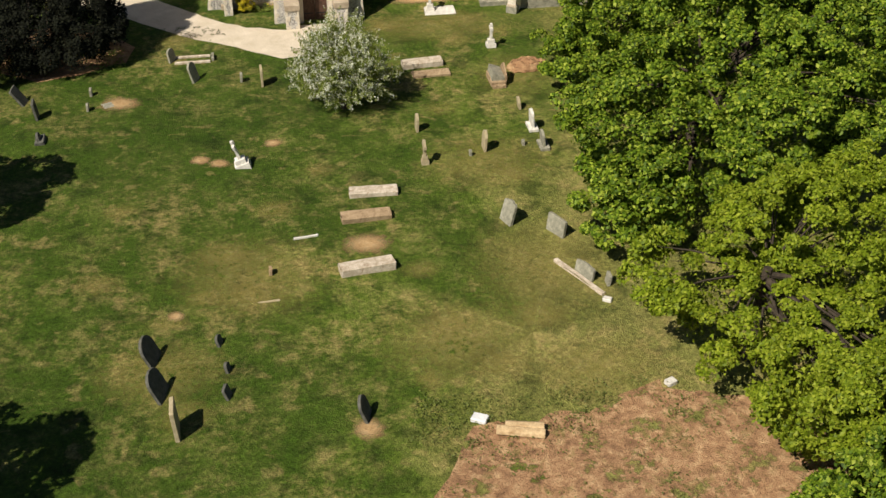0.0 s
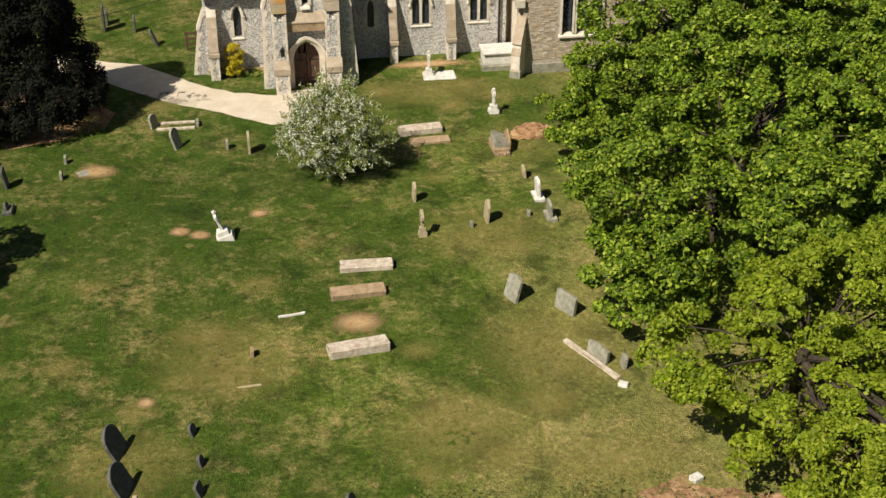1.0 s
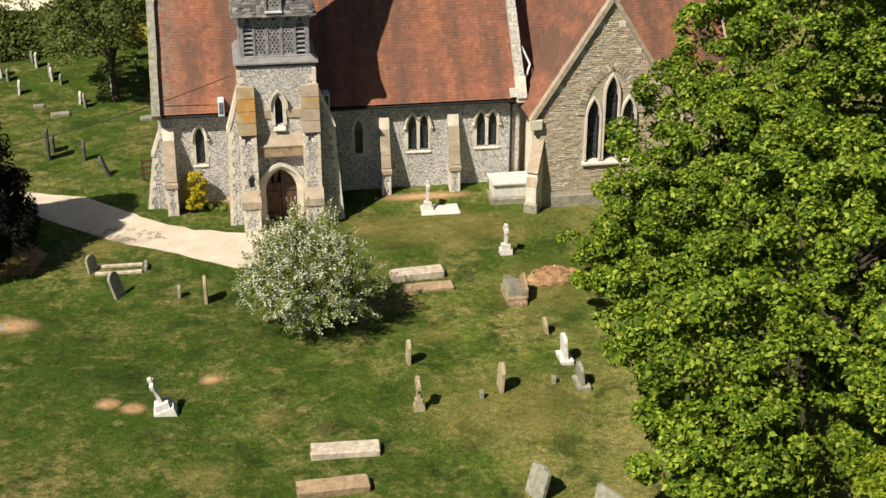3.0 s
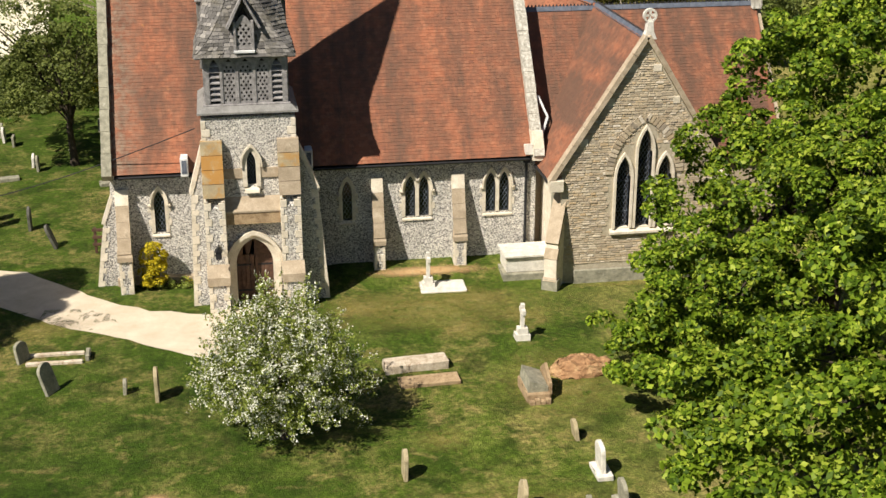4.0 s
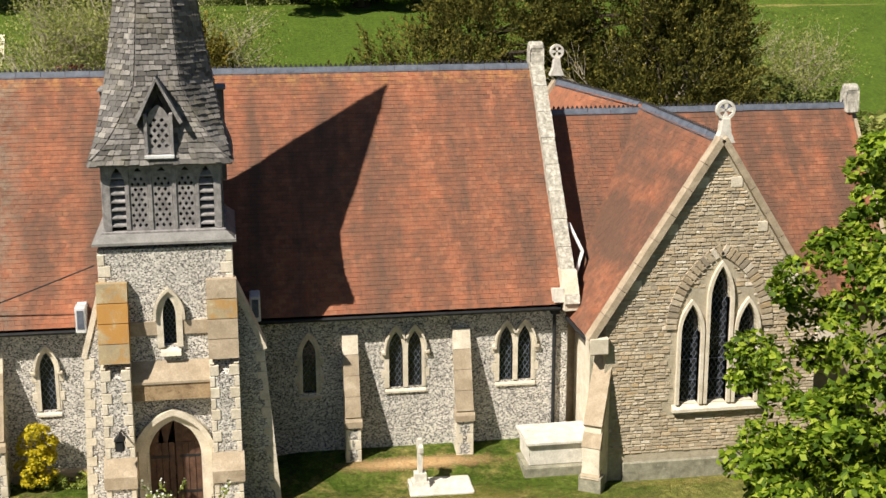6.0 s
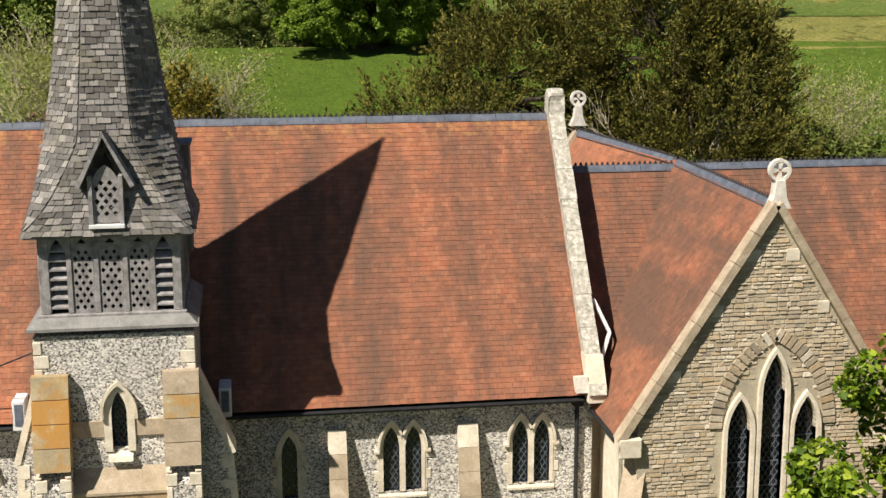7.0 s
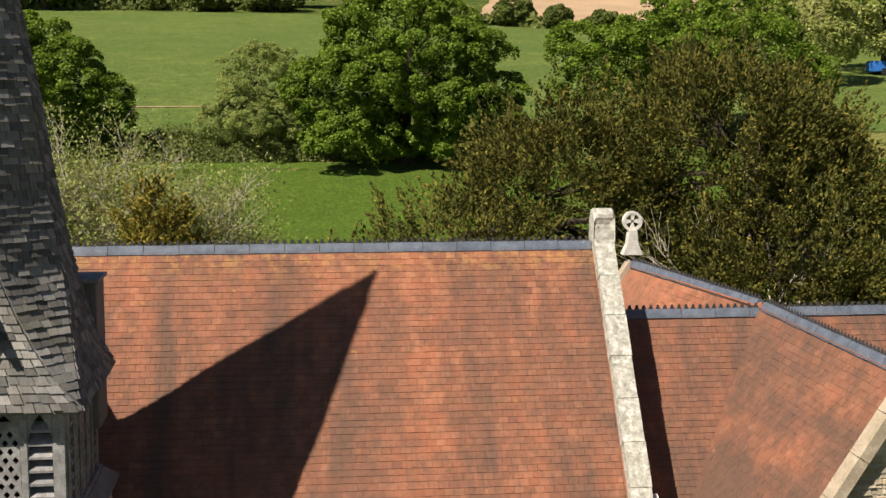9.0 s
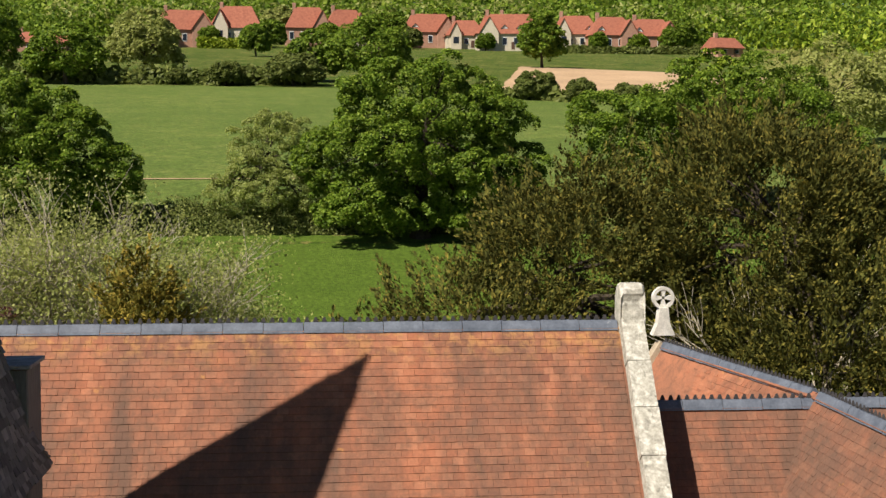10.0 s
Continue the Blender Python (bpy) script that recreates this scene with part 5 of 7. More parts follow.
leafy_tree("lime_tree", at_ground(6.90, -2.47), 0.28, (0.2, 0.2, 3.4),
           [(-0.2, 0.4, 2.0, 3.4, 3.0, 1.8), (1.2, -2.8, 1.8, 3.2, 2.6, 1.7), (2.8, 1.0, 3.4, 3.4, 3.2, 2.8), (1.6, -4.2, 1.8, 2.8, 2.4, 1.7), (0.3, -5.0, 1.7, 2.4, 2.2, 1.6), (2.4, -6.0, 1.7, 2.4, 2.0, 1.5)],
           LEAF_LIME, 560, 150, 0.1, 0.38, "low yellow-green tree at the edge of bare earth", seed=23, lumpy=True)
leafy_tree("broadleaf_tree", at_ground(6.95, -11.18), 0.12, (0.1, 0.1, 1.6),
           [(-0.2, 0, 1.6, 1.5, 1.3, 1.2), (2.6, 0.6, 2.0, 2.2, 1.8, 1.6)],
           LEAF_OAK, 130, 150, 0.11, 0.36, "young broadleaf tree in leaf near bare earth", seed=24, lumpy=True)
leafy_tree("yew_tree", at_ground(-17.50, 25.67), 0.4, (0, 0, 7.0),
           [(0, 0, 2.1, 3.1, 3.0, 2.3), (-0.4, 0.2, 4.6, 2.5, 2.4, 2.4), (-0.9, 0.2, 6.8, 1.6, 1.6, 2.1), (-1.2, 0.2, 8.4, 0.9, 0.9, 1.6), (-2.4, 1.0, 2.6, 2.6, 2.6, 2.6), (-3.0, -1.6, 1.6, 2.2, 2.0, 1.8)],
           LEAF_YEW, 800, 170, 0.08, 0.42, "dense dark yew with drooping sprays beside the path", seed=25, droop=0.5)
leafy_tree("hawthorn_bush", at_ground(-4.63, 17.65), 0.1, (0, 0.2, 1.6),
           [(-0.1, 0.6, 1.7, 1.4, 1.5, 1.25), (-0.6, 0.2, 1.35, 1.0, 1.1, 0.95), (0.65, 0.4, 1.3, 1.0, 1.1, 0.9), (0.0, 1.0, 2.4, 0.9, 0.95, 0.85)],
           LEAF_HAW, 190, 190, 0.05, 0.34, "round hawthorn bush covered in white blossom", "bush", seed=26, extra=(BLOSSOM, 1.0, 0.047), lay=0.9, spray=1.0, inner=0.12)
leafy_tree("forsythia_bush", at_ground(-8.5, 29.45), 0.04, (0, 0, 0.7), [(0, 0, 0.55, 0.42, 0.3, 0.55), (0.05, 0.05, 1.15, 0.34, 0.26, 0.5)],
           LEAF_YELLOW, 40, 60, 0.06, 0.18, "yellow flowering shrub against the church wall", "bush", seed=27)
leafy_tree("low_border", at_ground(-8.1, 29.55), 0.02, (0, 0, 0.15), [(-0.6, 0, 0.1, 0.5, 0.22, 0.2), (0.4, 0, 0.1, 0.7, 0.22, 0.2)],
           LEAF_HAW, 40, 40, 0.05, 0.14, "low flowering border along the wall foot", "plants", seed=28, extra=(LEAF_YELLOW, 0.25, 0.05))
# trees out of sight whose shade falls on the grass
leafy_tree("broadleaf_tree", at_ground(-24.42, 9.25), 0.3, (0, 0, 4.5), [(0, 0, 5.2, 2.8, 2.8, 2.4), (1.2, 0.4, 6.6, 1.6, 1.6, 1.4)],
           LEAF_OAK, 120, 90, 0.17, 0.6, "broadleaf tree beside the churchyard", seed=29)
leafy_tree("broadleaf_tree", at_ground(-22.86, -7.74), 0.3, (0, 0, 4.5), [(0, 0, 5.4, 2.8, 2.8, 2.4), (1.2, 0.2, 6.6, 1.8, 1.8, 1.4)],
           LEAF_OAK, 120, 90, 0.17, 0.6, "broadleaf tree beside the churchyard", seed=30)
# behind the church
leafy_tree("yew_tree", at_ground(5.8, 49.0), 0.45, (0, 0, 9.0),
           [(0.4, 0, 3.6, 4.8, 4.4, 3.6), (-1.0, 0, 6.6, 3.2, 3.0, 2.6), (1.8, 0.6, 8.2, 3.0, 2.8, 3.4), (-3.6, -0.5, 5.0, 2.4, 2.2, 2.2), (-5.2, -0.6, 3.6, 1.8, 1.8, 1.8), (3.6, 0, 6.0, 2.4, 2.4, 3.0)],
           LEAF_YEW_SPRING, 640, 260, 0.062, 0.6, "great old yew with brownish spring growth behind the church", seed=31, spray=1.25, long=2.2, lay=0.3)
leafy_tree("yew_tree", at_ground(13.1, 48.4), 0.45, (0, 0, 10.0),
           [(-0.6, 0, 5.0, 4.0, 4.0, 4.6), (-1.0, 0.5, 9.6, 3.4, 3.0, 3.4), (1.0, 0, 8.4, 2.6, 2.6, 3.4), (0.4, -2.0, 6.2, 3.0, 2.8, 3.2)],
           LEAF_YEW_SPRING, 720, 260, 0.062, 0.62, "great old yew with a broad dark crown behind the church", seed=32, spray=1.25, long=2.2, lay=0.3)
leafy_tree("conifer", at_ground(-4.3, 46.2), 0.15, (0, 0, 8.2), [(0, 0, 2.5, 2.0, 1.8, 2.6), (0, 0, 5.4, 1.4, 1.3, 2.2), (0, 0, 8.0, 0.8, 0.8, 1.7)],
           LEAF_GOLD, 300, 150, 0.06, 0.36, "narrow conifer with gold-green tips behind the church", seed=33, spray=0.8, long=2.2, lay=0.5)
leafy_tree("field_oak", at_ground(5.8, 89.5), 0.5, (0.2, 0, 6.0),
           [(0, 0, 5.8, 5.2, 4.4, 3.8), (-2.4, 0, 4.0, 3.8, 3.4, 3.0), (2.6, 0, 4.6, 3.8, 3.4, 3.0), (0.2, 0, 8.0, 3.6, 3.2, 2.6), (-3.4, -1, 2.2, 2.8, 2.4, 2.0), (3.8, -0.6, 2.6, 2.8, 2.4, 2.2), (-2.0, -1.6, 1.2, 2.4, 1.4, 1.3), (2.4, -1.4, 1.3, 2.2, 1.4, 1.4)],
           LEAF_DARK, 620, 210, 0.12, 0.55, "full round field oak standing in the hedge line", seed=34, lumpy=True)
leafy_tree("willow_tree", at_ground(-3.0, 91.6), 0.25, (0, 0, 4.6), [(0, 0, 2.2, 3.0, 2.2, 2.0), (0.2, 0, 4.9, 2.1, 1.8, 2.0), (2.2, 0, 1.8, 1.9, 1.6, 1.6), (-0.9, 0, 4.0, 1.8, 1.6, 1.7), (-2.0, 0, 1.4, 1.7, 1.5, 1.3)],
           LEAF_WILLOW, 260, 190, 0.08, 0.4, "grey-green willow in the hedge line", seed=35, lumpy=True)
leafy_tree("field_tree", at_ground(-16.4, 90.0), 0.3, (0, 0, 5.0), [(0, 0, 3.8, 4.4, 3.6, 3.6), (-2.2, 0, 6.0, 3.6, 3.0, 3.0), (2.9, 0, 2.8, 3.0, 2.4, 2.6), (1.0, 0, 5.6, 2.6, 2.4, 2.2)],
           LEAF_DARK, 420, 200, 0.12, 0.55, "bushy green tree on the meadow edge", seed=36, lumpy=True)
leafy_tree("field_tree", at_ground(24.8, 96.0), 0.3, (0, 0, 5.0), [(0, 0, 4.6, 5.0, 4.0, 4.0), (5.5, 2, 5.4, 4.6, 4.0, 4.4), (-5.0, 0, 4.4, 3.6, 3.0, 3.6)],
           LEAF_DARK, 420, 180, 0.13, 0.65, "bright green trees beyond the yews", seed=37, lumpy=True)


def bare_tree(name, base, h, spread, n, label, leaf=None, seed=5):
    """A tree of pale bare branches with few leaves."""
    r = random.Random(seed)
    t = thing(name, base, label, "tree")
    bm = bmesh.new()
    tips = []

    def grow(p, d, length, rad, depth):
        q = p + d * length
        tube(bm, [p, p.lerp(q, 0.5) + Vector((r.uniform(-1, 1), r.uniform(-1, 1), r.uniform(-0.5, 1))) * length * 0.06, q], [rad, rad * 0.8, rad * 0.6], 5)
        tips.append(q)
        if depth:
            for _ in range(3 if depth > 1 else 4):
                e = (d + Vector((r.uniform(-1, 1) * spread, r.uniform(-1, 1) * spread, r.uniform(-0.3, 0.6)))).normalized()
                grow(p.lerp(q, r.uniform(0.5, 1.0)), e, length * r.uniform(0.55, 0.8), rad * 0.55, depth - 1)
    for _ in range(n):
        grow(Vector((r.uniform(-0.6, 0.6), r.uniform(-0.4, 0.4), 0)), Vector((r.uniform(-0.5, 0.5), r.uniform(-0.3, 0.3), 1)).normalized(), h * 0.36, 0.1, 4)
    part("trunk", bm, PALE_BARK, t)
    if leaf:
        c = np.array([tuple(q) for q in tips for _ in range(12)]) + rng.normal(0, 0.34, (len(tips) * 12, 3))
        leaf_mesh("crown", c, rng.normal(0, 1, c.shape), 0.075, leaf, t)
    return t


bare_tree("bleached_tree", at_ground(-8.9, 57.5), 12.2, 0.9, 14, "half-bare tree with bleached twigs behind the church", LEAF_PALE, seed=5)
bare_tree("bleached_tree", at_ground(-6.5, 57.0), 11.8, 0.9, 14, "half-bare tree with bleached twigs behind the church", LEAF_PALE, seed=6)
bare_tree("bleached_tree", at_ground(-4.5, 58.5), 9.0, 0.9, 9, "small half-bare tree with bleached twigs", LEAF_PALE, seed=8)
bare_tree("bleached_tree", at_ground(19.0, 58.0), 10.5, 0.9, 9, "half-bare tree with bleached twigs beyond the yews", LEAF_PALE, seed=7)
bare_tree("bleached_tree", at_ground(22.5, 59.0), 10.0, 0.9, 8, "half-bare tree with bleached twigs beyond the yews", LEAF_PALE, seed=9)

bare_tree("dead_branch", at_ground(13.0, 45.8), 13.2, 0.7, 2, "bleached dead branches standing out of the yew", None, seed=14)

# ---- gravestones and tombs ----
def stone_profile(kind, w, h, n=8):
    """The outline of a gravestone's face."""
    a = w / 2
    if kind == "round":
        top = [(a * math.cos(math.pi * i / n), h - a * 0.8 + a * 0.8 * math.sin(math.pi * i / n)) for i in range(n + 1)]
        return [(-a, -0.25), (a, -0.25)] + top
    if kind == "shoulder":
        r = a * 0.62
        top = [(r * math.cos(math.pi * i / n), h - r * 0.75 + r * 0.75 * math.sin(math.pi * i / n)) for i in range(n + 1)]
        return [(-a, -0.25), (a, -0.25), (a, h - r * 0.75 - 0.03)] + top + [(-a, h - r * 0.75 - 0.03)]
    if kind == "pointed":
        return [(-a, -0.25), (a, -0.25), (a, h * 0.72), (a * 0.7, h * 0.86), (0, h), (-a * 0.7, h * 0.86), (-a, h * 0.72)]
    if kind == "wavy":
        return [(-a, -0.25), (a, -0.25), (a, h * 0.86), (a * 0.8, h * 0.93), (a * 0.5, h * 0.9), (a * 0.25, h * 0.99), (-a * 0.25, h), (-a * 0.5, h * 0.91), (-a * 0.8, h * 0.94), (-a, h * 0.85)]
    return [(-a, -0.25), (a, -0.25), (a, h - 0.04), (a - 0.04, h), (-a + 0.04, h - 0.02), (-a, h - 0.06)]


def gravestone(x, y, h, w, kind, mat, label, lean=0.0, tip=0.0, turn=0.0, thick=0.11, base=False):
    """A headstone facing east, leaning and tipped by some degrees."""
    t = thing("gravestone", at_ground(x, y), label, "gravestone", "gravestones in the churchyard")
    t.rotation_euler = (radians(tip), radians(lean), radians(turn))
    bm = bmesh.new()
    prism(bm, stone_profile(kind, w, h), "x", -thick / 2, thick / 2)
    bmesh.ops.bevel(bm, geom=[e for e in bm.edges if e.calc_length() > 0.01], offset=0.012, segments=1, affect="EDGES")
    for v in bm.verts:
        q = noise.noise_vector(Vector((x, y, 0)) + v.co * 4.0)
        v.co += q * 0.014
    part("headstone", bm, mat, t)
    if base:
        bm = bmesh.new()
        box(bm, -0.2, 0.22, -w / 2 - 0.12, w / 2 + 0.12, -0.2, 0.13, 0.02)
        part("base", bm, mat, t)
    return t


gravestone(-11.12, 21.76, 0.95, 0.6, "round", WEATHERED, "grey lichened round-topped gravestone leaning in the grass", lean=-15, tip=4, turn=-28)
gravestone(-9.05, 21.42, 0.45, 0.36, "round", WEATHERED, "small grey footstone in the grass", lean=3)
gravestone(-8.10, 20.91, 0.98, 0.62, "round", TAN_STONE, "thin upright gravestone near the blossoming bush", lean=-1)
gravestone(-18.75, 20.61, 0.9, 0.7, "flat", DARK_STONE, "dark flat-topped gravestone leaning over near the yew", lean=-34, turn=-10)
gravestone(-18.04, 18.94, 0.85, 0.6, "flat", DARK_STONE, "dark square gravestone in the grass", lean=-8)
gravestone(-17.73, 16.63, 0.42, 0.5, "round", DARK_STONE, "low dark gravestone on a pale base", lean=-14, base=True)
gravestone(-15.86, 20.95, 0.36, 0.3, "flat", WEATHERED, "small footstone near a bare patch")
gravestone(-15.91, 19.42, 0.36, 0.34, "round", WEATHERED, "small round footstone near a bare patch")
gravestone(-1.75, 15.00, 0.8, 0.55, "pointed", TAN_STONE, "tan pointed gravestone beyond the ledger stones", lean=2)
gravestone(0.79, 12.81, 0.92, 0.62, "pointed", TAN_STONE, "tan gravestone with a worn pointed top", lean=4)
gravestone(0.12, 12.32, 0.27, 0.2, "round", WEATHERED, "tiny footstone in the grass")
gravestone(2.51, 12.95, 0.25, 0.24, "round", WEATHERED, "tiny footstone in the grass")
gravestone(3.10, 16.41, 0.55, 0.5, "round", TAN_STONE, "small leaning gravestone near the trees", lean=-8)
gravestone(3.21, 14.34, 0.92, 0.6, "round", WHITE_STONE, "white round-topped gravestone near the trees", lean=-4, base=True)
gravestone(3.32, 12.68, 0.78, 0.62, "round", WEATHERED, "pale grey gravestone on a broken base", lean=-6, base=True)
gravestone(0.56, 7.16, 0.95, 0.74, "wavy", WEATHERED, "grey gravestone with a scrolled top in worn grass", lean=16, turn=22, thick=0.13)
gravestone(2.24, 5.99, 0.72, 0.95, "flat", WEATHERED, "wide square grey gravestone leaning near the trees", lean=9, turn=28, thick=0.13)
gravestone(3.31, 2.43, 0.45, 0.4, "flat", WEATHERED, "low grey stone at the trees' edge", lean=8)
gravestone(-12.65, 0.45, 1.0, 0.98, "round", DARK_STONE, "dark round-topped gravestone leaning over its shadow", lean=-24, turn=-14)
gravestone(-12.38, -1.38, 1.02, 1.0, "round", DARK_STONE, "dark round-topped gravestone leaning over its shadow", lean=-24, turn=-14)
gravestone(-11.94, -3.25, 1.15, 0.85, "flat", TAN_STONE, "tall thin tan gravestone standing on its edge", lean=-4, thick=0.14)
gravestone(-10.53, 1.06, 0.36, 0.4, "round", DARK_STONE, "small dark footstone in the grass", lean=-18, turn=-16)
gravestone(-10.30, -0.42, 0.34, 0.34, "round", DARK_STONE, "small dark footstone in the grass", lean=-14, turn=-16)
gravestone(-10.32, -1.74, 0.42, 0.42, "flat", DARK_STONE, "small dark square footstone in the grass", lean=-20, turn=-16)
gravestone(-6.04, -3.46, 0.8, 0.75, "round", DARK_STONE, "round-topped gravestone on a worn patch", lean=-20, turn=-14)
gravestone(-8.62, 5.07, 0.3, 0.3, "wavy", BROWN_STONE, "broken stump of a gravestone", lean=5)
gravestone(-12.22, 24.05, 0.65, 0.55, "round", WEATHERED, "round-topped gravestone at the head of a kerbed grave", lean=-10, turn=-30)
# the far side of the churchyard
gravestone(-12.3, 34.3, 0.95, 0.55, "round", DARK_STONE, "dark round-topped gravestone leaning on the far lawn", lean=-20)
gravestone(-13.5, 36.5, 0.95, 0.5, "pointed", DARK_STONE, "dark gravestone on the far lawn")
gravestone(-15.1, 36.9, 1.4, 0.6, "flat", DARK_STONE, "tall dark gravestone on the far lawn")
gravestone(-15.0, 37.9, 0.8, 0.6, "flat", DARK_STONE, "dark gravestone on the far lawn")
for k, (x, y, h) in enumerate([(-18.8, 49.5, 0.95), (-18.4, 48.9, 0.6), (-17.6, 47.0, 0.75), (-17.4, 51.5, 0.6), (-17.1, 50.7, 0.75), (-16.3, 49.3, 0.7), (-16.1, 48.7, 0.7), (-15.6, 48.1, 0.5), (-14.4, 45.2, 0.62), (-14.1, 44.5, 0.7), (-12.9, 46.9, 0.8), (-11.8, 49.7, 0.6)]):
    gravestone(x, y, h, 0.5, ("round", "flat", "pointed")[k % 3], (WHITE_STONE, WEATHERED)[k % 2], "small pale gravestone in a far row", lean=(k % 3 - 1) * 3)


def stone_cross(x, y, h, mat, label, lean=0.0, tip=0.0, base=0.5, ring=False, arm=0.24, thick=0.13):
    t = thing("stone_cross", at_ground(x, y), label, "stone cross")
    t.rotation_euler = (radians(tip), radians(lean), 0)
    z = -0.2
    for k in range(2):
        bm = bmesh.new()
        s, hh = base * (1 - 0.3 * k) / 2, 0.2 + (0.2 if k == 0 else 0)
        prism(bm, [(-s, z), (s, z), (s * 0.82, z + hh), (-s * 0.82, z + hh)], "x", -s, s)
        part("base", bm, mat, t)
        z += hh
    bm = bmesh.new()
    w = thick / 2
    c = h - arm
    prism(bm, [(-w * 1.2, z - 0.02), (w * 1.2, z - 0.02), (w, c - w), (arm, c - w * 1.2), (arm, c + w * 1.2), (w, c + w), (w * 1.1, h), (-w * 1.1, h), (-w, c + w), (-arm, c + w * 1.2), (-arm, c - w * 1.2), (-w, c - w)], "x", -0.06, 0.06)
    bmesh.ops.bevel(bm, geom=bm.edges[:], offset=0.01, segments=1, affect="EDGES")
    part("cross", bm, mat, t)
    if ring:
        bm = bmesh.new()
        n = 20
        for i in range(n):
            a, b = 2 * math.pi * i / n, 2 * math.pi * (i + 1) / n
            prism(bm, [(r * math.cos(q), c + r * math.sin(q)) for r, q in ((arm * 0.85, a), (arm * 0.85, b), (arm * 0.62, b), (arm * 0.62, a))], "x", -0.045, 0.045)
        part("ring", bm, mat, t)
    return t


stone_cross(-9.28, 13.06, 1.3, WHITE_STONE, "white stone cross leaning on a stepped base", lean=-18, tip=4, base=0.62)
stone_cross(3.15, 23.22, 1.2, WHITE_STONE, "pale stone cross on a stepped base", base=0.46)
stone_cross(-1.84, 12.03, 1.12, TAN_STONE, "rough stone cross with a ringed head", lean=-2, base=0.32, ring=True, arm=0.27)
stone_cross(0.89, 28.03, 1.3, WHITE_STONE, "white marble cross at the head of a slab", base=0.42)


def slab_stone(name, x, y, lx, ly, h, mat, label, category, turn=0.0, tip=0.0, sides=None):
    t = thing(name, at_ground(x, y), label, category)
    t.rotation_euler = (radians(tip), 0, radians(turn))
    bm = bmesh.new()
    box(bm, -lx / 2, lx / 2, -ly / 2, ly / 2, -0.12, h, 0.025)
    bmesh.ops.subdivide_edges(bm, edges=[e for e in bm.edges if e.calc_length() > 0.4], cuts=4, use_grid_fill=True)
    for v in bm.verts:
        v.co += noise.noise_vector(Vector((x, y, 0)) + v.co * 3.0) * 0.02
    part("slab", bm, mat, t)
    return t


slab_stone("ledger_stone", -4.24, 10.02, 1.95, 0.6, 0.2, BROKEN_STONE, "pale ledger stone with flaking brown stains", "ledger stone", turn=-3)
slab_stone("ledger_stone", -4.75, 8.20, 1.95, 0.55, 0.26, BROWN_STONE, "brown coped ledger stone with a sunken top", "ledger stone", turn=2, tip=6)
slab_stone("ledger_stone", -5.12, 4.67, 2.05, 0.58, 0.3, BROKEN_STONE, "pale grey ledger stone set askew", "ledger stone", turn=8)
slab_stone("ledger_stone", -0.49, 21.68, 1.95, 0.62, 0.26, BROKEN_STONE, "pale ledger stone beside the blossoming bush", "ledger stone", turn=5)
slab_stone("ledger_stone", -0.23, 20.62, 1.8, 0.6, 0.12, BROWN_STONE, "brown broken kerbed grave in the grass", "ledger stone", turn=3)
slab_stone("grave_slab", 1.39, 28.11, 1.6, 1.35, 0.06, WHITE_STONE, "white marble grave slab by the church", "grave slab", turn=-2)
slab_stone("flat_stone", -15.06, 19.72, 0.5, 0.5, 0.03, WEATHERED, "grey stone lying flat in the grass", "flat stone", turn=20)
slab_stone("loose_stone", 3.81, -3.42, 0.35, 0.28, 0.16, WHITE_STONE, "white stone lying by the bare earth", "stone", turn=25)
slab_stone("loose_stone", 3.03, 1.44, 0.32, 0.24, 0.12, WHITE_STONE, "pale broken stone in the grass", "stone", turn=-30)
slab_stone("metal_sheet", -2.62, -4.15, 0.5, 0.36, 0.14, WHITE_PAINT, "pale blue-grey sheet on the bare earth", "sheet", turn=-30)
slab_stone("kerb_stone", -7.16, 7.15, 0.95, 0.08, 0.08, WHITE_STONE, "thin pale grave kerb in the grass", "kerb", turn=8)
slab_stone("kerb_stone", -8.77, 3.29, 0.8, 0.08, 0.05, TAN_STONE, "sunken grave kerb in the grass", "kerb", turn=4)
slab_stone("kerb_stone", 2.40, 2.99, 0.2, 2.7, 0.1, BROKEN_STONE, "long low pale kerb at the trees' edge", "kerb", turn=26)
gravestone(2.59, 3.04, 0.55, 0.95, "wavy", WEATHERED, "low grey gravestone leaning on a long kerb", lean=10, turn=27)
slab_stone("flat_stone", -16.4, 44.7, 0.5, 0.3, 0.16, WEATHERED, "low worn stone in the far grass", "flat stone", turn=14)
slab_stone("flat_stone", -15.2, 43.2, 0.9, 0.4, 0.16, WEATHERED, "low worn stone in the far grass", "flat stone", turn=14)
slab_stone("flat_stone", -10.9, 41.9, 0.7, 0.5, 0.16, WEATHERED, "low worn stone in the far grass", "flat stone", turn=14)
for dy in (-0.33, 0.33):
    slab_stone("kerb_stone", -11.27, 24.00 + dy, 1.7, 0.14, 0.09, BROKEN_STONE, "lichened kerb of an old grave", "kerb")
slab_stone("kerb_stone", -10.31, 24.06, 0.14, 0.6, 0.2, WEATHERED, "lichened end stone of an old grave", "kerb")


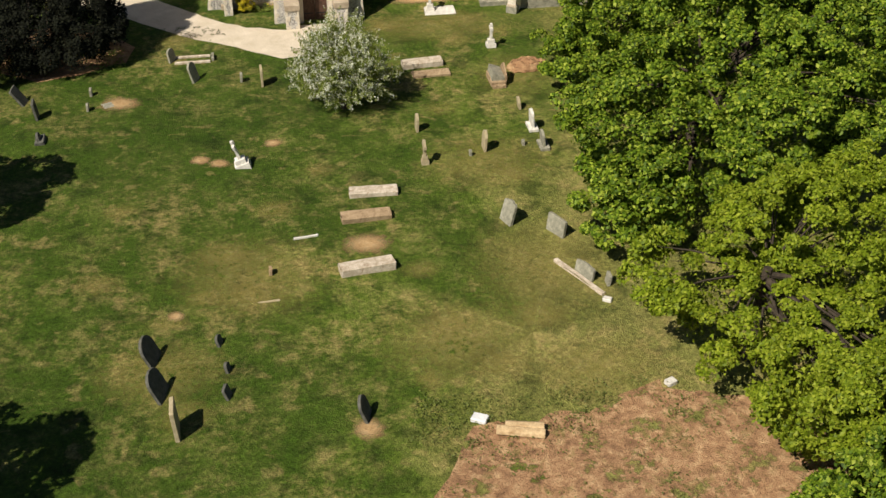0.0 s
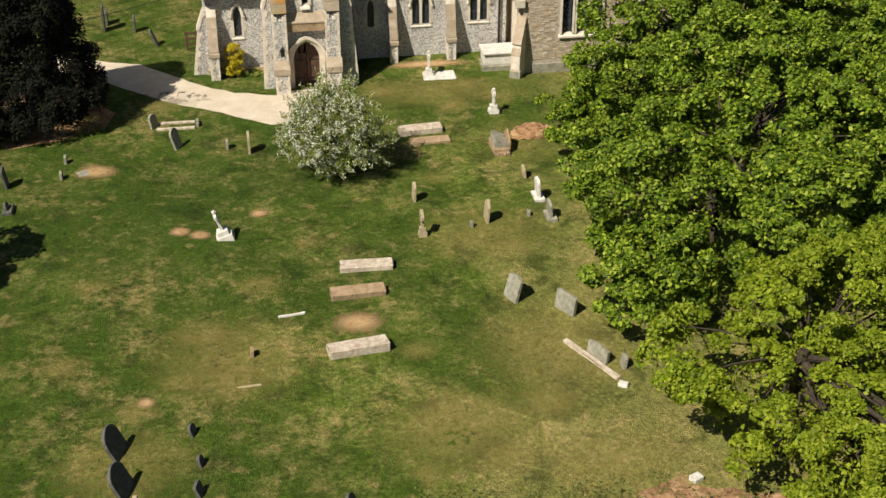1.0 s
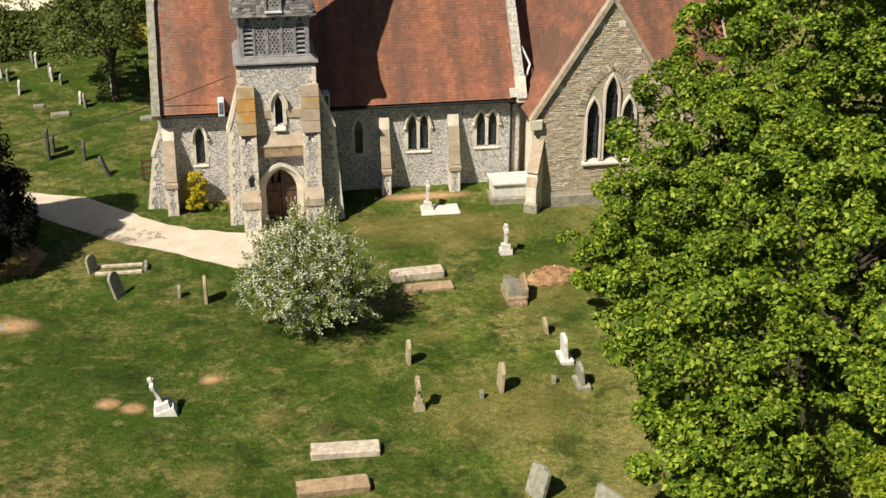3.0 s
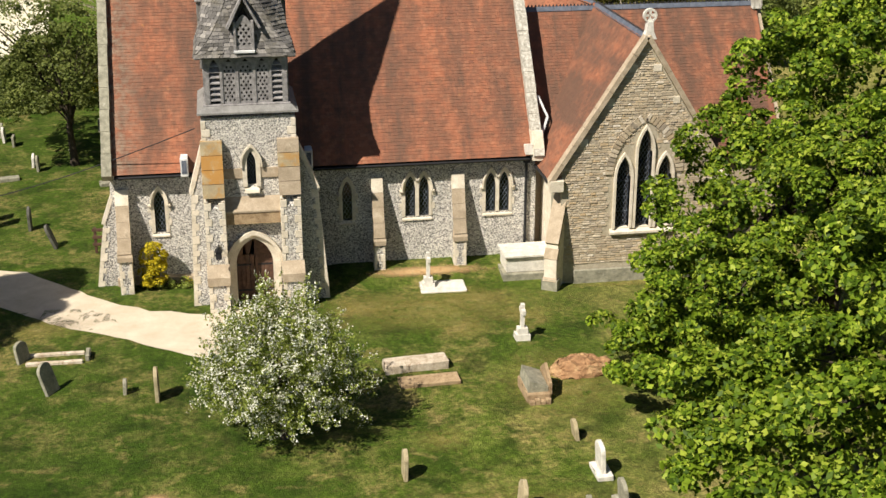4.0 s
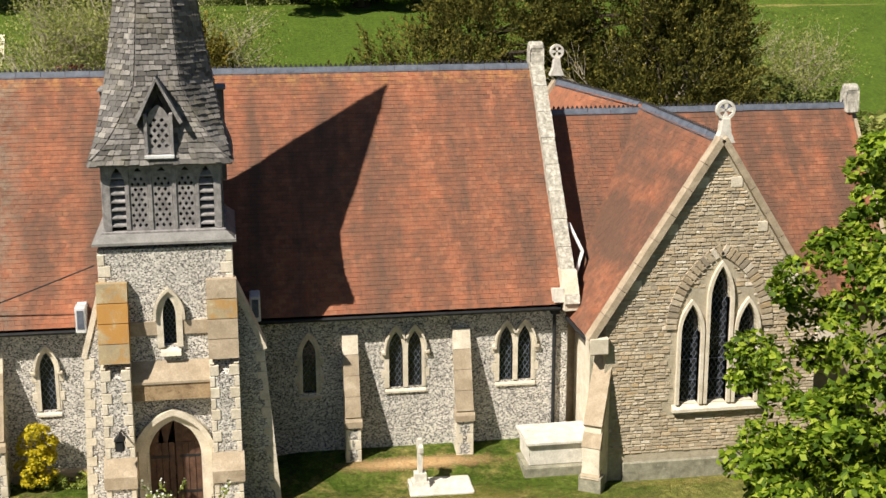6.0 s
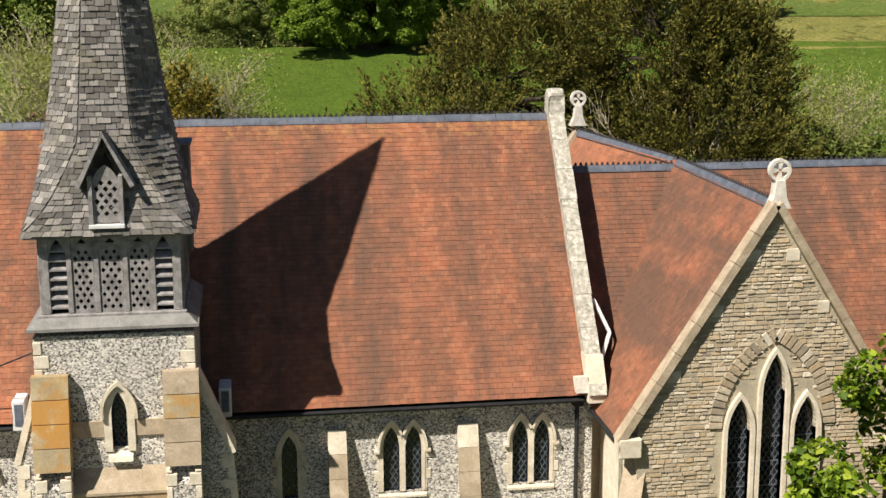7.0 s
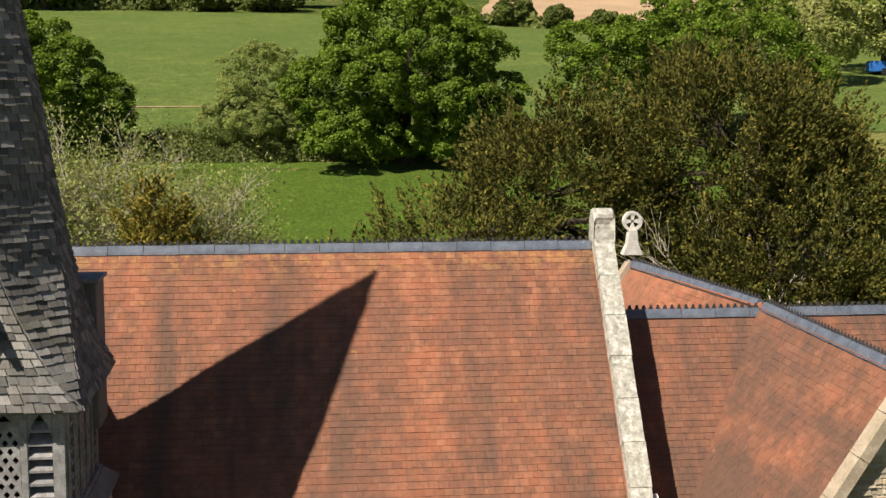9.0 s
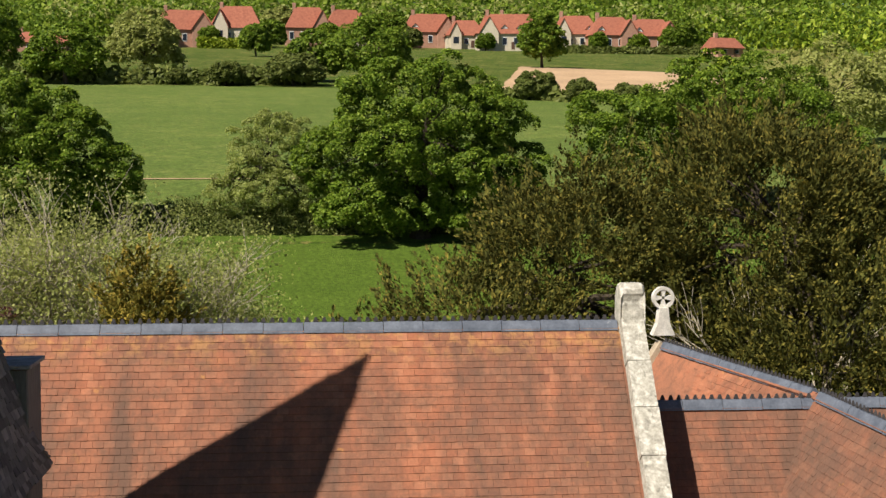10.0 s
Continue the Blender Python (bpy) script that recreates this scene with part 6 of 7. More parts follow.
def chest_tomb(x, y):
    t = thing("chest_tomb", at_ground(x, y), "pale limewashed chest tomb with a stone lid beside the church", "tomb")
    for name, a, b, c, d, z0, z1, mat in (("plinth", -0.95, 0.95, -0.72, 0.72, -0.2, 0.1, WEATHERED), ("chest", -0.8, 0.8, -0.56, 0.56, 0.1, 0.66, WHITE_STONE), ("lid", -0.9, 0.9, -0.66, 0.66, 0.66, 0.76, WHITE_STONE)):
        bm = bmesh.new()
        box(bm, a, b, c, d, z0, z1, 0.02)
        part(name, bm, mat, t)


chest_tomb(4.53, 28.84)


def coped_tomb(x, y):
    t = thing("coped_tomb", at_ground(x, y), "ruined stone tomb with a tilted slab and brick foot", "tomb")
    bm = bmesh.new()
    box(bm, -0.42, 0.42, -0.75, 0.7, -0.2, 0.32, 0.02)
    part("base", bm, BROWN_STONE, t)
    bm = bmesh.new()
    prism(bm, [(-0.36, 0.32), (0.36, 0.32), (0.36, 0.5), (-0.3, 0.72)], "y", -0.6, 0.65)
    part("slab", bm, WEATHERED, t)
    bm = bmesh.new()
    prism(bm, [(-0.65, -0.2), (0.6, -0.2), (0.6, 0.62), (0.1, 1.0), (-0.65, 0.62)], "x", 0.38, 0.48)
    part("upright", bm, BROWN_STONE, t)
    t.scale = (0.82, 0.9, 0.9)
    for k in range(4):
        bm = bmesh.new()
        box(bm, -0.36 + 0.19 * k, -0.19 + 0.19 * k, -0.95, -0.78, -0.1, 0.16 + 0.06 * (k % 2), 0.01)
        part("brick", bm, BROWN_STONE, t)


coped_tomb(2.65, 19.45)


def earth_mound(x, y, rx, ry, h):
    bm = bmesh.new()
    bmesh.ops.create_icosphere(bm, subdivisions=4, radius=1.0)
    for v in bm.verts:
        q = noise.noise_vector(v.co * 2.5) * 0.18 + noise.noise_vector(v.co * 7) * 0.07
        v.co = Vector((v.co.x * rx, v.co.y * ry, max(-0.1, v.co.z * h))) + q
    ob = part("earth_mound", bm, EARTH, None)
    ob.location = at_ground(x, y)
    tagged(ob, "low heap of bare brown earth near the trees", "earth mound")


earth_mound(4.41, 20.56, 1.0, 0.6, 0.4)


def cut_log(x, y, turn, length, r, n):
    for k in range(n):
        t = thing("cut_log", (x + 0.16 * k, y + 0.2 * k, float(ground_z(x, y)) + r * 0.8), "split pale log lying on bare earth", "log", "logs on the bare earth")
        t.rotation_euler = (0, radians(3), radians(turn + 4 * k))
        bm = bmesh.new()
        L = length * (1 - 0.2 * k)
        prof = [(r * rnd.uniform(0.8, 1.1) * math.cos(2 * math.pi * i / 9), r * rnd.uniform(0.7, 1.0) * math.sin(2 * math.pi * i / 9)) for i in range(9)]
        prism(bm, prof, "x", -L / 2, L / 2)
        part("wood", bm, LOG, t)


cut_log(-1.51, -5.04, -14, 1.5, 0.17, 2)


def telegraph_wire():
    """The thin cable that runs from the tower to the ground on the west."""
    bm = bmesh.new()
    a, b = Vector((TCX - TS, TFY + 0.5, 5.6)), Vector((-16.5, 31.5, 2.2))
    pts = [a.lerp(b, i / 14) - Vector((0, 0, 0.25 * math.sin(math.pi * i / 14))) for i in range(15)]
    tube(bm, pts, [0.018] * 15, 5)
    ob = part("cable", bm, IRON, None)
    tagged(ob, "thin dark cable running down from the tower", "cable")


telegraph_wire()


# weeds on and round the bare earth, and longer tufts in the grass
def weeds(name, n, area, size, leaf, label, clump=0.18):
    r = np.random.default_rng(n)
    m = n // 12
    x, y = r.uniform(area[0], area[1], m), r.uniform(area[2], area[3], m)
    ok = np.array([noise.noise(Vector((a * 0.5, b * 0.5, 3.0))) > -0.05 for a, b in zip(x, y)])
    x, y = np.repeat(x[ok], 12) + r.normal(0, clump, 12 * ok.sum()), np.repeat(y[ok], 12) + r.normal(0, clump, 12 * ok.sum())
    c = np.stack([x, y, ground_z(x, y) + r.uniform(0.02, 0.14, len(x))], 1)
    o = np.stack([r.normal(0, 0.5, len(x)), r.normal(0, 0.5, len(x)), np.ones(len(x))], 1)
    ob = leaf_mesh(name, c, o, size, leaf, None)
    return tagged(ob, label, "weeds", kind="stuff")


weeds("weeds", 3200, (-5.5, 7.0, -10, -3.2), 0.05, LEAF_HEDGE, "green weeds coming up through bare earth")
weeds("weeds", 2200, (-5.0, 4.5, -5.2, -2.9), 0.05, LEAF_HEDGE, "green weeds along the edge of the earth")
weeds("weeds", 2500, (-22, -14.5, 23.8, 26), 0.06, LEAF_HAW, "low weeds under the dark yew")

# ---- church: buttresses and small fittings ----
def nave_buttress(x0, x1, depth=0.7):
    """A nave buttress: a flint foot with stone quoins and a long stone slope above."""
    bm = bmesh.new()
    prism(bm, [(SY, GZ), (SY - depth, GZ), (SY - depth, 1.0), (SY - depth + 0.03, 1.3), (SY - 0.12, 3.2), (SY, 3.2)], "x", x0 + 0.02, x1 - 0.02)
    b = part("buttress", bm, FLINT, church, "flint buttress with a pale stone slope")
    for k in range(4):
        a, c = k / 4, (k + 0.98) / 4
        p = [(SY - depth - 0.03 + (depth - 0.1) * f, 1.28 + 2.05 * f) for f in (a, c)]
        bm = bmesh.new()
        prism(bm, [p[0], p[1], (p[1][0] + 0.16, p[1][1] - 0.02), (p[0][0] + 0.16, p[0][1] - 0.12)], "x", x0, x1)
        part("weathering_stone", bm, (LICHEN, LICHEN, LICHEN, ASHLAR)[k], b)
    bm = bmesh.new()
    prism(bm, [(SY - depth - 0.06, 1.0), (SY - depth - 0.06, 1.16), (SY - depth + 0.1, 1.4), (SY - depth + 0.2, 1.0)], "x", x0 - 0.03, x1 + 0.03)
    part("offset_stone", bm, LICHEN, b)
    for x, s in ((x0, 1), (x1, -1)):
        z, k = GZ, 0
        while z < 0.95:
            bm = bmesh.new()
            w = 0.17 if k % 2 else 0.1
            box(bm, min(x, x + s * w), max(x, x + s * w), SY - depth - 0.012, SY - depth + (0.14 if k % 2 else 0.3), z, min(z + 0.27, 0.99), 0.01)
            part("quoin", bm, ASHLAR, b)
            z, k = z + 0.28, k + 1


nave_buttress(-0.84, -0.44)
nave_buttress(2.02, 2.47)
nave_buttress(-9.6, -9.15, 0.9)


def corner_buttress(x0, x1, y_wall, depth, z_top):
    """The buttress that stands askew at the transept's west corner."""
    askew = Matrix.Translation((x1, y_wall, 0)) @ Matrix.Rotation(radians(-33), 4, "Z") @ Matrix.Translation((-x1, -y_wall, 0))
    bm = bmesh.new()
    prism(bm, [(y_wall, GZ), (y_wall - depth, GZ), (y_wall - depth, 1.15), (y_wall - depth + 0.04, 1.5), (y_wall - 0.1, z_top), (y_wall, z_top)], "x", x0, x1)
    bm.transform(askew)
    b = part("buttress", bm, ASHLAR, church, "stone corner buttress with grey weathered slopes")
    for za, zb, y0, y1 in ((1.5, z_top, y_wall - depth - 0.04, y_wall - 0.12), (0.95, 1.3, y_wall - depth - 0.14, y_wall - depth + 0.02), (0.15, 0.35, y_wall - depth - 0.2, y_wall - depth - 0.06)):
        bm = bmesh.new()
        prism(bm, [(y0, za), (y1, zb), (y1 + 0.12, zb), (y0 + 0.12, za - 0.1)], "x", x0 - 0.03, x1 + 0.03)
        bm.transform(askew)
        part("weathering_stone", bm, LICHEN, b)
    for d, z0, z1 in ((0.12, GZ, 0.95), (0.18, GZ, 0.2)):
        bm = bmesh.new()
        box(bm, x0 - (d - 0.1), x1 + (d - 0.1), y_wall - depth - d, y_wall - depth + 0.2, z0, z1, 0.015)
        bm.transform(askew)
        part("offset_stone", bm, ASHLAR if d < 0.15 else WEATHERED, b)


corner_buttress(TX - TW - 0.12, TX - TW + 0.3, TF + 0.3, 0.95, 3.1)
bm = bmesh.new()
box(bm, TX - TW + 0.5, TX + TW + 0.05, TF - 0.06, TF + 0.05, GZ, 0.3, 0.03)
part("plinth", bm, WEATHERED, church, "pale plinth course of the transept")

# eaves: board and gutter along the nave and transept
# the board's near-black colour carries the shade under the eave
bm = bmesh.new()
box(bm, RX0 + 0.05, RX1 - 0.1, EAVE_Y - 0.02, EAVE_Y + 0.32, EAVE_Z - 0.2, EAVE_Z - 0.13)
part("eaves_board", bm, SHADED_TIMBER, church)
bm = bmesh.new()
tube(bm, [(RX0 + 0.1, EAVE_Y - 0.03, EAVE_Z - 0.14), (RX1 - 0.15, EAVE_Y - 0.03, EAVE_Z - 0.14)], [0.045, 0.045], 8)
part("gutter", bm, IRON, church, "dark iron gutter")
bm = bmesh.new()
tube(bm, [(4.72, SY - 0.1, 3.8), (4.72, SY - 0.1, 3.4), (4.72, SY - 0.1, -0.1)], [0.05, 0.05, 0.05], 8)
box(bm, 4.6, 4.84, SY - 0.24, SY - 0.02, 3.6, 3.85, 0.02)
part("downpipe", bm, IRON, church, "dark iron downpipe")
bm = bmesh.new()
tube(bm, [(TX - TH - 0.03, TF + 0.25, TEZ - 0.06), (TX - TH - 0.03, 29.8, TEZ - 0.06)], [0.05, 0.05], 8)
part("gutter", bm, IRON, church)

# kneeler, flashing and stones where nave coping and transept roof meet
bm = bmesh.new()
prism(bm, [(EAVE_Y - 0.22, 3.78), (EAVE_Y - 0.22, 4.05), (EAVE_Y + 0.2, 4.75), (EAVE_Y + 0.55, 4.75), (EAVE_Y + 0.55, 3.78)], "x", 4.86, 5.27)
part("kneeler", bm, ASHLAR, church, "pale kneeler stone at the nave eaves")
bm = bmesh.new()
prism(bm, [(EAVE_Y - 0.15, 4.0), (EAVE_Y - 0.1, 4.35), (EAVE_Y + 0.2, 4.3), (EAVE_Y + 0.2, 4.0)], "x", 4.6, 4.86)
part("kneeler", bm, WHITE_STONE, church, "small pale stone at the eaves")
bm = bmesh.new()
for pa, pb in (((5.32, 30.1, 4.55), (5.62, 30.55, 5.05)), ((5.32, 30.9, 5.75), (5.62, 30.55, 5.05))):
    tube(bm, [pa, pb], [0.05, 0.05], 4)
part("flashing", bm, WHITE_PAINT, church, "white lead flashing")
bm = bmesh.new()
box(bm, TX - TH - 0.05, TX - TH + 0.45, TF - 0.12, TF + 0.3, TEZ - 0.35, TEZ + 0.08, 0.03)
part("kneeler", bm, ASHLAR, church, "pale kneeler stone of the transept gable")
bm = bmesh.new()
box(bm, TX + TH - 0.45, TX + TH + 0.05, TF - 0.12, TF + 0.3, TEZ - 0.35, TEZ + 0.08, 0.03)
part("kneeler", bm, ASHLAR, church, "pale kneeler stone of the transept gable")
# small blind lancets on the transept's west wall
for y in (28.35, 28.75):
    bm = bmesh.new()
    box(bm, TX - TW - 0.03, TX - TW + 0.02, y - 0.12, y + 0.12, 1.6, 2.9, 0.01)
    part("window", bm, WEATHERED, church, "narrow stone lancet on the side wall")

# little hatches on the roof beside the tower
for x, y, z in ((-7.2, 29.4, -0.5), (-3.0, 29.4, -0.42)):
    bm = bmesh.new()
    box(bm, x - 0.13, x + 0.13, y, y + 0.9, 4.3 + z, 4.95 + z, 0.02)
    h = part("roof_hatch", bm, WHITE_PAINT, church, "small white-framed hatch beside the tower")
    bm = bmesh.new()
    box(bm, x - 0.08, x + 0.08, y - 0.015, y - 0.001, 4.42 + z, 4.88 + z)
    part("pane", bm, LEAD, h)
# noticeboard-like wooden crate west of the church
bench = thing("wooden_frame", at_ground(-10.5, 33.4), "small brown wooden frame beside the church end", "frame")
for k in range(2):
    bm = bmesh.new()
    box(bm, -0.3 + 0.5 * k, -0.2 + 0.5 * k, -0.05, 0.05, -0.1, 1.0, 0.01)
    part("post", bm, DOOR_OAK, bench)
for k in range(3):
    bm = bmesh.new()
    box(bm, -0.35, 0.4, -0.08, -0.05, 0.3 + 0.28 * k, 0.42 + 0.28 * k, 0.01)
    part("rail", bm, DOOR_OAK, bench)

# ---- fields, hedges, houses and woods beyond ----
def hedge(name, pts, width, height, n, size, leaf, label, uneven=0.5):
    """A ragged hedge along a line, as one mass of leaves."""
    r = np.random.default_rng(len(pts) * 31 + n)
    pts = np.array(pts, float)
    seg = np.sqrt((np.diff(pts, axis=0) ** 2).sum(1))
    cum = np.r_[0, np.cumsum(seg)]
    s = r.uniform(0, cum[-1], n)
    x, y = np.interp(s, cum, pts[:, 0]), np.interp(s, cum, pts[:, 1])
    h = height * (1 - uneven / 2 + uneven * (0.5 + 0.5 * np.sin(s * 0.9) * np.sin(s * 0.37 + 1)) * r.uniform(0.6, 1.1, n))
    a = r.uniform(0, math.pi, n)
    k = r.uniform(0.5, 1, n) ** 0.5
    dx, dz = np.cos(a) * k * width / 2, np.sin(a) * k * h
    cx, cy = x + r.normal(0, 0.2, n), y + dx
    c = np.stack([cx, cy, ground_z(cx, cy) + np.maximum(dz, 0.1)], 1)
    o = np.stack([r.normal(0, 0.3, n), np.cos(a), np.sin(a) + 0.3], 1)
    ob = leaf_mesh(name, c, o, size, leaf, None)
    return tagged(ob, label, "hedge", kind="stuff")


hedge("hedge", [(-24, 90), (-8, 91), (0, 91.4), (7, 91.6), (16, 91.4)], 2.8, 1.7, 60000, 0.1, LEAF_HEDGE, "ragged brown-green hedge across the meadow", 0.9)
hedge("hedge", [(-96.5, 214), (-36.5, 216), (-18.6, 217), (-0.5, 216)], 3.0, 2.6, 6000, 0.7, LEAF_HEDGE, "dark hedge along the pasture's top edge")
hedge("hedge", [(20.3, 190), (28.5, 184), (38.8, 174), (57.0, 168), (115.1, 164)], 2.4, 1.6, 4000, 0.8, LEAF_HEDGE, "bushy hedge along the pasture's top edge", 0.9)
hedge("hedge", [(-36, 48), (-24, 51.4), (-18, 53.2), (-11, 54.5)], 3.0, 2.9, 40000, 0.13, LEAF_HEDGE, "dense green churchyard hedge")
hedge("hedge", [(-60, 49), (-36, 48)], 3.0, 2.9, 6000, 0.25, LEAF_HEDGE, "dense green churchyard hedge")
hedge("hedge", [(14, 56), (24, 58), (50, 60)], 3.0, 3.4, 9000, 0.24, LEAF_PALE, "pale scrubby hedge beyond the yews")
hedge("hedge", [(-34.2, 392), (-24.2, 394), (-14.2, 394)], 3.0, 3.0, 2600, 0.9, LEAF_LIME, "clipped yellow-green garden hedge", 0.2)
hedge("hedge", [(58.3, 378), (83.4, 374), (106.3, 376)], 3.0, 2.0, 3000, 0.9, LEAF_HEDGE, "garden hedge before the houses", 0.4)
outline_patch("pale_field", [(-90, 59), (-24, 59), (-15, 60), (-17, 84), (-90, 84)], CREAM_FIELD, 0.12, "pale cream crop field beyond the churchyard hedge", "field", wobble=0.4, step=4)

# churchyard trees on the west
leafy_tree("churchyard_tree", at_ground(-12.6, 45.2), 0.17, (0.1, 0, 3.4), [(0, 0, 4.2, 2.6, 2.4, 1.8), (-1.4, 0, 3.4, 1.8, 1.8, 1.3), (1.5, 0.3, 3.8, 1.8, 1.8, 1.4), (0.2, 0, 5.8, 1.6, 1.6, 1.3), (-2.8, 1.0, 6.2, 2.4, 2.2, 2.0)],
           LEAF_HEDGE, 210, 90, 0.1, 0.5, "airy young tree among the far graves", seed=41, inner=0.1)
leafy_tree("copper_tree", at_ground(-9.6, 53.5), 0.2, (0, 0, 3.6), [(0, 0, 3.6, 1.8, 1.8, 2.2), (0, 0, 5.6, 1.2, 1.2, 1.6)],
           LEAF_RED, 110, 60, 0.14, 0.5, "reddish copper-leaved tree by the far hedge", seed=42)
leafy_tree("laburnum_bush", at_ground(-8.8, 46.5), 0.12, (0, 0, 6), [(0, 0, 5.4, 1.4, 1.4, 2.6), (-1.2, 0.3, 3.6, 1.5, 1.4, 2.4)],
           LEAF_YELLOW, 110, 60, 0.13, 0.45, "tall yellow-flowered bush behind the church", seed=43)
leafy_tree("shrub", at_ground(-2.3, 46.6), 0.1, (0, 0, 4), [(0, 0, 3.0, 1.6, 1.4, 2.6), (-1.2, 0, 5.0, 1.2, 1.1, 2.0)],
           LEAF_HEDGE, 120, 70, 0.12, 0.42, "green shrub behind the church", seed=44)
leafy_tree("shrub", at_ground(20.1, 56.5), 0.1, (0, 0, 4), [(0, 0, 3.4, 3.0, 2.4, 2.8), (3.5, 0, 2.6, 2.6, 2.4, 2.2)],
           LEAF_HEDGE, 170, 70, 0.16, 0.55, "scrub beyond the yews", seed=45)

# single field trees and bushes on the slope, seen small
slope_trees = [(-37.5, 214, 6.2, 9.0, LEAF_DARK), (-28.1, 232, 6.5, 11.0, LEAF_PALE), (-14.0, 213, 3.0, 3.6, LEAF_HEDGE), (-21.5, 215, 1.6, 2.2, LEAF_HEDGE), (-4.0, 214, 5.0, 4.6, LEAF_HEDGE),
                                        (7.3, 222, 7.5, 10, LEAF_DARK), (28.0, 184, 2.9, 3.8, LEAF_HEDGE), (33.0, 180, 2.1, 3.0, LEAF_HEDGE), (37.8, 175, 2.4, 2.6, LEAF_HEDGE)]
hill_trees = [(43.3, 272, 5.2, 11, LEAF_DARK), (-0.8, 224, 5.0, 8, LEAF_DARK), (42.5, 122, 6.0, 9.5, LEAF_PALE), (54.2, 130, 6.5, 9, LEAF_PALE),
                                        (65.6, 150, 7, 11, LEAF_OAK), (36.1, 134, 3.6, 8.5, LEAF_OAK), (-31.5, 396, 3.5, 6, LEAF_DARK), (2.2, 414, 4.5, 7, LEAF_OAK), (14.5, 408, 6, 9, LEAF_DARK), (26.0, 402, 4, 6, LEAF_HEDGE), (47.0, 392, 3, 5, LEAF_DARK), (63.5, 394, 3.5, 6, LEAF_HEDGE), (80.6, 396, 3, 5.5, LEAF_DARK), (91.5, 392, 3.2, 5, LEAF_OAK), (103.5, 396, 5, 8, LEAF_DARK), (-47.4, 398, 6, 9, LEAF_DARK), (-14.6, 404, 5, 8, LEAF_DARK), (20.2, 412, 7, 10, LEAF_DARK), (67.2, 412, 5, 8, LEAF_DARK), (108.2, 412, 7, 10, LEAF_DARK), (38.3, 440, 7, 12, LEAF_OAK), (-12.7, 440, 7, 12, LEAF_PALE), (-51.6, 218, 7, 12, LEAF_DARK), (80.9, 170, 8, 12, LEAF_OAK), (94.1, 196, 9, 12, LEAF_PALE), (113.0, 230, 10, 13, LEAF_OAK), (-15.1, 328, 4, 8, LEAF_DARK), (-71.2, 300, 9, 13, LEAF_DARK)]
for k, (x, y, r, h, leaf) in enumerate(slope_trees + hill_trees):
    leafy_tree("field_tree", at_ground(x, y), r * 0.06, (0, 0, h * 0.5), [(0, 0, h * 0.55, r * 0.75, r * 0.7, h * 0.42), (r * 0.3, 0, h * 0.42, r * 0.55, r * 0.5, h * 0.36), (-r * 0.35, 0, h * 0.45, r * 0.5, r * 0.5, h * 0.36)],
               leaf, 120, 80, 0.1 + 0.0011 * y, 0.17 * r, "leafy tree standing on the slope of fields", seed=60 + k)


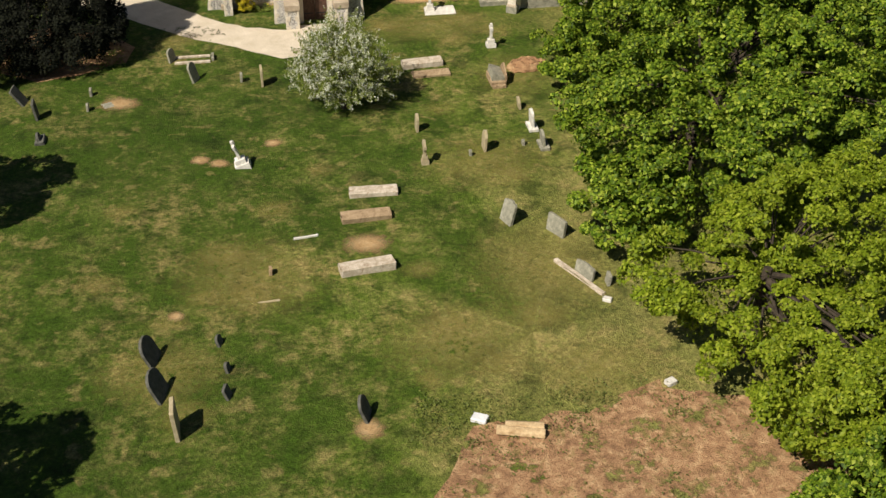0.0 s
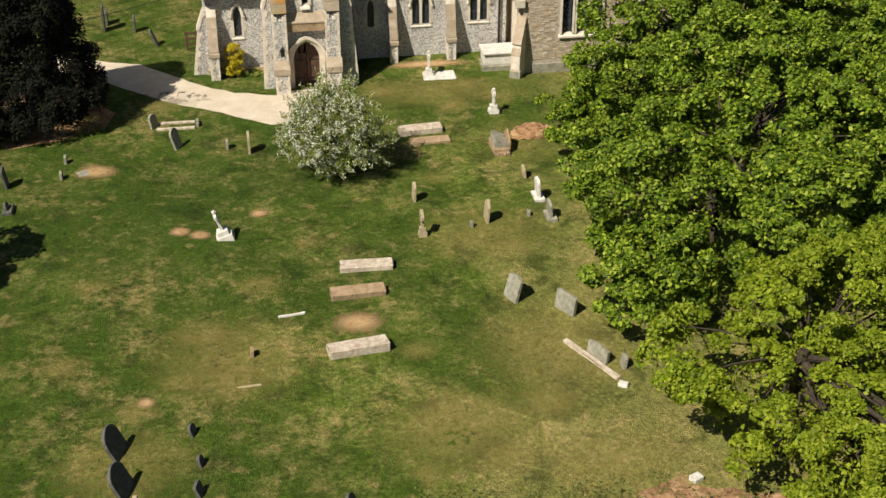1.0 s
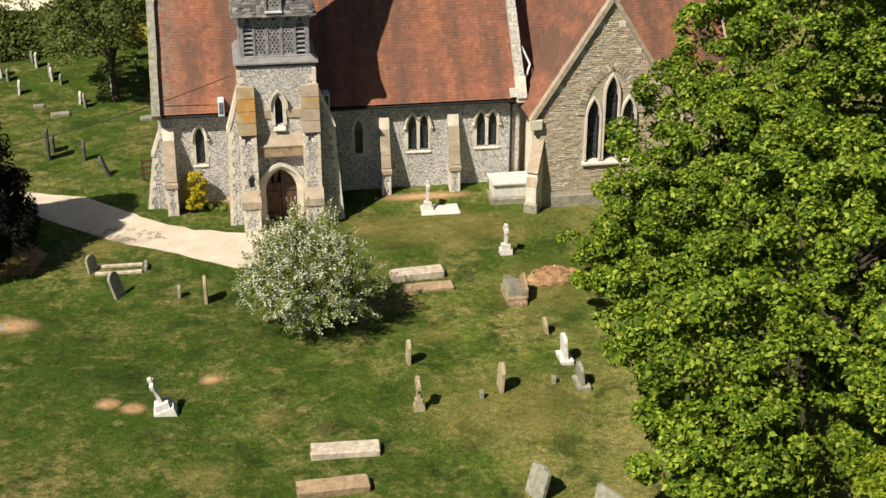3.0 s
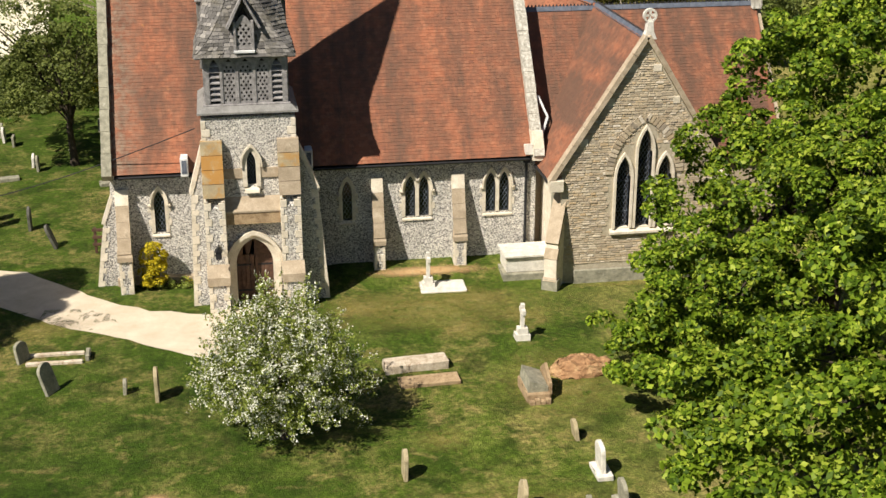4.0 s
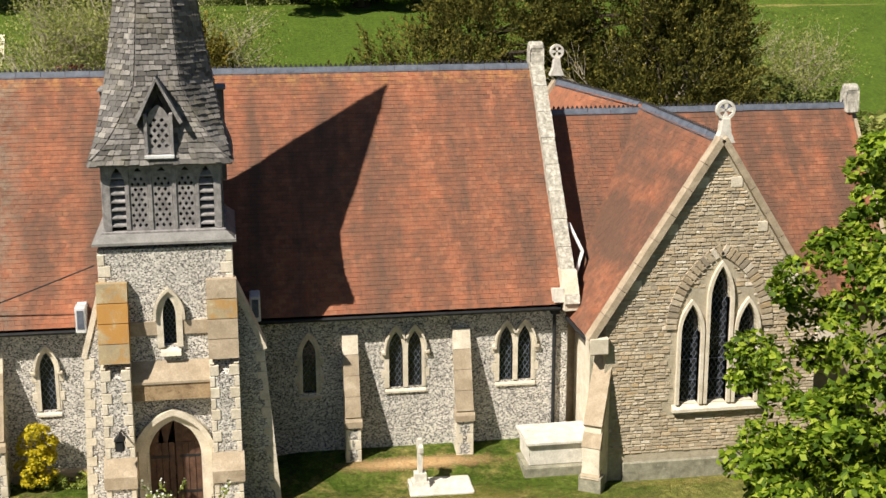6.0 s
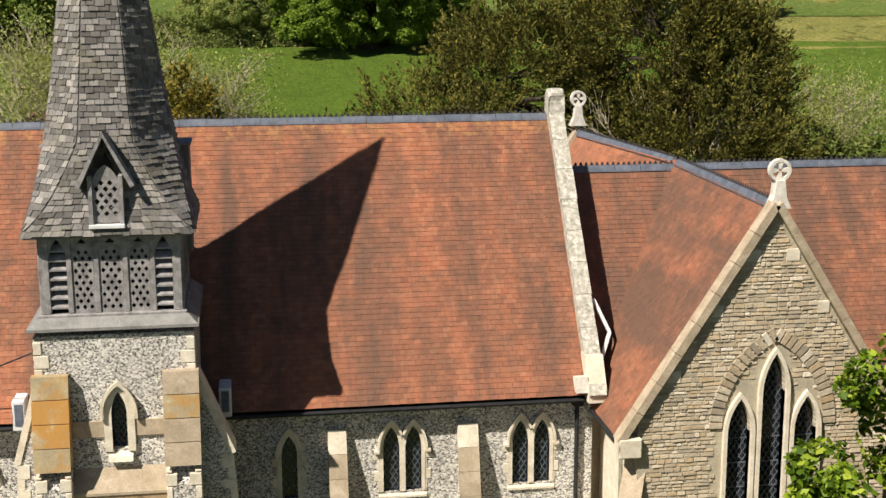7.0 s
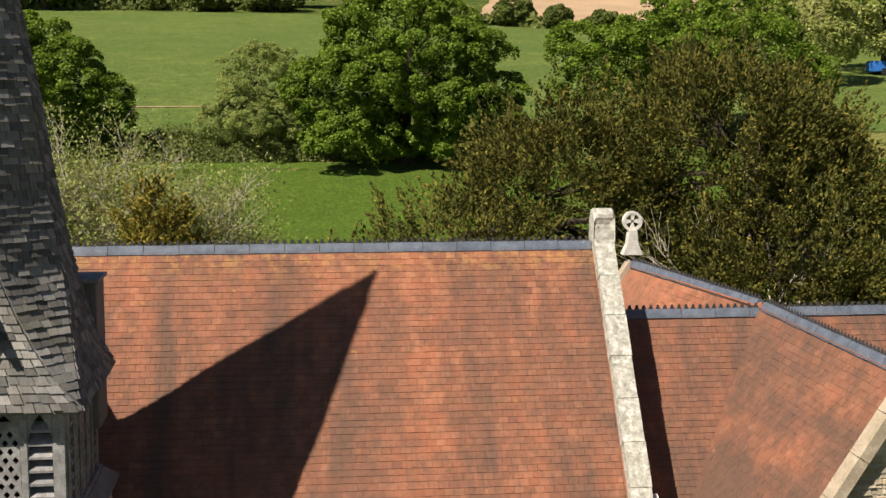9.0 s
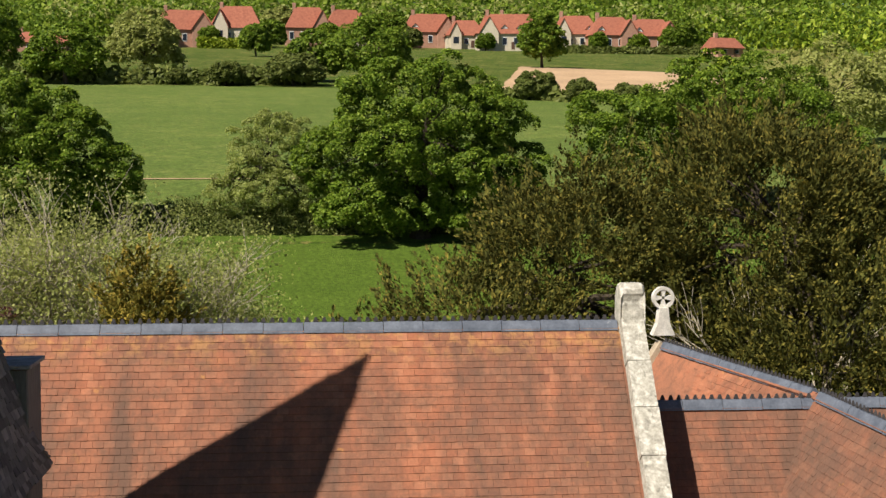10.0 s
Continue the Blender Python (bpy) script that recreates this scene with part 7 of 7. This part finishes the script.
def house(x, y, w, d, h, turn, wall_mat, label, dormers=0, gable=False):
    t = thing("house", at_ground(x, y), label, "house", "houses on the hillside")
    t.rotation_euler = (0, 0, radians(turn))
    if not gable:
        w, h = w * 1.15, h * 1.25
    e = h * 0.44
    bm = bmesh.new()
    box(bm, -w / 2, w / 2, -d / 2, d / 2, -1.5, e)
    part("wall", bm, wall_mat, t)
    if not gable:
        # a gabled wing that stands forward
        cx, hw, y0 = (0.3 if turn > 0 else -0.28) * w, (0.14 + 0.012 * (turn % 5)) * w, -d / 2 - 1.6
        bm = bmesh.new()
        prism(bm, [(cx - hw, -1.5), (cx + hw, -1.5), (cx + hw, e), (cx, h * 0.86), (cx - hw, e)], "y", y0, 0)
        wing = part("wing", bm, wall_mat, t)
        bm = bmesh.new()
        for q in (-1, 1):
            prism(bm, [(cx + q * (hw + 0.4), e - 0.35), (cx, h * 0.86 + 0.05), (cx, h * 0.86 + 0.3), (cx + q * (hw + 0.4), e - 0.1)], "y", y0 - 0.3, 0.2)
        part("wing_roof", bm, HOUSE_TILE, wing)
        bm = bmesh.new()
        box(bm, cx - 0.8, cx + 0.8, y0 - 0.06, y0 + 0.05, e * 0.3, e * 0.8)
        part("pane", bm, GLASS, wing)
    bm = bmesh.new()
    hip = 0.0 if gable else d * 0.35
    vs = [bm.verts.new(p) for p in ((-w / 2 - 0.5, -d / 2 - 0.5, e - 0.2), (w / 2 + 0.5, -d / 2 - 0.5, e - 0.2), (w / 2 + 0.5, d / 2 + 0.5, e - 0.2), (-w / 2 - 0.5, d / 2 + 0.5, e - 0.2), (-w / 2 + hip, 0, h), (w / 2 - hip, 0, h))]
    for f in ((0, 1, 5, 4), (1, 2, 5), (2, 3, 4, 5), (3, 0, 4), (0, 1, 2, 3)):
        bm.faces.new([vs[i] for i in f])
    roof = part("roof", bm, HOUSE_TILE, t)
    bm = bmesh.new()
    box(bm, -w * 0.3 - 0.5, -w * 0.3 + 0.5, -0.4, 0.4, h - 1.4, h + 1.2, 0.03)
    part("chimney", bm, HOUSE_BRICK, roof)
    n = max(2, int(w / 3.2))
    for i in range(n):
        cx = -w / 2 + w * (i + 0.5) / n
        bm = bmesh.new()
        box(bm, cx - 0.7, cx + 0.7, -d / 2 - 0.06, -d / 2 + 0.05, e * 0.25, e * 0.75)
        win = part("window", bm, WHITE_PAINT, t)
        bm = bmesh.new()
        box(bm, cx - 0.58, cx + 0.58, -d / 2 - 0.09, -d / 2 - 0.061, e * 0.29, e * 0.71)
        part("pane", bm, GLASS, win)
    for i in range(dormers):
        cx = -w * 0.28 + w * 0.56 * i / max(1, dormers - 1)
        bm = bmesh.new()
        prism(bm, [(cx - 0.95, e), (cx + 0.95, e), (cx + 0.95, e + 1.5), (cx, e + 2.4), (cx - 0.95, e + 1.5)], "y", -d * 0.42, 0)
        dm = part("dormer", bm, WHITE_PAINT, t)
        bm = bmesh.new()
        box(bm, cx - 0.6, cx + 0.6, -d * 0.42 - 0.04, -d * 0.42 - 0.005, e + 0.4, e + 1.4)
        part("pane", bm, GLASS, dm)
        bm = bmesh.new()
        for s in (-1, 1):
            prism(bm, [(cx + s * 1.2, e + 1.25), (cx, e + 2.45), (cx, e + 2.65), (cx + s * 1.2, e + 1.45)], "y", -d * 0.42 - 0.3, 0.3)
        part("dormer_roof", bm, HOUSE_TILE, dm)
    bm = bmesh.new()
    box(bm, w * 0.12, w * 0.12 + 1.0, -d / 2 - 0.07, -d / 2 + 0.05, 0, 2.1)
    part("door", bm, DOOR_OAK, t)


house(-39.4, 405, 15, 9, 8.5, 8, HOUSE_BRICK, "red brick house with a hipped tiled roof", 0)
house(-24.6, 412, 13, 9, 9.5, -4, HOUSE_RENDER, "cream rendered house with a tiled roof", 0)
house(-4.0, 430, 12, 9, 9.5, 4, HOUSE_BRICK, "large red-tiled brick house among trees", 0)
house(7.6, 430, 11, 8, 9.0, 10, HOUSE_RENDER, "red-tiled cream house among trees", 0)
house(32.9, 420, 14, 8, 8.2, 3, HOUSE_BRICK, "red-tiled house with white dormers", 2)
house(43.2, 412, 10, 8, 6.8, 0, HOUSE_RENDER, "low cream house with a red roof", 0)
house(53.0, 398, 14, 8, 8.4, -3, HOUSE_RENDER, "cream house with a red roof and white dormers", 3)
house(60.8, 424, 14, 8, 8.4, -3, HOUSE_BRICK, "red-tiled brick house behind others", 0)
house(75.9, 408, 12, 8, 8.2, -4, HOUSE_RENDER, "red-tiled house with white dormers", 2)
house(85.5, 402, 12, 9, 8.0, 4, HOUSE_BRICK, "long red-tiled house with gabled dormers", 2)
house(97.0, 402, 13, 9, 7.6, 4, HOUSE_BRICK, "long red-tiled house with gabled dormers", 2)
house(106.6, 360, 8, 7, 5.0, 20, HOUSE_BRICK, "low red-roofed brick outbuilding on the slope", 0, True)
house(-69.7, 352, 14, 7, 4.8, 4, HOUSE_BRICK, "low long brick building at the field edge", 0, True)


def woods(name, x0, x1, y0, y1, h, n, size, leaf, label):
    """Far woods as one mass of leaf clumps with a broken top."""
    r = np.random.default_rng(n)
    m = n // 45
    tx, ty = r.uniform(x0, x1, m), r.uniform(y0, y1, m)
    th = h * r.uniform(0.6, 1.15, m)
    w = r.normal(0, 1, (m, 45, 3))
    w /= np.linalg.norm(w, axis=2, keepdims=True)
    c = np.stack([tx, ty, ground_z(tx, ty) + th * 0.55], 1)[:, None] + w * np.stack([th * 0.42, th * 0.42, th * 0.48], 1)[:, None] * r.uniform(0.7, 1, (m, 45, 1))
    ob = leaf_mesh(name, c.reshape(-1, 3), (w + [0, 0, 0.4]).reshape(-1, 3), size, leaf, None)
    return tagged(ob, label, "woods", kind="stuff")


woods("far_woods", -240, 270, 442, 520, 15, 60000, 1.15, LEAF_DARK, "dense far woods behind the houses")
woods("far_woods", -240, 280, 446, 530, 14, 30000, 1.15, LEAF_PALE, "paler far woods behind the houses")
woods("far_woods", -420, 460, 560, 900, 34, 60000, 2.6, LEAF_DARK, "woods along the skyline")
woods("far_woods", 124, 290, 250, 440, 13, 40000, 0.9, LEAF_OAK, "bright green woods on the slope")
woods("far_woods", -260, -72, 225, 420, 12, 34000, 0.9, LEAF_DARK, "dark trees on the slope")
bm = bmesh.new()
box(bm, -1.1, 1.1, -0.8, 0.8, 0.3, 1.3, 0.08)
trailer = thing("trailer", at_ground(53.0, 128), "blue covered trailer on the pasture's edge", "trailer")
part("cover", bm, BLUE_PAINT, trailer)
for s in (-1, 1):
    bm = bmesh.new()
    bmesh.ops.create_cone(bm, cap_ends=True, segments=14, radius1=0.35, radius2=0.35, depth=0.25, matrix=Matrix.Translation((0, s * 0.82, 0.3)) @ Matrix.Rotation(math.pi / 2, 4, "X"))
    part("wheel", bm, IRON, trailer)

# ---- tiles, shingles and rubble stones, piece by piece ----
TILE_FACES = [(0, 1, 2, 3), (0, 4, 5, 1), (4, 7, 6, 5), (1, 5, 6, 2), (3, 7, 4, 0)]


def slope_tiles(parent, origin, along, up, length, height, gauge=0.125, width=0.168, clip=None, single=None, material=None, seed=1):
    """Plain tiles in courses over a slope. single: (u0, u1, v0, v1), where each tile is an object of its own."""
    r = random.Random(seed)
    origin, along, up = Vector(origin), Vector(along).normalized(), Vector(up).normalized()
    n = along.cross(up).normalized()
    if n.z < 0:
        n = -n
    verts, faces, lone = [], [], []
    rows = int(height / gauge)
    for j in range(rows):
        v = j * gauge
        u = -(width / 2 if j % 2 else 0)
        row_off = 0.006 * math.sin(j * 1.7)
        while u < length:
            a, b = max(u, 0) + 0.002, min(u + width, length) - 0.002
            if b - a > 0.03 and (clip is None or clip((a + b) / 2, v)):
                lift = 0.023 + r.uniform(-0.003, 0.004)
                tilt = r.uniform(-0.002, 0.002)
                drop = r.uniform(-0.004, 0.003) + row_off
                p = origin + along * a + up * (v - drop)
                q = origin + along * b + up * (v - drop)
                t = up * (gauge * 1.25)
                box8 = [p + n * (lift + tilt), q + n * (lift - tilt), q + t + n * 0.012, p + t + n * 0.012, p + n * (lift + tilt - 0.02), q + n * (lift - tilt - 0.02), q + t - n * 0.004, p + t - n * 0.004]
                if single and single[0] < a < single[1] and single[2] < v < single[3] and len(lone) < 300:
                    lone.append([tuple(w) for w in box8])
                else:
                    k = len(verts)
                    verts += [tuple(w) for w in box8]
                    faces += [tuple(i + k for i in f) for f in TILE_FACES]
            u += width
    rest = mesh_object("tiling", verts, faces, material or TILE, parent)
    tagged(rest, kind="stuff")
    for b8 in lone:
        c = Vector(b8[0])
        ob = mesh_object("tile", [tuple(Vector(w) - c) for w in b8], TILE_FACES, TILE_ONE, parent)
        ob.location = c


slope_tiles(nave_roof, (RX0 + 0.06, EAVE_Y - 0.03, EAVE_Z - 0.04), (1, 0, 0), (0, RIDGE_Y - EAVE_Y, RIDGE_Z - EAVE_Z), RX1 - RX0 - 0.18, SLOPE - 0.12,
            single=(9.2, 14.2, 5.95, 7.15))
CS = math.hypot(RIDGE_Y - CEY, CRZ - CEZ)
slope_tiles(chancel_roof, (5.28, CEY, CEZ), (1, 0, 0), (0, RIDGE_Y - CEY, CRZ - CEZ), CX1 - 5.5, CS - 0.1, material=TILE_DULL, seed=2)
TSL = math.hypot(TH, TRZ - TEZ)
slope_tiles(transept_roof, (TX - TH, TF + 0.27, TEZ), (0, 1, 0), (TH, 0, TRZ - TEZ), RIDGE_Y - TF - 0.3, TSL - 0.1, seed=3,
            clip=lambda u, v: TF + u < RIDGE_Y - (TSL - v) / TSL * (RIDGE_Y - CEY) * 0.98 + 0.1, material=TILE_DULL)
slope_tiles(transept_roof, (TX + TH, TF + 0.27, TEZ), (0, 1, 0), (-TH, 0, TRZ - TEZ), RIDGE_Y - TF - 0.3, TSL - 0.1, seed=4)
slope_tiles(transept_roof, (TX - TH, RIDGE_Y, TEZ), (TXN - TX, TN - RIDGE_Y, 0), (TH, 0, TRZ - TEZ), TN - RIDGE_Y - 0.25, TSL - 0.1, seed=5)


def spire_shingles():
    r = random.Random(9)
    verts, faces, lone = [], [], []
    z, j = 8.5, 0
    while z < 16.9:
        g = 0.118
        lo, hi = spire_ring(z), spire_ring(z + g * 1.25)
        for k in range(8):
            a0, a1, b0, b1 = (Vector(p) for p in (lo[k], lo[(k + 1) % 8], hi[k], hi[(k + 1) % 8]))
            L = (a1 - a0).length
            if L < 0.05:
                continue
            n = (a1 - a0).cross(b0 - a0).normalized()
            mid = (a0 + a1) / 2 - Vector((TCX, TCY, z))
            if n.dot(mid) < 0:
                n = -n
            m = max(1, round(L / 0.19))
            cuts = [0.0] + [(i + 0.5 * (j % 2) + r.uniform(-0.22, 0.22)) / m for i in range(0 if j % 2 else 1, m)] + [1.0]
            cuts = sorted(c for c in cuts if 0 <= c <= 1)
            for c0, c1 in zip(cuts, cuts[1:]):
                if (c1 - c0) * L < 0.02:
                    continue
                e = 0.006 / L
                f0, f1 = c0 + e, c1 - e
                p, q = a0.lerp(a1, f0), a0.lerp(a1, f1)
                s, t = b0.lerp(b1, f0), b0.lerp(b1, f1)
                lift = 0.035 + r.uniform(-0.008, 0.012)
                d = Vector((0, 0, r.uniform(-0.02, 0.014)))
                b8 = [p + n * lift + d, q + n * lift + d, t + n * 0.012, s + n * 0.012, p + n * (lift - 0.022) + d, q + n * (lift - 0.022) + d, t - n * 0.004, s - n * 0.004]
                if k == 0 and 8.9 < z < 12.6 and len(lone) < 300:
                    lone.append([tuple(w) for w in b8])
                else:
                    i0 = len(verts)
                    verts += [tuple(w) for w in b8]
                    faces += [tuple(i + i0 for i in f) for f in TILE_FACES]
        z, j = z + g, j + 1
    tagged(mesh_object("shingling", verts, faces, SHINGLE, spire), kind="stuff")
    for b8 in lone:
        c = Vector(b8[0])
        ob = mesh_object("shingle", [tuple(Vector(w) - c) for w in b8], TILE_FACES, SHINGLE_ONE, spire)
        ob.location = c


spire_shingles()


def rubble_front():
    """Coursed rubble over the transept's gable, round its window."""
    r = random.Random(4)
    wall_ob = next(o for o in church.children if o.name.startswith("transept_wall"))
    y = TF + 0.06
    verts, faces, lone = [], [], []

    def blocked(x0, x1, z0, z1):
        for c, a, s in big:
            if x1 > c - 0.42 and x0 < c + 0.42 and z1 > 1.5 and z0 < a + 0.3:
                if z0 < s or abs((x0 + x1) / 2 - c) < 0.42 * (1 - (z0 - s) / (a + 0.45 - s)) + 0.14:
                    return True
        return x0 < TX - TW + 0.1 and z0 < 3.3

    z = 0.5
    while z < TRZ - 0.3:
        h = r.uniform(0.06, 0.115)
        half = min(TW, TH * (TRZ - 0.16 - (z + h)) / (TRZ - TEZ) - 0.02)
        x = TX - half
        while x < TX + half:
            w = r.uniform(0.1, 0.32)
            x1 = min(x + w, TX + half)
            if x1 - x > 0.06 and not blocked(x, x1, z, z + h):
                d = y - r.uniform(0.008, 0.032)
                g = 0.006
                c = [r.uniform(0, 0.02) for _ in range(8)]
                b8 = [(x + g + c[0], d, z + g + c[1]), (x1 - g - c[2], d, z + g + c[3]), (x1 - g - c[4], d + 0.01, z + h - g - c[5]), (x + g + c[6], d + 0.01, z + h - g - c[7]),
                      (x + g, y + 0.02, z + g), (x1 - g, y + 0.02, z + g), (x1 - g, y + 0.02, z + h - g), (x + g, y + 0.02, z + h - g)]
                if 0.9 < z < 5.6 and x < 7.4 and len(lone) < 300:
                    lone.append(b8)
                else:
                    k = len(verts)
                    verts += b8
                    faces += [tuple(i + k for i in f) for f in ((0, 1, 2, 3), (0, 4, 5, 1), (1, 5, 6, 2), (2, 6, 7, 3), (3, 7, 4, 0))]
            x = x1 + 0.002
        z += h
    tagged(mesh_object("rubble", verts, faces, RUBBLE, wall_ob), kind="stuff")
    for b8 in lone:
        c = Vector(b8[0])
        ob = mesh_object("stone", [tuple(Vector(w) - c) for w in b8], [(0, 1, 2, 3), (0, 4, 5, 1), (1, 5, 6, 2), (2, 6, 7, 3), (3, 7, 4, 0)], RUBBLE_ONE, wall_ob)
        ob.location = c
    # relieving arch of narrow stones over the window
    line = [Vector(p) for p in lancet(8.35, 3.4, 3.7, 5.72, 2.5, 16)[2:]]
    for p, q in zip(line, line[1:]):
        o, v = (p + q) / 2, (q - p).normalized()
        u = Vector((v.y, -v.x))
        bm = bmesh.new()
        prism(bm, [tuple(o - u * 0.14 - v * 0.055), tuple(o + u * 0.14 - v * 0.06), tuple(o + u * 0.14 + v * 0.06), tuple(o - u * 0.14 + v * 0.055)], "y", y - 0.052, y + 0.01)
        part("voussoir", bm, RUBBLE_ONE, wall_ob)
    for sx in (-1, 1):
        for f, w in ((0.27, 0.3), (0.55, 0.26), (0.78, 0.3)):
            zz = TEZ + (TRZ - TEZ) * f
            xx = TX + sx * (TH * (1 - f) - 0.27)
            bm = bmesh.new()
            box(bm, xx - w / 2, xx + w / 2, y - 0.028, y + 0.01, zz - 0.13, zz + 0.13, 0.01)
            part("quoin", bm, ASHLAR, wall_ob)


rubble_front()
